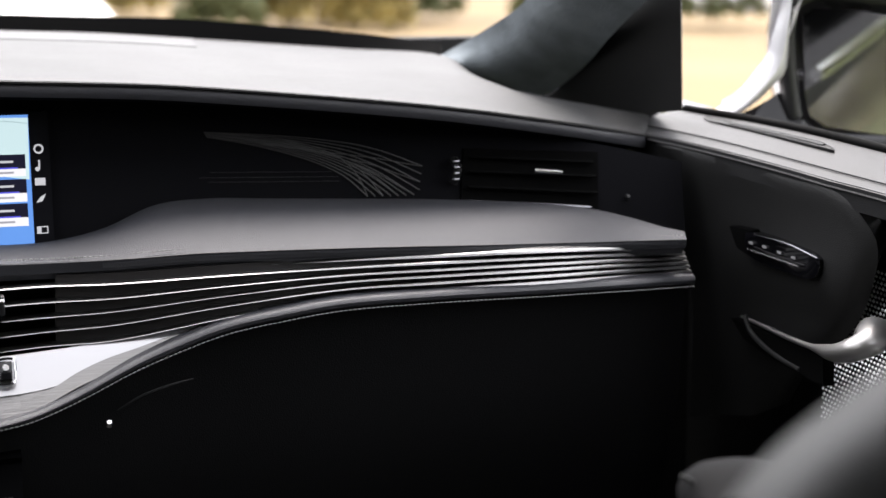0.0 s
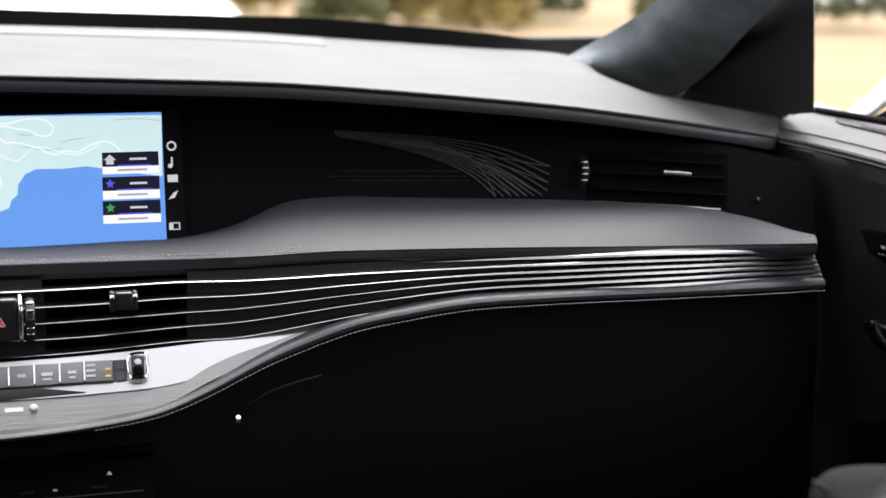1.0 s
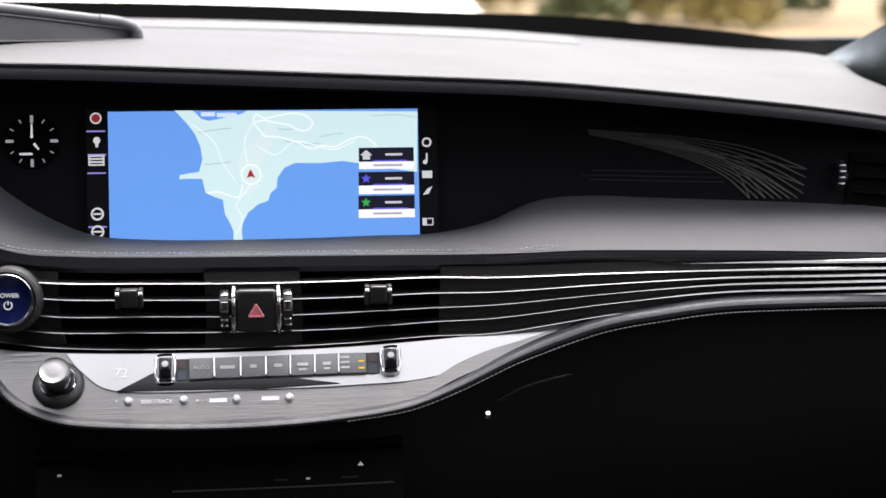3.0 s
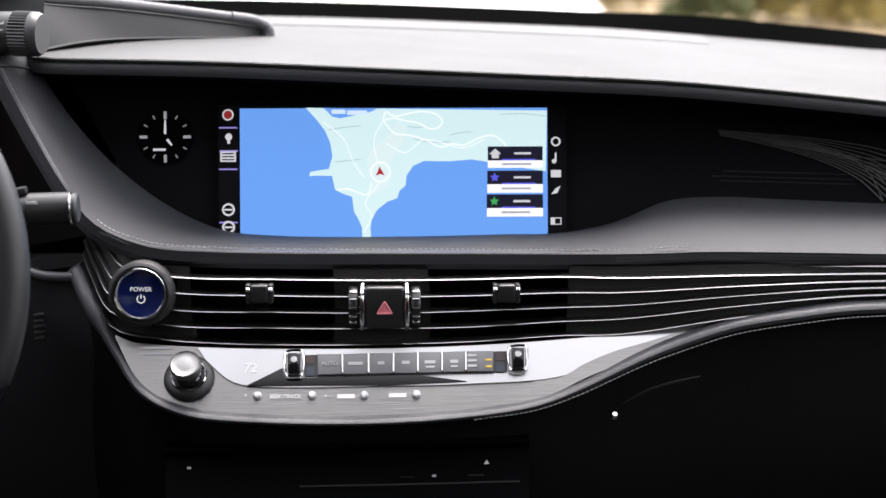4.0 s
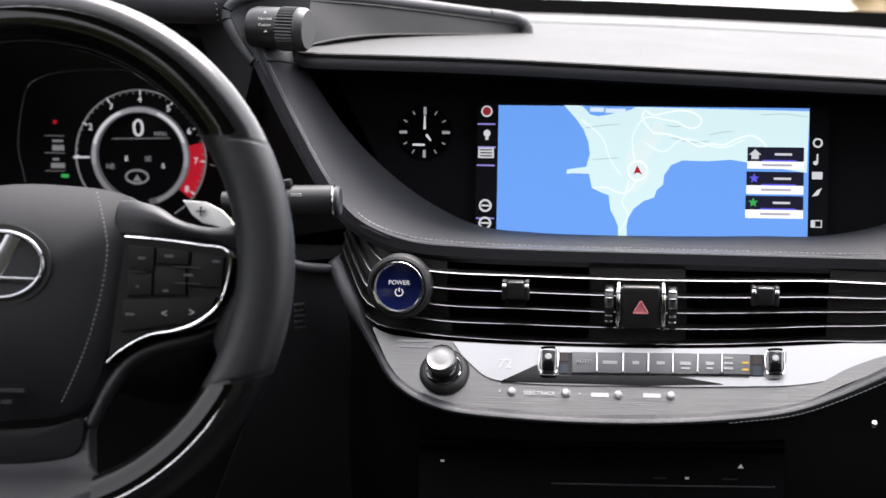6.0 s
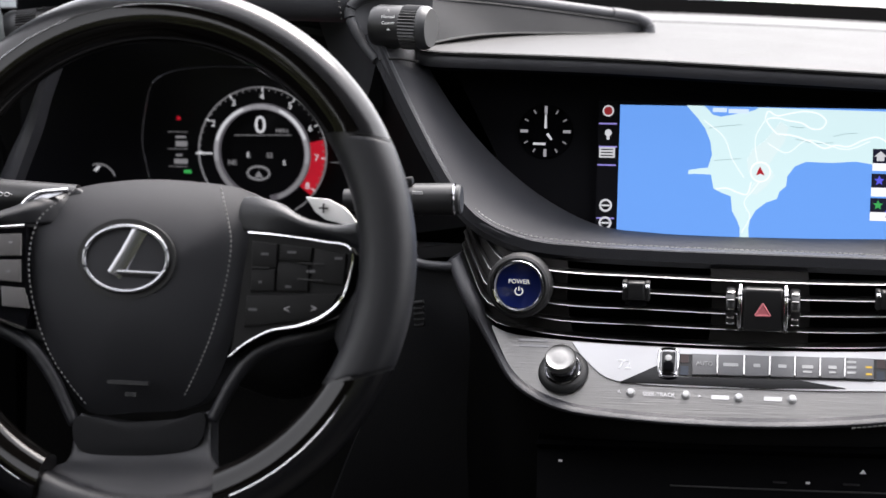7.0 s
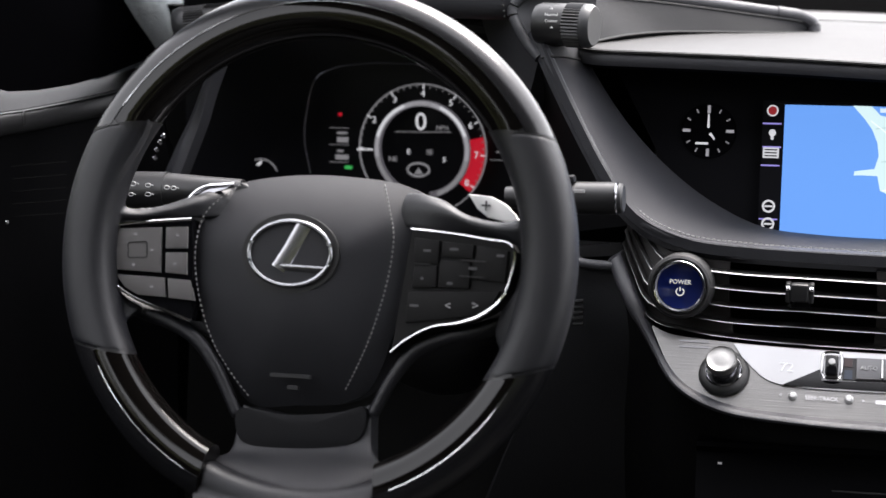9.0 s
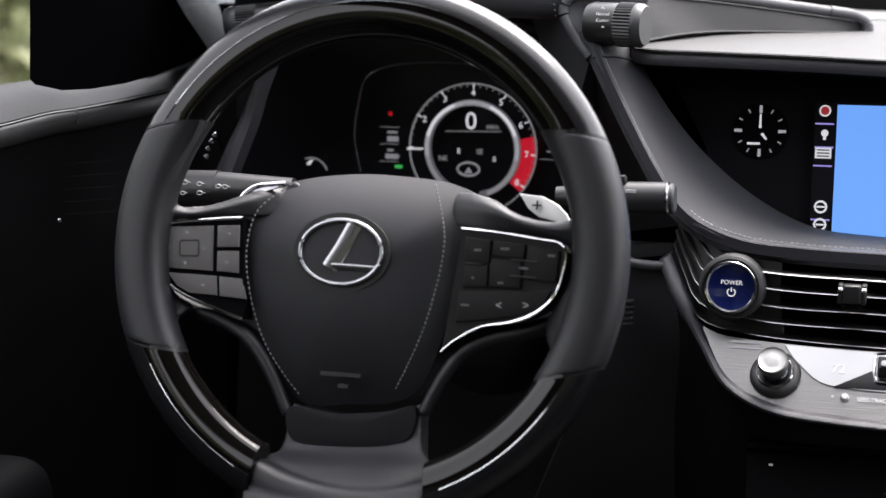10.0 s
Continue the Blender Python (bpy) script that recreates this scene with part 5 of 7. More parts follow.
def mode_knob(name, base, tip, r, label):
    t = thing(name, base, label, "knob")
    base, tip = Vector(base), Vector(tip)
    d = (tip - base).normalized()
    L = (tip - base).length
    m = facing(base, d)
    part("barrel", lathe(m, [(0, 0), (r * 0.9, 0), (r, L * 0.1), (r, L * 0.54), (0, L * 0.54)], 32), dark_plastic, t, "black barrel with white markings")
    bm = bmesh.new()
    ribs = 40
    ringA, ringB = [], []
    for j in range(ribs * 2):
        q = r * (1.04 if j % 2 else 0.985)
        a = math.pi * j / ribs
        ringA.append(bm.verts.new((q * math.cos(a), q * math.sin(a), L * 0.54)))
        ringB.append(bm.verts.new((q * math.cos(a), q * math.sin(a), L * 0.83)))
    for j in range(ribs * 2):
        k = (j + 1) % (ribs * 2)
        bm.faces.new((ringA[j], ringA[k], ringB[k], ringB[j]))
    bm.faces.new(ringA)
    bm.faces.new(ringB)
    bm.transform(m)
    part("ribbed_grip", bm, dark_plastic, t, "ribbed black grip", 20)
    part("end_cap", lathe(m, [(0, L * 0.82), (r * 1.0, L * 0.82), (r * 1.03, L * 0.85), (r * 1.02, L * 0.93), (r * 0.9, L), (0, L)], 36), grey_cap, t, "satin grey end cap")
    return t


KN = [(-0.3110, 1.566, 1.0265), (-0.2630, 1.568, 1.0255)]
kn = mode_knob("drive_mode_knob", KN[0], Vector(KN[1]) + Vector((0, -0.012, 0)), 0.0172, "black ribbed drive mode knob on the hood")
kd = (Vector(KN[1]) + Vector((0, -0.012, 0)) - Vector(KN[0])).normalized()
for i, (ch, px) in enumerate(zip(("Normal", "Custom"), [(-0.2962, 1.545, 1.035), (-0.2961, 1.545, 1.03)])):
    lettering("knob_text", ch, 0.0034, facing(Vector(px), (0.05, -1, 0.1)), white_print, kn)
for px in [(-0.2963, 1.545, 1.04), (-0.296, 1.545, 1.025), (-0.2866, 1.545, 1.032)]:
    part("knob_mark", slab([Vector(px) + Vector(q) for q in ((-0.0015, 0, -0.0008), (0.0015, 0, -0.0008), (0, 0, 0.001))], 0.0006), white_print, kn)
KL = [(-0.583, 1.62, 1.0240), (-0.6440, 1.62, 1.0170)]
mode_knob("stability_knob", KL[0], Vector(KL[1]) + Vector((0, -0.01, 0)), 0.0150, "black ribbed knob on the far side of the hood")

# ---- what the screen shows ----
def ribbon(pts, width, h, material, name, parent, n=60):
    P = spline([on_screen(u, v, h) for u, v in pts], n)
    bm = bmesh.new()
    rows = []
    for i, p in enumerate(P):
        t = (P[min(i + 1, n - 1)] - P[max(i - 1, 0)]).normalized()
        s = t.cross(DISP_N).normalized() * width / 2
        rows.append((bm.verts.new(p - s), bm.verts.new(p + s), bm.verts.new(p + s - DISP_N * 0.0003), bm.verts.new(p - s - DISP_N * 0.0003)))
    for a, b in zip(rows, rows[1:]):
        for j in range(4):
            bm.faces.new((a[j], a[(j + 1) % 4], b[(j + 1) % 4], b[j]))
    return part(name, bm, material, parent)


def rect(name, u0, v0, u1, v1, h, material, parent, label=""):
    return flat(name, [(u0, v0), (u1, v0), (u1, v1), (u0, v1)], h, material, parent, label, 0.0003)


COAST = [(-0.06, 0.0517), (-0.0502, 0.0409), (-0.044, 0.0325), (-0.0397, 0.0222), (-0.0381, 0.0115), (-0.0411, 0.0009), (-0.0498, -0.0003), (-0.0567, -0.0015), (-0.0572, -0.0048), (-0.0513, -0.0044), (-0.0385, -0.0047), (-0.036, -0.0163), (-0.0288, -0.0197), (-0.022, -0.0221), (-0.0205, -0.0342), (-0.0165, -0.0413), (-0.0139, -0.0478), (-0.0138, -0.0608), (-0.006, -0.061), (-0.007, -0.048), (-0.006, -0.0415), (-0.0016, -0.0332), (0.0068, -0.0264), (0.0152, -0.0234), (0.0171, -0.0174), (0.0223, -0.0128), (0.023, -0.0049), (0.0287, 0.0034), (0.0376, 0.0074), (0.0584, 0.007), (0.0771, 0.0085), (0.091, 0.0064), (0.1096, 0.0028), (0.1386, -0.0015), (0.1399, 0.0488)]
land_sheet = flat("map_land", COAST, 0.0018, land, SCREEN, "pale green land of the map")
BAY = [(-0.0454, 0.0515), (-0.0418, 0.0482), (-0.0383, 0.0444), (-0.0319, 0.0429), (-0.0227, 0.0446), (-0.0144, 0.0468), (-0.0098, 0.0472), (-0.0043, 0.049), (-0.0015, 0.0508)]
flat("map_bay", BAY, 0.0022, sea, SCREEN)
TOWN = [(0.0034, 0.0233), (0.0105, 0.0316), (0.0167, 0.0399), (0.023, 0.0351), (0.02, 0.0231), (0.0133, 0.0129), (0.0075, 0.0037), (0.0128, -0.0047), (0.0071, -0.0125), (-0.0013, -0.0202), (-0.0086, -0.0192), (-0.0029, -0.01), (-0.0082, -0.0015), (-0.0098, 0.0078), (-0.005, 0.017)]
flat("map_town", TOWN, 0.0022, town, land_sheet)
ribbon([(0.0038, 0.0419), (0.0063, 0.0479), (0.0131, 0.0446), (0.0247, 0.0467), (0.0363, 0.0484), (0.0478, 0.0459), (0.0528, 0.0403), (0.0489, 0.0347), (0.0415, 0.0344), (0.0337, 0.0387), (0.0222, 0.0407), (0.0131, 0.0427), (0.0052, 0.041), (0.0083, 0.0354), (0.0137, 0.0297)], 0.0011, 0.0026, road_line, "map_road", land_sheet, 120)
ribbon([(0.0137, 0.0297), (0.0266, 0.0285), (0.0403, 0.0241), (0.0518, 0.0188), (0.0611, 0.0214), (0.0704, 0.0204), (0.0822, 0.0258), (0.0939, 0.0284), (0.1031, 0.0231), (0.1063, 0.0179)], 0.0011, 0.0026, road_line, "map_road", land_sheet, 100)
ribbon([(-0.0342, -0.0163), (-0.025, -0.0156), (-0.016, -0.019), (-0.0091, -0.0201), (-0.0057, -0.0099)], 0.0011, 0.0026, road_line, "map_road", land_sheet)
for path in ([(0.0044, 0.0415), (-0.0033, 0.0265), (-0.0012, 0.007), (0.0023, -0.005), (-0.0033, -0.0156), (-0.011, -0.0268), (-0.0061, -0.038), (-0.0124, -0.0516)], [(-0.0455, 0.0399), (-0.0286, 0.0257), (-0.0216, 0.0084), (-0.0117, -0.0066)], [(0.0065, 0.022), (0.022, 0.0145), (0.0381, 0.025), (0.0698, 0.0182), (0.088, 0.025)]):
    ribbon(path, 0.0007, 0.0026, road_line, "map_road", land_sheet)
for path in ([(-0.0413, 0.0333), (-0.0275, 0.0354), (-0.0147, 0.0366)], [(-0.0359, 0.0069), (-0.0245, 0.008), (-0.0144, 0.0088)], [(0.0244, 0.036), (0.0313, 0.035), (0.036, 0.0354)], [(0.059, 0.0285), (0.0683, 0.0307), (0.0776, 0.0315)], [(0.1013, 0.0456), (0.1201, 0.0463), (0.1393, 0.0441)], [(0.0288, 0.0257), (0.0449, 0.0226), (0.0588, 0.0234)]):
    ribbon(path, 0.0005, 0.0025, mat("map minor road", (0.42, 0.60, 0.62), 0.3, vary=0.0, emit=0.45), "map_track", land_sheet, 20)
for a, b in ([(-0.0386, 0.05), (-0.0272, 0.0466)], [(-0.0258, 0.0493), (-0.0094, 0.0458)]):
    rect("map_place_name", a[0], b[1], b[0], a[1], 0.0026, map_name, SCREEN)
c0 = [(0.0014, -0.0017), (0.0051, -0.0018)]
cr = [(c0[0][0] + 0.0085 * math.cos(a * math.pi / 10), c0[0][1] + 0.0085 * math.sin(a * math.pi / 10)) for a in range(20)]
flat("position_ring", cr, 0.0026, road_line, SCREEN)
flat("position_disc", [(c0[0][0] + 0.0073 * math.cos(a * math.pi / 10), c0[0][1] + 0.0073 * math.sin(a * math.pi / 10)) for a in range(20)], 0.003, town, SCREEN)
cx, cv = c0[0]
flat("position_arrow", [(cx - 0.0036, cv - 0.003), (cx, cv - 0.0015), (cx + 0.0036, cv - 0.003), (cx - 0.0005, cv + 0.0045)], 0.0034, lit_red, SCREEN, "red position arrow")
CARDS = [(0.0904, 0.0191), (0.136, 0.0075), (0.1368, 0.0014), (0.0899, -0.001), (0.136, -0.0122), (0.1368, -0.0193), (0.0894, -0.0207), (0.136, -0.032), (0.1367, -0.039)]
for k in range(3):
    (a0, b0), (a1, b1), (_, b2) = CARDS[3 * k:3 * k + 3]
    card = rect("screen_card", a0, b1, a1, b0, 0.0028, card_dark, SCREEN)
    rect("screen_card_foot", a0, b2, a1, b1, 0.0028, card_pale, card)
    rect("card_text", a0 + 0.022, (b0 + b1) / 2 - 0.0009, a0 + 0.036, (b0 + b1) / 2 + 0.0009, 0.0032, lit_white, card)
    rect("card_text", a0 + 0.012, (b1 + b2) / 2 - 0.0008, a0 + 0.036, (b1 + b2) / 2 + 0.0008, 0.0032, mat("grey screen text", (0.5, 0.5, 0.55), 0.4, vary=0.0, emit=0.45), card)
    rect("card_glow", a0 + 0.012, b1, a1 - 0.006, b1 + 0.0012, 0.003, lit_blue, card)
    ic, iv = a0 + 0.0062, (b0 + b1) / 2
    if k:
        star = [(ic + (0.0042 if i % 2 == 0 else 0.0019) * math.sin(i * math.pi / 5), iv + (0.0042 if i % 2 == 0 else 0.0019) * math.cos(i * math.pi / 5)) for i in range(10)]
        flat("card_star", star, 0.0032, lit_blue if k == 1 else lit_green, card)
    else:
        flat("card_home", [(ic - 0.005, iv - 0.0005), (ic - 0.003, iv - 0.0005), (ic - 0.003, iv - 0.004), (ic + 0.003, iv - 0.004), (ic + 0.003, iv - 0.0005), (ic + 0.005, iv - 0.0005), (ic, iv + 0.004)], 0.0032, lit_white, card)


def disc(name, u, v, r, h, material, inner=0.0):
    if inner:
        P = [on_screen(u + r * math.cos(a * math.pi / 10), v + r * math.sin(a * math.pi / 10), h) for a in range(20)]
        return part(name, tube(P, inner, 30, 6, True), material, SCREEN)
    return flat(name, [(u + r * math.cos(a * math.pi / 10), v + r * math.sin(a * math.pi / 10)) for a in range(20)], h, material, SCREEN)


SIDE = [(-0.1241, 0.0461), (-0.1236, 0.0269), (-0.1241, 0.0118), (-0.124, -0.0322), (-0.124, -0.0467), (0.1471, 0.0232), (0.1471, 0.0096), (0.1471, -0.0035), (0.1471, -0.0166), (0.147, -0.0429)]
disc("screen_icon", *SIDE[0], 0.0047, 0.0006, lit_white)
disc("screen_icon_core", *SIDE[0], 0.0035, 0.0012, mat("dull red icon", (0.30, 0.02, 0.025), 0.5, vary=0.0, emit=0.5))
disc("screen_icon", SIDE[1][0], SIDE[1][1] + 0.001, 0.0029, 0.0006, lit_white)
rect("screen_icon", SIDE[1][0] - 0.0012, SIDE[1][1] - 0.0045, SIDE[1][0] + 0.0012, SIDE[1][1], 0.0006, lit_white, SCREEN)
rect("screen_icon", SIDE[2][0] - 0.0065, SIDE[2][1] - 0.0045, SIDE[2][0] + 0.0065, SIDE[2][1] + 0.0045, 0.0006, lit_white, SCREEN)
for i in range(3):
    rect("screen_icon_line", SIDE[2][0] - 0.005, SIDE[2][1] - 0.0032 + i * 0.0025, SIDE[2][0] + 0.005, SIDE[2][1] - 0.0022 + i * 0.0025, 0.0012, screen_dark, SCREEN)
for k in (0, 1, 2, 3):
    rect("icon_underline", SIDE[k][0] - 0.0075, SIDE[k][1] - 0.0112, SIDE[k][0] + 0.0075, SIDE[k][1] - 0.0100, 0.0006, mat("violet underline", (0.35, 0.3, 0.8), 0.4, vary=0.0, emit=0.5), SCREEN)
for k in (3, 4):
    disc("screen_icon", *SIDE[k], 0.0045, 0.0006, lit_white, 0.0009)
    rect("screen_icon_bar", SIDE[k][0] - 0.0032, SIDE[k][1] - 0.0007, SIDE[k][0] + 0.0032, SIDE[k][1] + 0.0007, 0.0006, lit_white, SCREEN)
disc("screen_icon", *SIDE[5], 0.0033, 0.0006, lit_white, 0.0008)
rect("screen_icon", SIDE[6][0] - 0.0008, SIDE[6][1] - 0.003, SIDE[6][0] + 0.0006, SIDE[6][1] + 0.0045, 0.0006, lit_white, SCREEN)
disc("screen_icon", SIDE[6][0] - 0.0016, SIDE[6][1] - 0.0028, 0.0018, 0.0006, lit_white)
rect("screen_icon", SIDE[7][0] - 0.0042, SIDE[7][1] - 0.003, SIDE[7][0] + 0.0042, SIDE[7][1] + 0.003, 0.0006, lit_white, SCREEN)
flat("screen_icon", [(SIDE[8][0] - 0.004, SIDE[8][1] - 0.004), (SIDE[8][0] + 0.001, SIDE[8][1] - 0.003), (SIDE[8][0] + 0.004, SIDE[8][1] + 0.003), (SIDE[8][0], SIDE[8][1] + 0.001)], 0.0006, lit_white, SCREEN)
rect("screen_icon", SIDE[9][0] - 0.0045, SIDE[9][1] - 0.003, SIDE[9][0] + 0.0045, SIDE[9][1] + 0.003, 0.0006, lit_white, SCREEN)
rect("screen_icon_line", SIDE[9][0] - 0.001, SIDE[9][1] - 0.0022, SIDE[9][0] + 0.0035, SIDE[9][1] + 0.0022, 0.0012, screen_dark, SCREEN)

# ---- clock ----
CK = [(-0.1763, 0.0284), (-0.1552, 0.0289)]
clock = thing("clock", on_screen(CK[0][0], CK[0][1] - 0.024, -0.004), "round analogue clock with bright batons in black glass", "clock")
ku, kv = CK[0]
kr = CK[1][0] - CK[0][0]
face = part("clock_glass", lathe(facing(on_screen(ku, kv, -0.007), DISP_N), [(0, 0.0), (kr * 1.08, 0.0), (kr * 1.08, 0.0006), (0, 0.0008)], 48), glass_black, clock, "gloss black clock face")
for i in range(12):
    a = math.pi / 2 - i * math.pi / 6
    big = i % 3 == 0
    w, r0, r1 = (0.0012, 0.70, 1.0) if big else (0.00055, 0.80, 0.96)
    pts = [on_screen(ku + kr * q * math.cos(a) - s * w * math.sin(a), kv + kr * q * math.sin(a) + s * w * math.cos(a), -0.0040) for q, s in ((r0, -1), (r1, -1), (r1, 1), (r0, 1))]
    part("hour_baton", slab(pts, 0.0008), lit_grey if not big else lit_mid, face)
for a, L, w, m in ((90, 0.66, 0.0010, lit_white), (-52, 0.42, 0.0011, lit_white)):
    a = radians(a)
    part("clock_hand", slab([on_screen(ku + kr * q * math.cos(a) - s * w * math.sin(a), kv + kr * q * math.sin(a) + s * w * math.cos(a), -0.0034) for q, s in ((0.12, -1), (L, -0.6), (L, 0.6), (0.12, 1))], 0.0006), m, face, "slim bright clock hand")
part("clock_mark", slab([on_screen(ku - 0.010 + a * 0.0065, kv - 0.0105 + b * 0.0009, -0.0036) for a, b in ((0, -1), (1.6, -1), (1.6, 1), (0, 1))], 0.0005), lit_white, face)

# ---- engraved ornament beside the screen ----
orn = thing("ornament_panel", on_screen(0.36, -0.04, -0.008), "smoked glass panel engraved with a fan of fine lines", "ornament")
engraved = mat("fine engraved line", (0.085, 0.084, 0.084), 0.55, 0.35, vary=0.1)
ends_a = [(0.2839, 0.033), (0.3202, 0.03), (0.3737, 0.0244), (0.4275, 0.0143), (0.4727, -0.0033)]
ends_b = [(0.2862, 0.0282), (0.3127, 0.023), (0.3489, 0.0138), (0.3828, 0.0017), (0.407, -0.0122), (0.4224, -0.0275)]
rimR = [(0.4727, -0.0033), (0.4704, -0.0144), (0.4675, -0.0265), (0.456, -0.0282), (0.4412, -0.0278), (0.4224, -0.0275)]
A = spline([(u, v, 0) for u, v in ends_a], 30)
B = spline([(u, v, 0) for u, v in ends_b], 30)
RR = spline([(u, v, 0) for u, v in rimR], 11)
for k in range(11):
    f = k / 10
    pts = []
    end = A[29].lerp(B[29], f)
    for i in list(range(0, 29, 4)) + [29]:
        q = A[i].lerp(B[i], f) + (RR[k] - end) * (i / 29) ** 3
        pts.append(on_screen(q.x, q.y, -0.0065))
    part("engraved_line", tube(pts, 0.0006, 60, 6, taper=lambda q: 0.25 + 0.75 * q), engraved, orn)
    if k % 2 == 0:
        # a second, sparser family crosses the first near the wide end
        pts = [on_screen(*(A[i].lerp(B[i], 0.15 + 0.7 * f) + (RR[10 - k] - A[29].lerp(B[29], 0.15 + 0.7 * f)) * (i / 29) ** 3).xy, -0.0067) for i in list(range(0, 29, 4)) + [29]]
        part("engraved_line", tube(pts, 0.0005, 60, 6, taper=lambda q: 0.25 + 0.75 * q), engraved, orn)
for a, b in ([(0.2878, -0.0014), (0.3925, -0.0048)], [(0.2781, -0.0055), (0.3973, -0.0092)], [(0.2852, -0.0094), (0.3996, -0.0131)]):
    part("engraved_base_line", tube([on_screen(*a, -0.0066), on_screen(*b, -0.0066)], 0.00010, 8, 6), engraved, orn)

# ---- passenger vent in the recessed face ----
vent = thing("side_air_vent", (0.50, 1.61, 0.87), "black air vent with thin slats and a bright tab", "air vent")
VO = [(0.5114, 0.0107), (0.6367, 0.0031), (0.6336, -0.0472), (0.5054, -0.0364)]
part("vent_well", slab([on_screen(u, v, -0.0055) for u, v in VO], 0.004), duct, vent, "dark vent opening")
for a, b in ([(0.515, 0.0027), (0.6297, -0.0062)], [(0.5143, -0.0101), (0.6316, -0.0189)], [(0.5124, -0.0234), (0.6323, -0.0336)]):
    part("vent_slat", tube([on_screen(*a, -0.002), on_screen(*b, -0.002)], 0.0022, 8, 10, flat=0.5), duct, vent)
ln = [(0.5065, -0.0354), (0.5636, -0.04), (0.6245, -0.0463)]
part("vent_bright_edge", tube([on_screen(u, v, 0.001) for u, v in ln], 0.0010, 20, 8), dark_chrome, vent, "thin bright lower edge")
tb = [(0.5717, -0.0119), (0.597, -0.0145)]
part("vent_tab", tube([on_screen(*tb[0], 0.006), on_screen(*tb[1], 0.006)], 0.0014, 8, 8, flat=1.3), satin_metal, vent, "small bright tab")
vw = [(0.5, 0.0013), (0.4987, -0.0193), (0.502, -0.0077)]
part("vent_thumb_wheel", tube([on_screen(*vw[0], -0.002), on_screen(*vw[2], 0.004), on_screen(*vw[1], -0.002)], 0.004, 12, 10, flat=0.9), dark_plastic, vent)
for q in range(4):
    f = (q + 0.5) / 4
    p = on_screen(vw[0][0] * (1 - f) + vw[1][0] * f, vw[0][1] * (1 - f) + vw[1][1] * f, 0.005 + 0.002 * math.sin(f * 3.14))
    part("wheel_rib", box(facing(p, DISP_N), (0.006, 0.0016, 0.002), 0.0004), dark_chrome, vent)
dt = [(0.6618, -0.0389)][0]
part("vent_stop", lathe(facing(on_screen(*dt, -0.004), DISP_N), [(0, 0.004), (0.002, 0.003), (0.003, 0), (0, 0)], 14), dark_plastic, vent)

# ---- centre vents, hazard switch, power button ----
def front(p, out=0.0):
    return Vector((p[0], 1.457 - out, p[2]))


FWD = (0, -1, 0.05)


def vent_tab(c):
    t = thing("vent_tab", c, "black vent slider with bright corners", "vent tab", "vent sliders")
    m = facing(c, FWD)
    part("slider_body", box(m @ Matrix.Translation((0, 0.001, 0.003)), (0.0135, 0.0135, 0.012), 0.0020, 3), dark_plastic, t)
    part("slider_neck", box(m @ Matrix.Translation((0, -0.005, 0)), (0.016, 0.013, 0.006), 0.0015), gloss_black, t)
    for sx in (-1, 1):
        part("slider_end", box(m @ Matrix.Translation((sx * 0.0084, 0.0008, 0.002)), (0.0036, 0.0145, 0.012), 0.0012, 3), dark_plastic, t)
        part("slider_corner", box(m @ Matrix.Translation((sx * 0.0084, 0.0046, 0.0066)) @ Matrix.Rotation(-0.6, 4, "X"), (0.0036, 0.0050, 0.0040), 0.0012, 3), chrome, t, "bright corner")
    return t


for px in [(-0.0891, 1.45, 0.8384), (0.0958, 1.45, 0.8376)]:
    vent_tab(Vector(px))
hz = [(0.0044, 1.45, 0.8284), (0.0044, 1.45, 0.8428)][0]
haz = thing("hazard_switch", hz, "black hazard switch with a red triangle between thumb wheels", "switch")
m = facing(hz, FWD)
part("switch_body", box(m @ Matrix.Translation((0, 0, 0.002)), (0.030, 0.0315, 0.012), 0.003, 3), dark_plastic, haz)
tri_out = [(0, 0.0048), (-0.0054, -0.0042), (0.0054, -0.0042)]
red_print = mat("red printed sign", (0.66, 0.19, 0.22), 0.5, vary=0.0)
for a, b in zip(tri_out, tri_out[1:] + tri_out[:1]):
    part("red_triangle", tube([m @ Vector((*a, 0.0083)), m @ Vector((*b, 0.0083))], 0.0008, 6, 6), red_print, haz, "red warning triangle")
part("red_triangle_core", slab([m @ Vector((x * 0.9, y * 0.9, 0.0083)) for x, y in tri_out], 0.0008), red_print, haz)
for sx in (-1, 1):
    part("chrome_post", tube([m @ Vector((sx * 0.0165, 0.0165, 0.001)), m @ Vector((sx * 0.0168, 0.011, 0.0075)), m @ Vector((sx * 0.0168, 0, 0.0092)), m @ Vector((sx * 0.0168, -0.011, 0.0075)), m @ Vector((sx * 0.0165, -0.0165, 0.001))], 0.0018, 24, 10), chrome, haz, "bright side post")
    wheel_bm = lathe(m @ Matrix.Translation((sx * 0.0235, 0, -0.006)) @ Matrix.Rotation(math.pi / 2, 4, "Y"), [(0, -0.0035), (0.0135, -0.0035), (0.0145, -0.002), (0.0145, 0.002), (0.0135, 0.0035), (0, 0.0035)], 30)
    part("thumb_wheel", wheel_bm, dark_plastic, haz, "ribbed thumb wheel")
    for q in range(5):
        a = radians(-52 + q * 26)
        part("wheel_rib", box(m @ Matrix.Translation((sx * 0.0235, 0.0146 * math.sin(a), -0.005 + 0.0140 * math.cos(a))) @ Matrix.Rotation(-a, 4, "X"), (0.0052, 0.0013, 0.0014), 0.0004), satin_metal, haz)

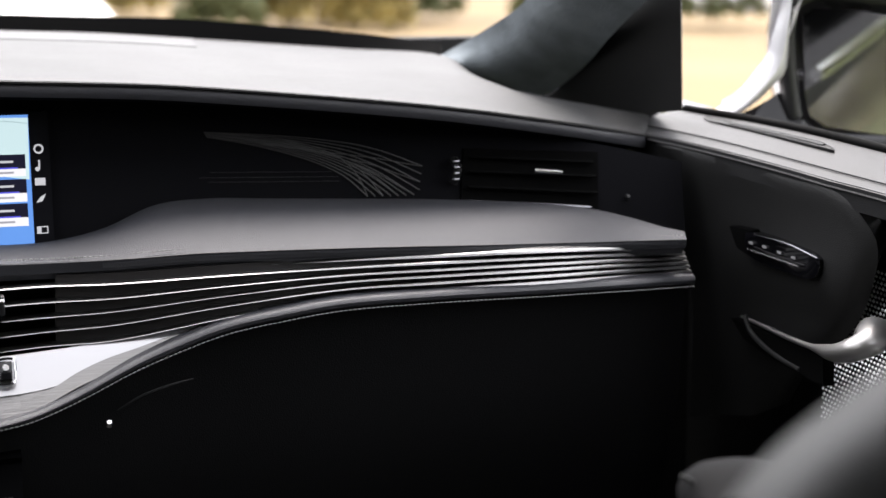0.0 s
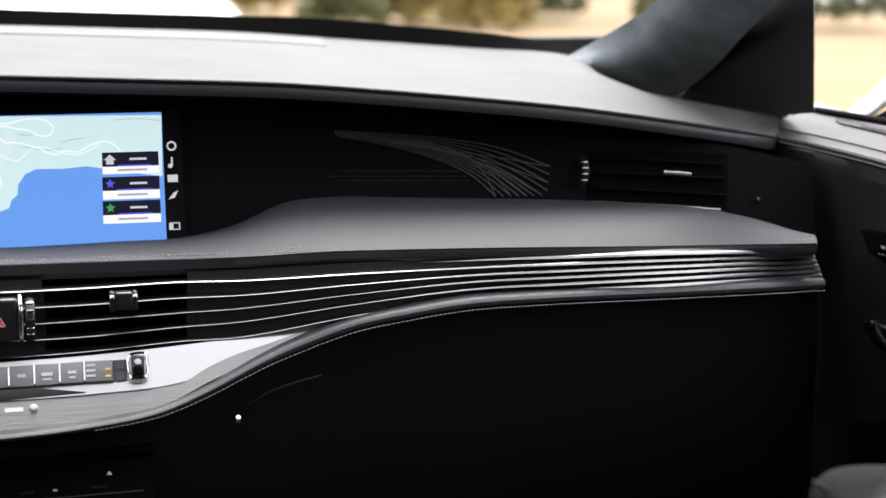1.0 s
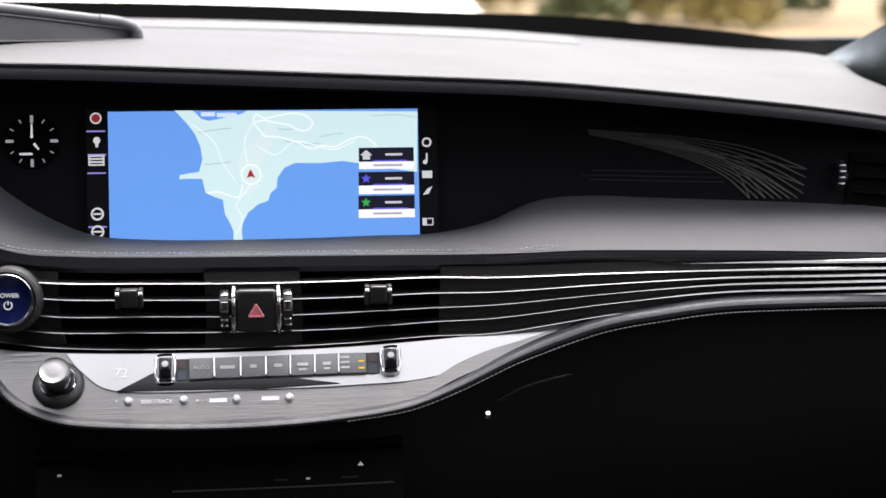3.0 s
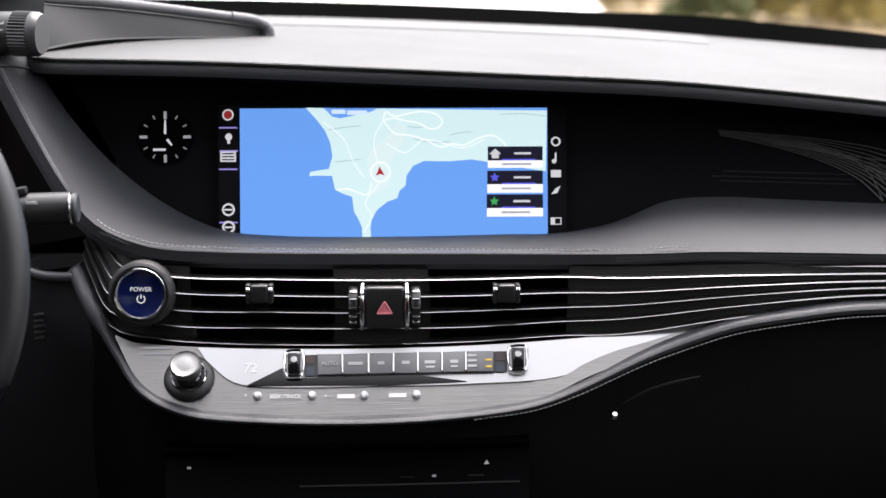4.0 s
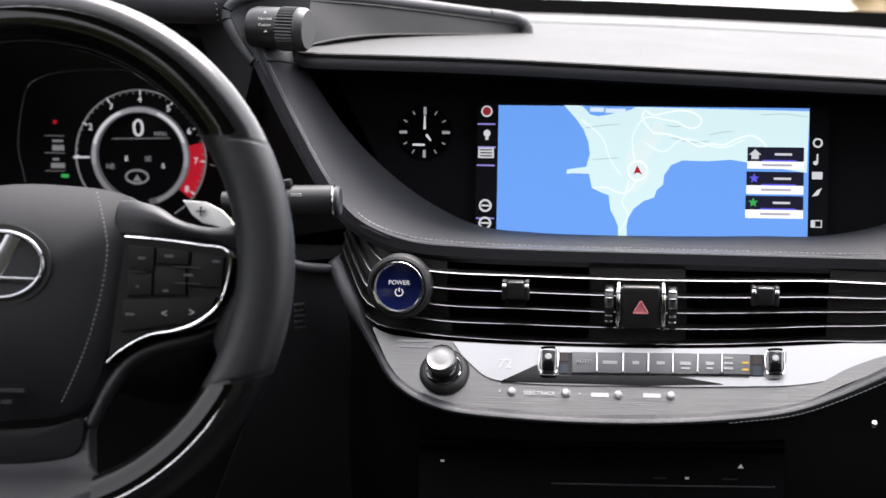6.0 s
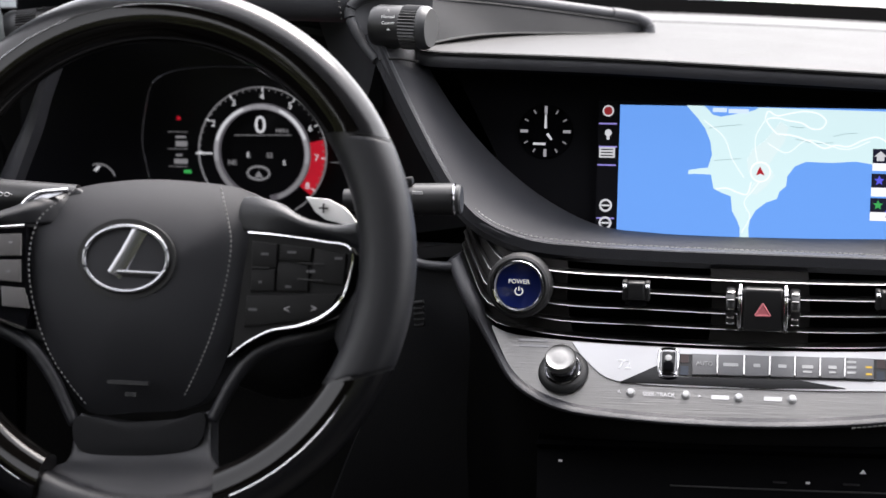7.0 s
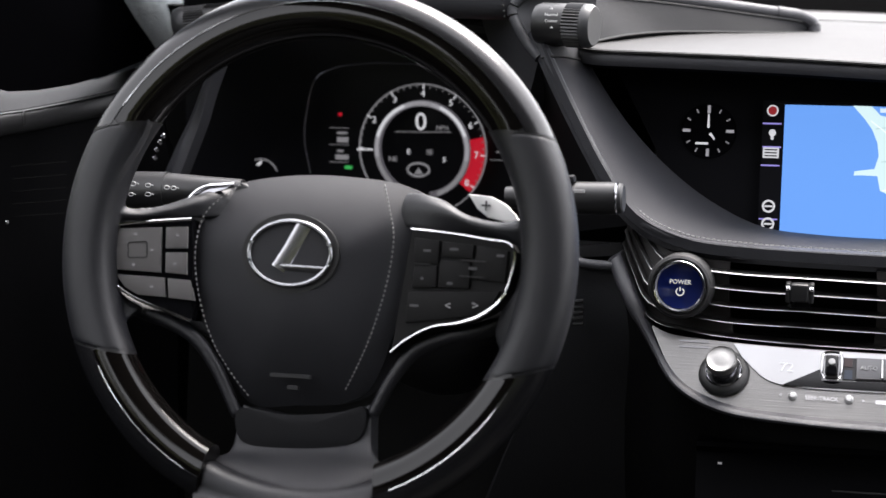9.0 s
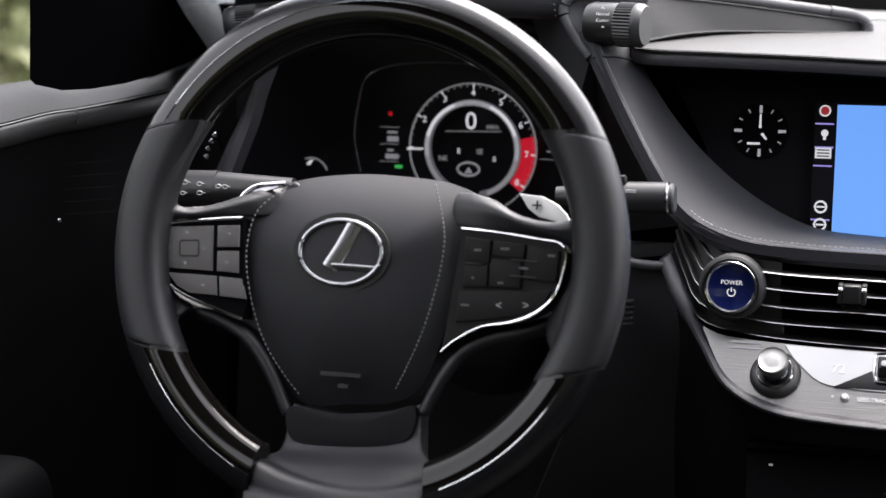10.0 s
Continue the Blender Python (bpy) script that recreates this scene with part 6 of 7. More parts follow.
pw = [(-0.1776, 1.45, 0.8392)][0]
power = thing("power_button", pw, "round blue power button in a bright ring", "button")
m = facing(pw, (-0.05, -1, 0.1))
part("button_bezel", lathe(m, [(0.0, -0.012), (0.0248, -0.012), (0.0247, 0.000), (0.0235, 0.004), (0.0216, 0.0052), (0.0201, 0.0035), (0.0198, -0.002), (0, -0.002)], 56), soft_plastic, power, "black bezel")
part("button_ring", lathe(m, [(0.0203, 0.000), (0.0203, 0.0050), (0.0195, 0.0062), (0.0182, 0.0060), (0.0171, 0.0040), (0.0180, 0.0), (0.0216, 0.0)], 56), chrome, power, "bright ring")
part("button_face", lathe(m, [(0.0171, -0.002), (0.0171, 0.0012), (0.0138, 0.0004), (0.0074, -0.0004), (0, -0.0008)], 48), power_blue, power, "deep blue concave face")
lettering("button_text", "POWER", 0.0047, m @ Matrix.Translation((0, 0.0032, 0.0012)), lit_white, power)
part("power_sign", tube([m @ Vector((0.0029 * math.sin(radians(a)), -0.0040 + 0.0029 * math.cos(radians(a)), 0.001)) for a in range(35, 326, 29)], 0.0005, 40, 6), lit_white, power)
part("power_sign_bar", tube([m @ Vector((0, -0.0006, 0.001)), m @ Vector((0, -0.0036, 0.001))], 0.0005, 4, 6), lit_white, power)

pearl = mat("pale domed button", (0.62, 0.62, 0.63), 0.25, 0.3, vary=0.03)
# ---- climate and audio controls ----
ctrl = thing("control_panel", (0.0, 1.43, 0.74), "brushed metal control panel with a polished climate strip", "control panel")


def on_stack(u, v, h=0.0):
    return Vector((u, 1.455 + 0.75 * v / 1.25, 0.80 + v / 1.25)) + STACK_N * h


PT = [(-0.1992, 0.0071), (-0.1872, 0.0015), (-0.1678, -0.0013), (-0.1205, -0.0041), (-0.0563, -0.0055), (0.0036, -0.0054), (0.0721, -0.0035), (0.1365, 0.0007), (0.2012, 0.0073), (0.2554, 0.0134)]
PB_ = [(-0.1991, 0.0052), (-0.1858, -0.0217), (-0.1718, -0.0432), (-0.1437, -0.0576), (-0.093, -0.063), (-0.0006, -0.0643), (0.0708, -0.0593), (0.1174, -0.0499), (0.1607, -0.0298), (0.2553, 0.012)]
part("brushed_plate", loft([[on_stack(u, v) for u, v in PT], [on_stack(u, v) for u, v in PB_]], 70, 10, 0.004), brushed, ctrl, "dark brushed metal plate")
bt = [(0.1139, -0.0326), (0.1351, -0.0312), (0.1569, -0.0193), (0.1788, -0.01), (0.2005, -0.0035), (0.2225, 0.0035), (0.2444, 0.0101)]
bb = [(0.1132, -0.0508), (0.1346, -0.0421), (0.1563, -0.0312), (0.1781, -0.022), (0.1999, -0.0137), (0.2219, -0.0044), (0.2441, 0.0054)]
part("plate_border", loft([[on_stack(u, v, (0.0003, 0.0015, 0.0018)[min(k, 2)]) for k, (u, v) in enumerate(row)] for row in (bt, bb)], 50, 4, 0.003), brushed, ctrl, "brushed metal border tapering along the lip")
ST = [(-0.1368, -0.0046), (-0.0777, -0.0064), (0.0036, -0.0064), (0.0721, -0.0045), (0.1365, -0.0002), (0.2012, 0.0063), (0.2541, 0.0129)]
SB = [(-0.1295, -0.0152), (-0.111, -0.0318), (-0.0939, -0.0359), (0.0078, -0.0367), (0.0714, -0.0353), (0.13, -0.0312), (0.1784, -0.0169), (0.2221, -0.0011), (0.2549, 0.012)]
part("polished_strip", loft([[on_stack(u, v, 0.0012) for u, v in ST], [on_stack(u, v, 0.0012) for u, v in SB]], 60, 8, 0.003), mirror_trim, ctrl, "polished silver climate strip")
WD = [(-0.0989, -0.0359), (-0.0722, -0.0217), (-0.0703, -0.0304), (0.030, -0.0284), (0.066, -0.0338), (0.0078, -0.0363)]
part("black_wedge", slab([on_stack(u, v, 0.002) for u, v in WD], 0.0012, -STACK_N), gloss_black, ctrl, "gloss black wedge")
rowt = [(-0.0562, -0.0115), (0.0967, -0.0096), (0.0962, -0.0262), (-0.0559, -0.029)]
part("button_row_base", slab([on_stack(u, v, 0.0022) for u, v in rowt], 0.003, -STACK_N), dark_plastic, ctrl)
key_print = mat("dull key print", (0.42, 0.42, 0.425), 0.5, vary=0.0)
key_grey = mat("dark grey key", (0.15, 0.15, 0.157), 0.32, vary=0.04)
keys_t = [(-0.0468, -0.0115), (-0.0276, -0.0115), (-0.0079, -0.011), (0.0109, -0.011), (0.0292, -0.0105), (0.0476, -0.0105), (0.0655, -0.01), (0.0869, -0.01)]
keys_b = [(-0.0465, -0.0285), (-0.0274, -0.0281), (-0.0079, -0.0281), (0.0108, -0.0276), (0.0291, -0.0276), (0.0473, -0.0271), (0.0652, -0.0267), (0.0865, -0.0266)]
for i in range(7):
    (ua, va), (ub, vb), (uc, vc), (ud, vd) = keys_t[i], keys_t[i + 1], keys_b[i + 1], keys_b[i]
    g = 0.0006
    key = part("climate_key", slab([on_stack(ua + g, va, 0.0042), on_stack(ub - g, vb, 0.0042), on_stack(uc - g, vc, 0.0042), on_stack(ud + g, vd, 0.0042)], 0.004, -STACK_N, 0.0006), key_grey, ctrl, "dark grey climate key")
    cu_, cv_ = (ua + ub + uc + ud) / 4, (va + vb + vc + vd) / 4
    if i == 0:
        lettering("key_text", "AUTO", 0.0044, facing(on_stack(cu_, cv_, 0.0046), STACK_N), key_print, key)
    elif i == 6:
        for q in range(3):
            part("key_text", slab([on_stack(cu_ - 0.006 + a * 0.0068, cv_ + 0.0045 - q * 0.0042 + b * 0.0009, 0.0046) for a, b in ((-0.5, -1), (0.5, -1), (0.5, 1), (-0.5, 1))], 0.0004, -STACK_N), key_print, key)
        for q in range(2):
            part("key_lamp", slab([on_stack(cu_ + 0.0065 + a * 0.0045, cv_ + 0.001 - q * 0.0055 + b * 0.0007, 0.0046) for a, b in ((-0.5, -1), (0.5, -1), (0.5, 1), (-0.5, 1))], 0.0004, -STACK_N), lit_amber, key, "lit amber lamp")
    else:
        w = (0.011, 0.005, 0.006, 0.008, 0.006)[i - 1]
        part("key_text", slab([on_stack(cu_ + a * w, cv_ + b * 0.0013, 0.0046) for a, b in ((-0.5, -1), (0.5, -1), (0.5, 1), (-0.5, 1))], 0.0004, -STACK_N), key_print, key)
        if i > 3:
            part("key_text", slab([on_stack(cu_ + a * w * 0.8, cv_ - 0.004 + b * 0.0007, 0.0046) for a, b in ((-0.5, -1), (0.5, -1), (0.5, 1), (-0.5, 1))], 0.0004, -STACK_N), key_print, key)
for i in range(1, 7):
    (ua, va), (ub, vb) = keys_t[i], keys_b[i]
    part("key_divider", tube([on_stack(ua, va - 0.001, 0.0046), on_stack(ub, vb + 0.001, 0.0046)], 0.0008, 4, 8), satin_metal, ctrl)
for box_px in ([(-0.072, -0.0092), (-0.0558, -0.0087), (-0.0563, -0.0304), (-0.0707, -0.0304)], [(0.0964, -0.0068), (0.1127, -0.0058), (0.1115, -0.0266), (0.0971, -0.0271)]):
    mid = [sum(q[k] for q in box_px) / 4 for k in (0, 1)]
    loop = [on_stack(mid[0] + (u - mid[0]) * 0.84, mid[1] + (v - mid[1]) * 0.95, 0.005) for u, v in box_px]
    part("rocker_frame", tube([loop[0].lerp(loop[1], 0.12), loop[0].lerp(loop[1], 0.88), loop[1].lerp(loop[2], 0.1), loop[1].lerp(loop[2], 0.9), loop[2].lerp(loop[3], 0.12), loop[2].lerp(loop[3], 0.88), loop[3].lerp(loop[0], 0.1), loop[3].lerp(loop[0], 0.9)], 0.0010, 64, 8, True), chrome, ctrl, "bright rocker frame")
    c = sum(loop, Vector()) / 4
    rk = part("rocker", box(facing(c + STACK_N * 0.0005, STACK_N), (0.0094, 0.0156, 0.005), 0.0015, 3), gloss_black, ctrl, "gloss black temperature rocker")
    part("rocker_mark", lathe(facing(c + STACK_N * 0.0030 + Vector((0, 0, 0.002)), STACK_N), [(0, 0.0006), (0.0022, 0.0004), (0.0026, 0), (0, 0)], 16), key_print, rk)
for px, col in zip([(-0.0519, -0.0152), (-0.0517, -0.0249), (0.0915, -0.0137), (0.0912, -0.023)], ("red", "blue", "red", "blue")):
    part("temperature_mark", slab([on_stack(px[0] + a * 0.003, px[1] + b * 0.0035, 0.0026) for a, b in ((-1, -1), (1, -1), (1, 1), (-1, 1))], 0.0004, -STACK_N), mat("dim " + col + " mark", (0.04, 0.02, 0.02) if col == "red" else (0.02, 0.03, 0.05), 0.4, vary=0.0), ctrl)
for px in [(-0.0907, -0.0436), (-0.0501, -0.0436), (-0.0112, -0.044), (0.0277, -0.0436)]:
    part("round_button", lathe(facing(on_stack(*px, 0.0), STACK_N), [(0, 0.0032), (0.0021, 0.0029), (0.0031, 0.0018), (0.0035, 0), (0, -0.001)], 22), pearl, ctrl, "small domed bright button")
tx = [(-0.0699, -0.0445), (-0.0995, -0.0436), (-0.0399, -0.0445), (-0.0247, -0.0445), (0.0137, -0.044)]
for px, ch in zip(tx[:3], ("SEEK-TRACK", "<", ">")):
    lettering("panel_text", ch, 0.0042, facing(on_stack(*px, 0.0008), STACK_N), lit_text, ctrl)
for px in tx[3:]:
    part("panel_text", slab([on_stack(px[0] + a * 0.0065, px[1] + b * 0.0016, 0.0007) for a, b in ((-1, -1), (1, -1), (1, 1), (-1, 1))], 0.0004, -STACK_N), lit_text, ctrl)
for px in [(-0.1665, -0.0042), (-0.1661, -0.0088)]:
    part("panel_text", slab([on_stack(px[0] + a * 0.011, px[1] + b * 0.0009, 0.0007) for a, b in ((-1, -1), (1, -1), (1, 1), (-1, 1))], 0.0004, -STACK_N), lit_mid, ctrl)
sv = [(-0.0965, -0.0218)][0]
lettering("temperature_figures", "72", 0.0105, facing(on_stack(*sv, 0.0017), STACK_N), mat("pale figure", (0.85, 0.86, 0.9), 0.4, vary=0.0, emit=0.66), ctrl)
kb = [(-0.1422, -0.0283)][0]
KM = facing(on_stack(*kb), (-0.06, -1, 0.95))
vol = thing("volume_knob", on_stack(*kb), "turned bright metal volume knob on a dark collar", "knob")
part("knob_collar", lathe(KM, [(0, 0.0), (0.0192, 0.0), (0.0180, 0.0022), (0.0158, 0.0036), (0.0138, 0.0036), (0.0132, 0.0016), (0, 0.0016)], 48), soft_plastic, vol, "dark collar")
part("knob_ring", lathe(KM, [(0.0126, 0.0016), (0.0138, 0.0044), (0.0131, 0.0052), (0.0122, 0.0044), (0.0118, 0.0016)], 48), chrome, vol, "bright ring")
shaft = lathe(KM, [(0, 0.002), (0.0104, 0.002), (0.0104, 0.0150), (0, 0.0152)], 48)
part("knob_shaft", shaft, dark_chrome, vol, "ribbed metal shaft")
part("knob_cap", lathe(KM, [(0, 0.0148), (0.0109, 0.0146), (0.0114, 0.0154), (0.0114, 0.0206), (0.0106, 0.0216), (0.0095, 0.0210), (0.0052, 0.0212), (0, 0.0218)], 48), mat("turned bright metal", (0.24, 0.237, 0.233), 0.36, 1.0, grain=0.25, grain_size=0.0006, vary=0.12), vol, "turned bright cap")

# ---- glove box and the lower console ----
glove = thing("glove_box", (0.40, 1.50, 0.56), "matt black glove box lid with a small bright lock", "glove box")
lk = [(0.177, 1.43, 0.7478)][0]
part("lid_crease", tube([Vector(p) for p in [(0.1844, 1.436, 0.7554), (0.2032, 1.436, 0.7651), (0.2243, 1.436, 0.7716), (0.242, 1.436, 0.7756)]], 0.0016, 24, 8, taper=lambda q: 0.5 + 0.5 * math.sin(q * 3.14)), lower_leather, glove, "shallow pressed crease")
part("lock", lathe(facing(lk, (0.05, -1, 1.1)), [(0, 0.0020), (0.0018, 0.0018), (0.0026, 0.001), (0.0030, -0.002), (0, -0.002)], 20), satin_metal, glove, "small bright lock")
console_black = mat("satin black console", (0.0013, 0.0013, 0.0016), 0.6, vary=0.05, spec=0.02)
LT = [(-0.1602, 1.43, 0.72), (-0.0772, 1.43, 0.7213), (0.0504, 1.43, 0.7236), (0.1125, 1.43, 0.7254)]
LBm = [(-0.1575, 1.4, 0.6834), (-0.0759, 1.4, 0.6835), (0.0496, 1.4, 0.6835), (0.1107, 1.4, 0.6836)]
lower = thing("lower_console", (0.0, 1.47, 0.30), "gloss black lower console panel with a disc slot", "console")
part("console_panel", loft([LT, LBm], 30, 6, 0.02), console_black, lower, "satin black panel")
part("console_edge", sweep([Vector(p) + Vector((0, 0, 0.003)) for p in LT], [(0.003, -0.03), (0.003, 0.002), (0, 0.004), (-0.004, 0.002), (-0.004, -0.03)], 30), console_black, lower)
sl = [(-0.0814, 1.427, 0.7103), (0.0334, 1.427, 0.7113)]
part("disc_slot", tube([Vector(p) for p in sl], 0.0016, 8, 8), duct, lower)
ej = [(0.08, 1.418, 0.7154)][0]
part("eject_mark", slab([Vector(ej) + Vector(q) for q in ((-0.0022, 0, -0.0012), (0.0022, 0, -0.0012), (0, 0, 0.002))], 0.0006), white_print, lower)
for px, w in zip([(0.0204, 1.412, 0.7067), (0.0406, 1.412, 0.7072), (0.0717, 1.412, 0.7076), (-0.141, 1.412, 0.715)], (0.010, 0.003, 0.012, 0.003)):
    part("console_mark", slab([Vector(px) + Vector((a * w / 2, 0, b * 0.0008)) for a, b in ((-1, -1), (1, -1), (1, 1), (-1, 1))], 0.0006), lit_grey if w < 0.004 else dark_chrome, lower)
part("console_seam", tube([Vector(p) for p in [(-0.0591, 1.402, 0.7033), (0.0286, 1.402, 0.7042), (0.1038, 1.402, 0.7056)]], 0.0006, 8, 6), dark_plastic, lower)
# knee panel beside the column with its small grille
knee = thing("knee_panel", (-0.25, 1.55, 0.50), "matt black knee panel beside the steering column", "panel")
part("panel_face", loft([[(-0.2742, 1.5, 0.8546), (-0.2605, 1.5, 0.8417), (-0.227, 1.5, 0.8398)], [(-0.2732, 1.5, 0.7999), (-0.2548, 1.5, 0.7826), (-0.2153, 1.49, 0.7829)], [(-0.3153, 1.51, 0.7008), (-0.255, 1.51, 0.7055), (-0.1827, 1.51, 0.7111)], [(-0.3738, 1.56, 0.5606), (-0.2608, 1.56, 0.5718), (-0.1663, 1.56, 0.5812)]], 24, 5, 0.02), mat("knee panel leather", (0.0175, 0.018, 0.0205), 0.55, grain=0.4, grain_size=0.0018, spec=0.3), knee)
part("panel_lip", tube([Vector(p) for p in [(-0.2754, 1.495, 0.85), (-0.2597, 1.495, 0.8445), (-0.2263, 1.495, 0.843)]], 0.004, 20, 10), leather, knee)
for i in range(5):
    p0, p1 = [(-0.2659, 1.49, 0.8139), (-0.2578, 1.49, 0.8152), (-0.2655, 1.49, 0.7957), (-0.2575, 1.49, 0.7971)][0:2], [(-0.2659, 1.49, 0.8139), (-0.2578, 1.49, 0.8152), (-0.2655, 1.49, 0.7957), (-0.2575, 1.49, 0.7971)][2:4]
    f = i / 4
    a = Vector(p0[0]).lerp(Vector(p1[0]), f)
    b = Vector(p0[1]).lerp(Vector(p1[1]), f)
    part("grille_rib", tube([a, b], 0.0018, 4, 8), dark_plastic, knee)
FOOT = thing("footwell_trim", (0, 1.75, 0.30), "matt black footwell lining under the dashboard", "trim")
part("lining", box(pose(0, 1.80, 0.58), (1.62, 0.03, 0.60)), carpet, FOOT)

# ---- passenger door ----
door = thing("door_1", (0.80, 1.2, 0.35), "black leather passenger door trim with a satin metal handle", "door", kind="structure")
R1 = [(0.7, 1.703, 0.916), (0.722, 1.658, 0.9119), (0.735, 1.583, 0.9108), (0.745, 1.454, 0.9086), (0.75, 1.391, 0.9066), (0.755, 1.372, 0.902)]
R2 = [(0.7, 1.611, 0.878), (0.722, 1.582, 0.8735), (0.742, 1.537, 0.8705), (0.752, 1.423, 0.8694), (0.757, 1.359, 0.8705), (0.765, 1.345, 0.868)]
R3 = [(0.7, 1.548, 0.8367), (0.725, 1.55, 0.8248), (0.745, 1.529, 0.8184), (0.755, 1.425, 0.8216), (0.762, 1.369, 0.8297), (0.772, 1.359, 0.8333)]
R4 = [(0.705, 1.535, 0.7933), (0.73, 1.546, 0.7818), (0.752, 1.54, 0.7765), (0.765, 1.48, 0.7806), (0.775, 1.42, 0.7831), (0.785, 1.408, 0.785)]
R5 = [(0.71, 1.543, 0.7454), (0.735, 1.548, 0.7346), (0.755, 1.538, 0.7279), (0.768, 1.514, 0.7274), (0.78, 1.495, 0.7276), (0.79, 1.493, 0.7283)]
R6 = [(0.715, 1.579, 0.6731), (0.74, 1.578, 0.6687), (0.76, 1.573, 0.6686), (0.772, 1.562, 0.6703), (0.785, 1.544, 0.6811), (0.795, 1.536, 0.6875)]
EXT = [(0.712, 1.7128, 0.9135), (0.712, 1.6682, 0.8909), (0.712, 1.6295, 0.8486), (0.712, 1.5811, 0.8097), (0.712, 1.5665, 0.7659), (0.712, 1.5672, 0.6714)]
CARD = [[e] + r[1:] for e, r in zip(EXT, (R1, R2, R3, R4, R5, R6))]
# the front end of the card is pushed back along the camera's sight lines, which darkens it
CAMERA_EYE = Vector((0.03, 0.11, 1.117))
for row, deep in zip(CARD, (0.0, 0.035, 0.055, 0.062, 0.06, 0.05)):
    for k, share in enumerate((1.0, 0.62, 0.2)):
        row[k] = tuple(CAMERA_EYE + (Vector(row[k]) - CAMERA_EYE) * (1 + deep * share))
R0 = [tuple(Vector(p) + Vector((0.010, 0.002, 0.0035))) for p in CARD[0]]
door_leather = mat("dark door leather", (0.017, 0.017, 0.0168), 0.55, grain=0.5, grain_size=0.0016, spec=0.35)
part("door_panel", loft([R0] + CARD, 48, 6, 0.02), door_leather, door, "black leather door panel")
SI = [(0.7, 1.714, 0.9185), (0.722, 1.662, 0.9152), (0.733, 1.582, 0.9145), (0.743, 1.453, 0.9125), (0.748, 1.392, 0.9106), (0.752, 1.355, 0.9099), (0.755, 1.186, 0.909)]
SM = [(0.735, 1.723, 0.9281), (0.765, 1.678, 0.9243), (0.775, 1.597, 0.9229), (0.785, 1.478, 0.9196), (0.79, 1.411, 0.9184), (0.79, 1.372, 0.9181), (0.79, 1.193, 0.9154)]
SO = [(0.75, 1.737, 0.9295), (0.8, 1.793, 0.9257), (0.815, 1.666, 0.9266), (0.82, 1.553, 0.9268), (0.82, 1.464, 0.9262), (0.82, 1.419, 0.9256), (0.82, 1.224, 0.9209)]
part("door_sill", loft([SI, SM, SO], 60, 6, 0.02, Vector((0.6, 1.2, 3))), sill_leather, door, "leather door top that shines in the daylight")
part("sill_roll", sweep([Vector(p) + Vector((0.001, 0.004, -0.0022)) for p in SI], [(0.0036, -0.015), (0.0034, 0.002), (0.0020, 0.0036), (0.0002, 0.0042), (-0.0016, 0.0034), (-0.0024, 0.001), (-0.0026, -0.015)], 60), sill_leather, door)
part("sill_groove", tube([Vector(p) + Vector((-0.0002, -0.001, -0.0042)) for p in SI], 0.0012, 60, 6), rubber, door)
part("sill_crease", tube([Vector(a).lerp(Vector(b), 0.42) + Vector((0, 0, 0.0012)) for a, b in zip(SI, SM)], 0.0007, 60, 6), frame_black, door)
SMs, SOs = spline(SM, 41), spline(SO, 41)
near_side = [SMs[i].lerp(SOs[i], 0.30) for i in range(6, 22)]
far_side = [SMs[i].lerp(SOs[i], 0.55) for i in range(6, 21)]
SLOT_P = [p + Vector((0, 0, 0.0025)) for p in near_side + far_side[::-1]]
# dark plate raised on the sill gives the shade of a recessed slot
part("slot_plate", slab(SLOT_P, 0.004, (0, 0, -1)), frame_black, door, "dark plate standing for the demister slot")
part("slot_frame", tube(SLOT_P, 0.0009, 90, 8, True), rubber, door)
part("slot_bar", tube([SMs[i].lerp(SOs[i], 0.42) + Vector((0, 0, 0.003)) for i in range(9, 21)], 0.0022, 40, 8, flat=0.5), sill_leather, door)
part("window_seal", tube([Vector(p) + Vector((0.004, 0, 0.002)) for p in SO[1:]], 0.0042, 40, 10), duct, door, "black rubber window seal")
SW = [(0.7409, 1.5209, 0.8476), (0.743, 1.5003, 0.8499), (0.7477, 1.4528, 0.8494), (0.7517, 1.4132, 0.8466), (0.7523, 1.4074, 0.843), (0.7518, 1.4121, 0.8299), (0.7508, 1.4215, 0.8253), (0.7479, 1.4513, 0.8247), (0.7426, 1.5035, 0.8271), (0.7413, 1.5173, 0.8322)]
SCOOP = [(0.739, 1.5505, 0.8494), (0.7425, 1.5154, 0.8510), (0.743, 1.5101, 0.8359), (0.7421, 1.5188, 0.8284), (0.7403, 1.5374, 0.8323)]
part("switch_bezel", slab(spline([Vector(p) + Vector((-0.002, 0, 0)) for p in SW], 40, True), 0.014, (1, 0.1, 0), 0.0006), gloss_black, door, "gloss black seat memory switch panel")
# flat black plate stands for the scoop's shade; the panel is not cut
part("scoop_shade", slab([Vector(p) + Vector((-0.001, 0, 0)) for p in SCOOP], 0.012, (1, 0.1, 0)), duct, door, "flat dark plate for the shaded scoop beside the switches")
part("switch_bar", tube([(0.7372, 1.5115, 0.8353), (0.7450, 1.4328, 0.8339)], 0.0016, 8, 8, flat=0.8), satin_metal, door, "bright bar")
part("bezel_edge", tube([(0.7390, 1.5031, 0.8495), (0.7442, 1.4512, 0.8498), (0.7485, 1.4084, 0.8452)], 0.0007, 20, 6), dark_chrome, door)
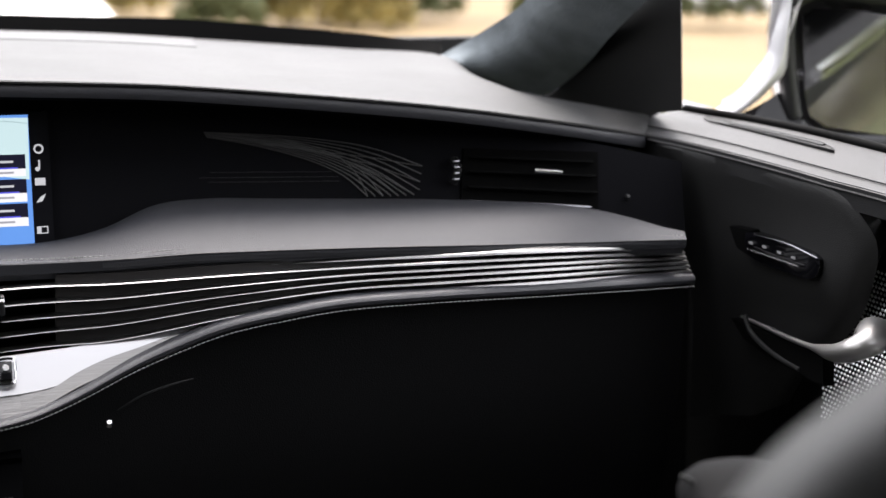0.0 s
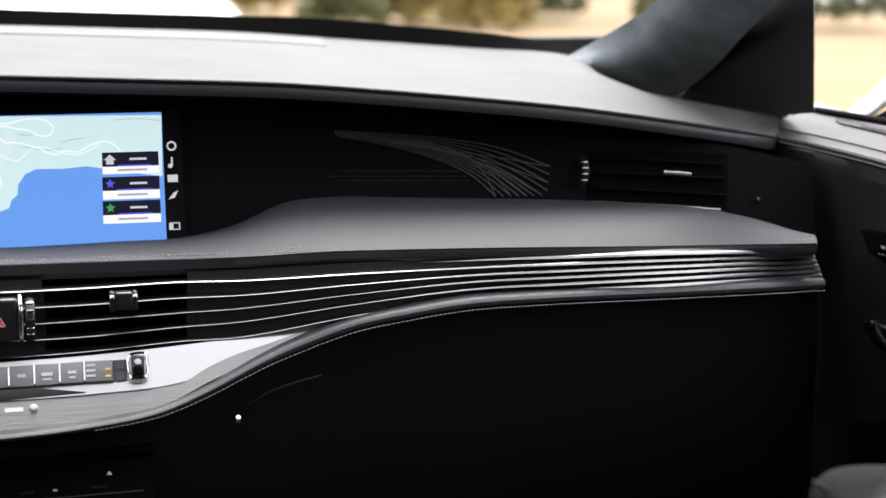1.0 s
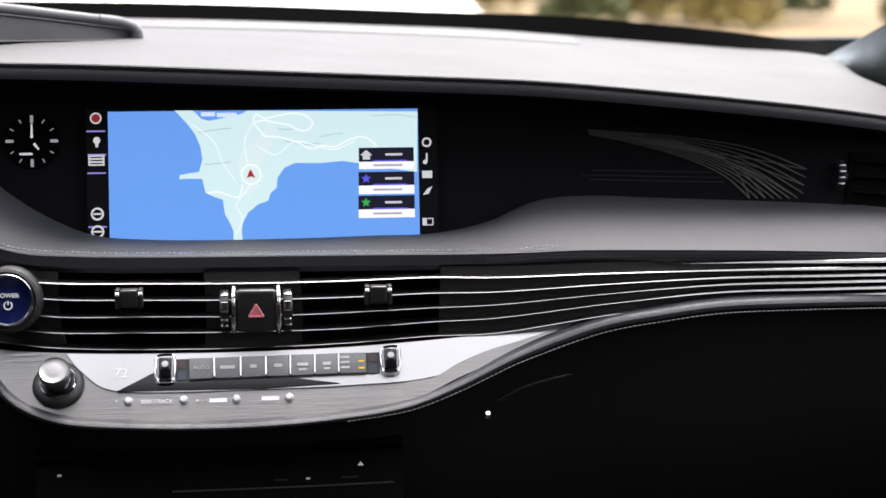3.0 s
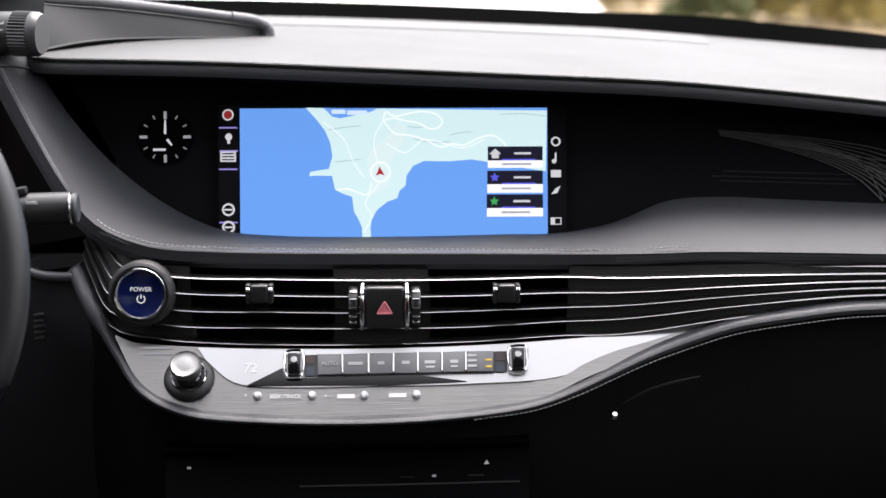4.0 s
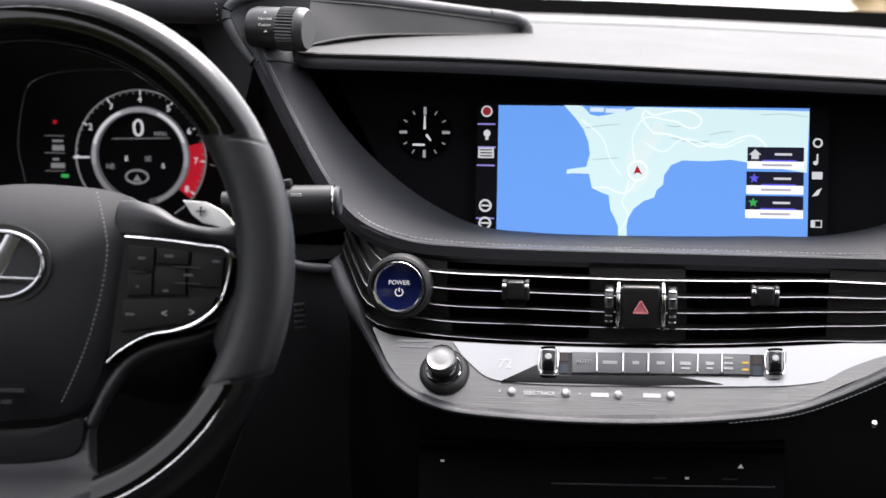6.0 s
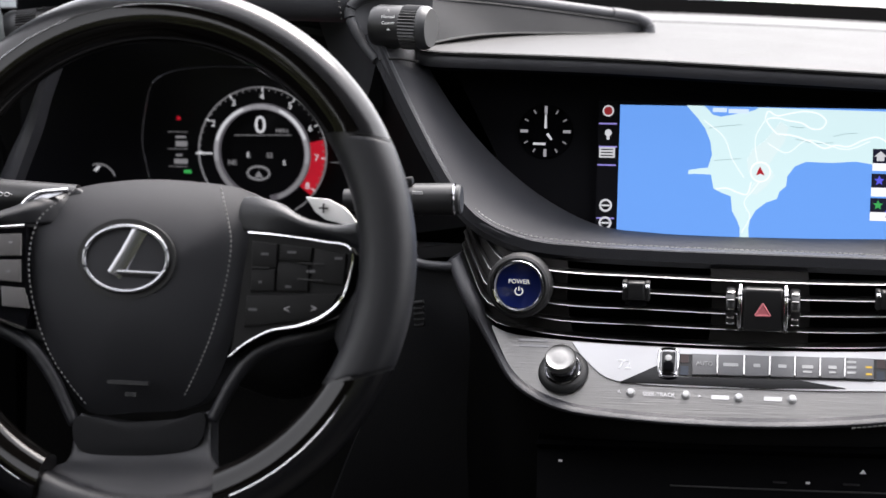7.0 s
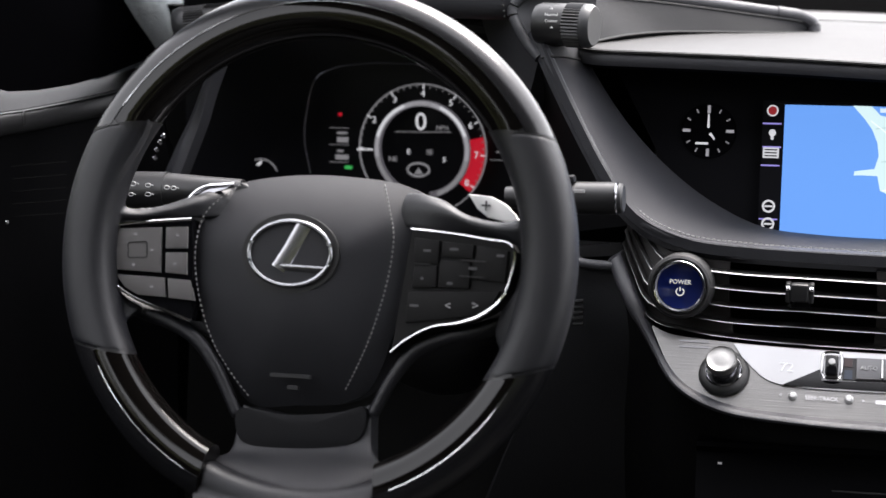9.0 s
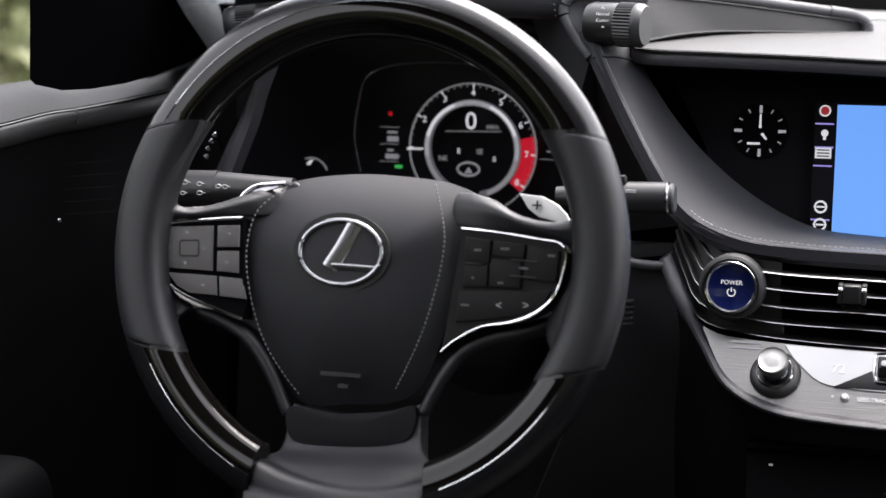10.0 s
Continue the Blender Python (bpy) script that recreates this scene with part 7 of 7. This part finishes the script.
for px in [(0.7384, 1.5089, 0.8412), (0.7405, 1.4876, 0.8413), (0.7428, 1.465, 0.8402), (0.7449, 1.4439, 0.8395)]:
    part("switch_mark", slab([Vector(px) + Vector(q) for q in ((0, -0.003, -0.0010), (0, 0.003, -0.0010), (0, 0.003, 0.0010), (0, -0.003, 0.0010))], 0.001, (1, 0, 0)), lit_grey, door)
handle_metal = mat("satin handle metal", (0.52, 0.505, 0.49), 0.38, 0.9, vary=0.05)
HN = [(0.757, 1.559, 0.7646), (0.748, 1.499, 0.7693), (0.742, 1.436, 0.7722), (0.738, 1.38, 0.7765), (0.738, 1.344, 0.782), (0.748, 1.328, 0.7914), (0.765, 1.338, 0.7979)]
part("door_handle", tube([Vector(p) for p in HN], 0.0125, 60, 14, taper=lambda q: 0.13 + 0.18 * q + 1.05 * max(0, (q - 0.64) / 0.36), flat=0.8), handle_metal, door, "curved satin metal door handle")
CUP = [(0.75, 1.566, 0.7626), (0.747, 1.526, 0.7642), (0.745, 1.46, 0.7663), (0.745, 1.387, 0.7692), (0.745, 1.385, 0.744), (0.745, 1.446, 0.7452), (0.745, 1.491, 0.7462), (0.748, 1.536, 0.7497)]
# flat black plate in front of the panel stands for the cup's shade
part("cup_shade", slab([Vector(p) for p in CUP], 0.01, (1, 0, 0)), duct, door)
part("cup_edge", tube([Vector(p) for p in [(0.752, 1.542, 0.7684), (0.745, 1.518, 0.7612), (0.745, 1.492, 0.7534), (0.745, 1.455, 0.7491), (0.745, 1.425, 0.7479)]], 0.0022, 24, 8), door_leather, door)
# woven bright mesh of the speaker below the handle
bm = bmesh.new()
rng = random.Random(5)
for i in range(56):
    for j in range(62):
        y, z = 1.16 + i * 0.0055 + (0.00275 if j % 2 else 0), 0.58 + j * 0.0042
        q = 0.0021 * rng.uniform(0.8, 1.15)
        tip = bm.verts.new((0.7885 + rng.uniform(-0.0004, 0.0004), y + rng.uniform(-0.0006, 0.0006), z + rng.uniform(-0.0004, 0.0004)))
        ring = [bm.verts.new((0.790, y + a * q, z + b * q * 0.8)) for a, b in ((1, 0), (0, 1), (-1, 0), (0, -1))]
        for k in range(4):
            bm.faces.new((tip, ring[k], ring[(k + 1) % 4]))
tagged(part("speaker_mesh", bm, mesh_metal, door, "woven bright metal speaker mesh"), kind="stuff")
part("speaker_back", box(pose(0.80, 1.25, 0.72), (0.01, 0.42, 0.34)), duct, door)


def soft_block(m, size, bevel, seg=6):
    return box(m, size, bevel, seg)


part("armrest", soft_block(pose(0.765, 1.10, 0.585, 0, 0, 3), (0.13, 0.86, 0.075), 0.034), leather, door, "padded black armrest")
part("door_lower", box(pose(0.835, 0.9, 0.55), (0.02, 1.5, 0.60)), lower_leather, door)
# door mirror outside the window
mir = thing("door_mirror", (1.02, 1.80, 0.90), "dark painted door mirror outside the side window", "mirror")
MG = [(0.9403, 1.808, 1.018), (0.951, 1.804, 1.026), (0.9844, 1.793, 1.025), (1.029, 1.78, 1.018), (1.097, 1.759, 1.006), (1.105, 1.758, 0.9646), (1.103, 1.76, 0.9143), (1.082, 1.768, 0.8982), (1.026, 1.786, 0.8945), (0.969, 1.803, 0.9023), (0.9526, 1.808, 0.9142), (0.947, 1.809, 0.935)]
MC = Vector((1.022, 1.784, 0.958))
part("mirror_glass", slab([MC + Matrix.Rotation(radians(-2.4), 3, "Z") @ (Vector(p) - MC) + Vector((-0.0012, -0.0038, 0)) for p in MG], 0.004, (0.3, 0.95, 0)), mirror_glass, mir, "mirror glass")
MH = [(0.9251, 1.813, 1.011), (0.9312, 1.81, 1.033), (0.9501, 1.803, 1.043), (0.989, 1.791, 1.042), (1.039, 1.776, 1.033), (1.118, 1.751, 1.02), (1.13, 1.75, 0.9646), (1.127, 1.754, 0.9024), (1.1, 1.763, 0.8826), (1.026, 1.786, 0.885), (0.964, 1.806, 0.8903), (0.9419, 1.812, 0.9022), (0.9324, 1.814, 0.935)]
rim_p = [Vector(p) for p in MH]
part("mirror_frame", tube(rim_p, 0.010, 100, 10, True), dark_plastic, mir, "black mirror frame")
cen = sum(rim_p, Vector()) / len(rim_p)
P = spline(rim_p, 40, True)
bm = bmesh.new()
rings = []
for k in range(7):
    f = k / 6
    s = math.cos(f * 1.45)
    rings.append([bm.verts.new(cen + (p - cen) * s + Vector((0, 0.006 + 0.13 * math.sin(f * 1.45), 0))) for p in P])
for a, b in zip(rings, rings[1:]):
    for j in range(40):
        bm.faces.new((a[j], a[(j + 1) % 40], b[(j + 1) % 40], b[j]))
bm.faces.new(rings[-1])
part("mirror_housing", bm, paint, mir, "glossy painted housing")
ARM_L = [(0.8382, 1.8, 0.9232), (0.8619, 1.8, 0.9393), (0.8834, 1.8, 0.9625), (0.8963, 1.8, 0.979), (0.9026, 1.8, 0.9996), (0.91, 1.8, 1.0248), (0.9155, 1.8, 1.0494)]
ARM_R = [(0.8676, 1.8, 0.9188), (0.8889, 1.8, 0.9327), (0.9051, 1.8, 0.9474), (0.9176, 1.8, 0.9599), (0.9212, 1.8, 0.9831), (0.9214, 1.8, 1.012), (0.9214, 1.8, 1.0465)]
# the arm's paint is coloured pale for the sky it reflects
part("mirror_arm", loft([ARM_L, [tuple((a + b) / 2 + Vector((0, -0.012, 0))) for a, b in zip(spline(ARM_L, 9), spline(ARM_R, 9))], ARM_R], 30, 4, 0.02), mat("arm paint paled for sky", (0.66, 0.64, 0.65), 0.3, 0.2, coat=1.0, vary=0.03), mir, "glossy painted mirror arm")
FT = [(0.8726, 1.82, 0.9149), (0.9014, 1.82, 0.9264), (0.927, 1.82, 0.9404), (0.9399, 1.82, 0.946)]
FB = [(0.8699, 1.8, 0.8972), (0.8957, 1.8, 0.8927), (0.9284, 1.8, 0.8857), (0.9417, 1.8, 0.8816)]
part("mirror_foot", loft([FT, FB], 20, 4, 0.03), gloss_black, mir, "gloss black mirror foot")
side_paint = mat("dark brown car paint", (0.030, 0.024, 0.021), 0.25, 0.3, coat=1.0, vary=0.05)
body = thing("car_side", (0.95, -0.2, 0.25), "dark brown painted side of the car body", "car body")
part("side_panel", loft([[(0.90, 1.70, 0.90), (0.915, 0.2, 0.92), (0.90, -1.9, 0.95)], [(0.955, 1.70, 0.78), (0.965, 0.2, 0.78), (0.95, -1.9, 0.80)], [(0.95, 1.70, 0.30), (0.96, 0.2, 0.30), (0.94, -1.9, 0.32)]], 30, 5, 0.01, Vector((4, 0, 1))), side_paint, body)
part("waist_trim", tube([(0.905, 1.55, 0.915), (0.92, 0.2, 0.935), (0.905, -1.8, 0.965)], 0.009, 20, 8), chrome, body, "bright waist trim")
part("rear_glass", loft([[(0.90, 0.40, 0.93), (0.885, -1.6, 0.96)], [(0.72, 0.40, 1.38), (0.70, -1.3, 1.38)]], 8, 3, 0.005, Vector((4, 0, 1))), gloss_black, body, "dark rear side glass")
fender = thing("front_wing", (0.93, 2.4, 0.45), "dark painted front wing of the car", "car body")
part("wing_panel", loft([[(0.86, 1.75, 0.92), (0.86, 2.2, 0.92), (0.84, 2.9, 0.86)], [(0.95, 1.70, 0.84), (0.96, 2.2, 0.82), (0.93, 2.9, 0.78)], [(0.96, 1.70, 0.40), (0.97, 2.2, 0.40), (0.94, 2.9, 0.40)]], 24, 5, 0.01, Vector((3, 2, 2))), paint, fender)

# ---- driver's side: dash end, vent, door top ----
ldash = thing("dashboard_end", (-0.68, 1.60, 0.40), "black leather end of the dashboard beside the driver door", "dashboard end")
LA = [(-0.765, 1.3676, 0.9477), (-0.76, 1.4117, 0.9486), (-0.755, 1.4867, 0.9506), (-0.75, 1.5201, 0.9500), (-0.735, 1.589, 0.9517), (-0.71, 1.6274, 0.9572), (-0.68, 1.6524, 0.9664)]
LB_ = [(-0.82, 1.4649, 0.9686), (-0.82, 1.5218, 0.968), (-0.81, 1.564, 0.9678), (-0.8, 1.6197, 0.9593), (-0.785, 1.6709, 0.9607), (-0.76, 1.6923, 0.9668), (-0.72, 1.7075, 0.9798)]
part("end_top", loft([LA, [tuple((Vector(a) + Vector(b)) / 2 + Vector((0, 0, 0.004))) for a, b in zip(LA, LB_)], LB_], 40, 6, 0.02, Vector((-0.5, 1.4, 3))), mat("driver door top leather", (0.0130, 0.0134, 0.0150), 0.62, grain=0.4, grain_size=0.0016, spec=0.12), ldash, "leather top that shines in the daylight")
part("end_roll", tube([Vector(p) + Vector((0.001, 0.002, -0.0105)) for p in LA], 0.0098, 50, 16), soft_plastic, ldash)
part("end_groove", tube([Vector(p) + Vector((0.004, -0.004, -0.002)) for p in LA], 0.0011, 50, 6), duct, ldash)
LC = [(-0.77, 1.258, 0.8825), (-0.765, 1.327, 0.875), (-0.76, 1.404, 0.8665), (-0.75, 1.512, 0.8511), (-0.72, 1.561, 0.8468), (-0.7, 1.639, 0.8373), (-0.66, 1.637, 0.842)]
LD = [(-0.8, 1.283, 0.6644), (-0.8, 1.363, 0.6381), (-0.8, 1.452, 0.6085), (-0.77, 1.529, 0.586), (-0.74, 1.583, 0.5711), (-0.72, 1.665, 0.5457), (-0.68, 1.668, 0.5483)]
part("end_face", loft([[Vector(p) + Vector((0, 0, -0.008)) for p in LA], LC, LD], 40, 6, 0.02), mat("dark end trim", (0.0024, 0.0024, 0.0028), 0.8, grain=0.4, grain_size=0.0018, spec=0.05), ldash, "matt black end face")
part("end_seam", tube([Vector(p) + Vector((0.006, -0.004, 0)) for p in [(-0.749, 1.516, 0.949), (-0.747, 1.512, 0.944), (-0.747, 1.511, 0.938)]], 0.0012, 8, 6), rubber, ldash)
for i in range(5):
    a, b = [(-0.742, 1.482, 0.9071), (-0.715, 1.527, 0.906), (-0.742, 1.479, 0.8653), (-0.715, 1.523, 0.8622)][0:2], [(-0.742, 1.482, 0.9071), (-0.715, 1.527, 0.906), (-0.742, 1.479, 0.8653), (-0.715, 1.523, 0.8622)][2:4]
    f = i / 4
    part("vent_slat", tube([Vector(a[0]).lerp(Vector(b[0]), f) + Vector((0.004, -0.005, 0)), Vector(a[1]).lerp(Vector(b[1]), f) + Vector((0.004, -0.005, 0))], 0.0006, 6, 8, flat=0.5), duct, ldash)
st_ = [(-0.735, 1.453, 0.867)][0]
part("vent_stop", lathe(facing(Vector(st_) + Vector((0.01, -0.014, 0)), (0.4, -1, 0)), [(0, 0.003), (0.0016, 0.002), (0.002, 0), (0, 0)], 12), chrome, ldash)
# sloping cheek on the far side of the instruments; four small beads stand for blurred highlight spots
LCH = thing("instrument_cheek", (-0.60, 1.62, 0.85), "sloping grey leather cheek beside the instruments", "trim")
part("cheek", loft([[(-0.6000, 1.6, 0.9900), (-0.6114, 1.6, 0.9598), (-0.619, 1.6, 0.9348), (-0.6287, 1.6, 0.911), (-0.645, 1.6, 0.8720)], [(-0.6075, 1.605, 0.988), (-0.6200, 1.605, 0.9590), (-0.6290, 1.605, 0.9340), (-0.6400, 1.605, 0.9095), (-0.658, 1.605, 0.870)], [(-0.6122, 1.62, 0.9860), (-0.6262, 1.62, 0.9574), (-0.6377, 1.62, 0.932), (-0.6508, 1.62, 0.9078), (-0.670, 1.62, 0.868)]], 24, 5, 0.012), leather, LCH)
for x, z in ((-0.6368, 0.9255), (-0.6402, 0.9198), (-0.6436, 0.9132), (-0.6452, 0.9060)):
    part("glint_bead", lathe(facing((x, 1.56, z), (0.5, -1, 0.1)), [(0, 0.0012), (0.0016, 0.0010), (0.0024, 0.0002), (0.0026, -0.003), (0, -0.003)], 14), dark_chrome, LCH)
ldoor = thing("door_2", (-0.80, 1.1, 0.35), "black driver door trim with padded armrest", "door", kind="structure")
part("armrest", soft_block(pose(-0.705, 0.86, 0.695, 0, 0, 0), (0.15, 0.78, 0.08), 0.034), console_black, ldoor, "padded black armrest")
part("door_lower", box(pose(-0.835, 0.7, 0.55), (0.02, 1.4, 0.62)), lower_leather, ldoor)

# ---- passenger seat ----
seat = thing("passenger_seat", (0.47, 0.75, 0.28), "dark grey leather passenger seat", "car seat")
seat_leather = mat("dark grey seat leather", (0.0085, 0.0088, 0.0076), 0.6, grain=0.3, grain_size=0.002)
BK_A = [(0.2443, 0.56, 0.9306), (0.2532, 0.56, 0.9491), (0.2655, 0.56, 0.9631), (0.2812, 0.56, 0.9752), (0.3017, 0.56, 0.987), (0.3301, 0.56, 0.996), (0.3646, 0.56, 0.9997)]
BK_B = [(0.2294, 0.5, 0.9569), (0.2398, 0.5, 0.9713), (0.252, 0.5, 0.9813), (0.266, 0.5, 0.9896), (0.2834, 0.5, 0.9978), (0.3062, 0.5, 1.004), (0.3335, 0.5, 1.005)]
BK_C = [(0.2412, 0.47, 0.9564), (0.2497, 0.47, 0.9681), (0.2614, 0.47, 0.9753), (0.2733, 0.47, 0.9826), (0.2869, 0.47, 0.9884), (0.3042, 0.47, 0.9911), (0.3252, 0.47, 0.9922)]
part("backrest", loft([BK_A, BK_B, BK_C], 40, 7, 0.06), seat_leather, seat, "padded shoulder of the backrest")
part("cushion", soft_block(pose(0.50, 0.92, 0.47, 4, 0, 0), (0.46, 0.52, 0.15), 0.06, 6), seat_leather, seat, "padded seat cushion")
part("seat_base", box(pose(0.50, 0.92, 0.345), (0.40, 0.44, 0.12), 0.02), dark_plastic, seat)
# placed and sized to fit the camera's view, apart from the cushion below
CN = [(0.4523, 1.02, 0.8001), (0.4549, 1.02, 0.8058), (0.4631, 1.02, 0.8112), (0.4781, 1.02, 0.813), (0.4975, 1.02, 0.8118), (0.5155, 1.02, 0.8083)]
CN2 = [(0.4287, 0.97, 0.8118), (0.433, 0.97, 0.8194), (0.4427, 0.97, 0.8249), (0.4569, 0.97, 0.8263), (0.4753, 0.97, 0.8251), (0.4924, 0.97, 0.8212)]
CN3 = [(0.4211, 0.94, 0.7943), (0.4285, 0.94, 0.8115), (0.4395, 0.94, 0.8179), (0.4508, 0.94, 0.8194), (0.467, 0.94, 0.818), (0.4836, 0.94, 0.8135)]
part("corner_shape", loft([CN, CN2, CN3], 36, 6, 0.03), mat("dull black corner shape", (0.0022, 0.0022, 0.0025), 0.7, vary=0.1, grain=0.4, grain_size=0.002, spec=0.07), seat, "rounded dark shape by the seat, placed to fit the view")
part("piping", tube([Vector(p) + Vector((0, -0.002, 0.001)) for p in [(0.4274, 0.965, 0.8236), (0.435, 0.965, 0.8185), (0.4485, 0.965, 0.8105), (0.4604, 0.965, 0.8028)]], 0.0012, 24, 8), seat_leather, seat)
dseat = thing("driver_seat", (-0.44, 0.62, 0.28), "dark grey leather driver seat", "car seat")
part("backrest", soft_block(pose(-0.60, 0.10, 0.72, 12, 0, 0), (0.44, 0.16, 0.52), 0.07, 7), seat_leather, dseat, "padded backrest")
part("cushion", soft_block(pose(-0.55, 0.42, 0.47, 4, 0, 0), (0.46, 0.52, 0.15), 0.06, 6), seat_leather, dseat, "padded seat cushion")
part("seat_base", box(pose(-0.55, 0.42, 0.345), (0.40, 0.44, 0.12), 0.02), dark_plastic, dseat)

# ---- outside: pale road, greener grass, scrub ----
gravel = mat("pale dusty gravel", (0.66, 0.65, 0.63), 0.9, grain=0.5, grain_size=0.05, kind="noise", vary=0.06)
structure("road", slab([(-1.6, 7, 0.17), (1.3, 7, 0.17), (2.6, 24, 0.18), (6.0, 60, 0.2), (-9, 60, 0.2), (-3.6, 24, 0.18)], 0.3, (0, 0, -1)), gravel, "pale dusty gravel road ahead of the car", "road")
structure("track", slab([(9.0, 20.5, 0.17), (21, 17.0, 0.17), (60, 48, 0.2), (26, 70, 0.2)], 0.3, (0, 0, -1)), gravel, "pale dusty track beyond the meadow", "road")
green = mat("green meadow grass", (0.038, 0.046, 0.007), 0.95, grain=0.6, grain_size=0.1, kind="noise", vary=0.4)
structure("meadow", slab([(-60, -60, 0.15), (60, -60, 0.15), (60, 3, 0.15), (1.6, 3.5, 0.15), (-1.2, 5, 0.15), (-1.8, 7, 0.15), (-6, 40, 0.15), (-60, 80, 0.15)], 0.3, (0, 0, -1)), green, "green meadow behind and beside the car", "ground")
leaf_a = mat("dull green foliage", (0.085, 0.095, 0.035), 0.8, vary=0.5)
leaf_b = mat("yellowing foliage", (0.26, 0.20, 0.06), 0.8, vary=0.4)


def bush(x, y, r, h, material, seed):
    rg = random.Random(seed)
    t = thing("bush", (x, y, 0.1), "dense scrubby bush on the meadow", "bush", "bushes on the meadow")
    bark = mat("grey bark", (0.12, 0.09, 0.06), 0.9)
    for k in range(6):
        a = rg.uniform(0, 6.28)
        b_ = tube([(x, y, 0.05), (x + 0.3 * r * math.cos(a), y + 0.3 * r * math.sin(a), h * 0.4), (x + 0.6 * r * math.cos(a), y + 0.6 * r * math.sin(a), h * 0.8)], 0.04, 6, 6, taper=lambda q: 1 - 0.8 * q)
        part("stem", b_, bark, t)
    bm = bmesh.new()
    for k in range(700):
        a, e, q = rg.uniform(0, 6.28), rg.uniform(-0.2, 1.5), rg.uniform(0.5, 1.0) ** 0.5
        lump = 1 + 0.25 * math.sin(a * 3 + seed) * math.cos(e * 4)
        c = Vector((x + r * q * lump * math.cos(e) * math.cos(a), y + r * q * lump * math.cos(e) * math.sin(a), h * (0.12 + 0.83 * q * math.sin(max(0, e)))))
        s = rg.uniform(0.05, 0.13)
        rot = Euler((rg.uniform(0, 6), rg.uniform(0, 6), rg.uniform(0, 6))).to_matrix()
        f = [bm.verts.new(c + rot @ Vector(v) * s) for v in ((-1, -0.4, 0), (0, -0.6, 0.1), (1, 0, 0), (0, 0.6, 0.1))]
        bm.faces.new(f)
    part("leaves", bm, material, t)


for k, (x, y, r, h, m) in enumerate(((3.4, 19, 0.45, 1.0, leaf_a), (4.3, 19.5, 0.5, 0.9, leaf_b), (4.9, 18.5, 0.4, 0.8, leaf_b), (5.6, 20, 0.6, 1.1, leaf_a), (6.5, 17.8, 0.35, 1.2, leaf_a), (8.5, 18.0, 0.5, 1.4, leaf_a), (2.7, 22, 0.6, 1.2, leaf_b), (-10.4, 17.0, 1.2, 1.1, leaf_a), (-5.4, 9.6, 0.9, 0.75, leaf_a), (-7.4, 12.8, 1.3, 1.0, leaf_a), (-8.6, 15.0, 1.0, 0.8, leaf_b))):
    bush(x, y, r, h, m, 11 + k)

# woods behind the car, as the mirror shows them; the unseen driver-side row is added to block sky light
rg = random.Random(77)
verts, faces = [], []
for k in range(12000):
    f = rg.random()
    if f < 0.55:
        x, y = -15 - rg.uniform(0, 5), rg.uniform(-26, 24)
    else:
        x, y = rg.uniform(-18, 26), -24 - rg.uniform(0, 6)
    top = (5.5 if f < 0.55 else 8.0) + 1.6 * math.sin(x * 0.7 + 1) * math.cos(y * 0.45) + 0.8 * math.sin(y * 1.3)
    c = Vector((x, y, rg.random() ** 0.8 * top + 0.2))
    rot = Euler((rg.uniform(0, 6), rg.uniform(0, 6), rg.uniform(0, 6))).to_matrix()
    q = rg.uniform(0.25, 0.75)
    n0 = len(verts)
    verts += [tuple(c + rot @ Vector(v) * q) for v in ((-1, -0.5, 0), (0.1, -0.7, 0.2), (1, 0.1, 0), (0, 0.7, 0.15))]
    faces.append((n0, n0 + 1, n0 + 2, n0 + 3))
me = bpy.data.meshes.new("far_wood")
me.from_pydata(verts, [], faces)
me.materials.append(leaf_a)
tagged(new("far_wood", me), "dull green wood behind the meadow, its driver-side row added to block sky", "woods", kind="stuff")
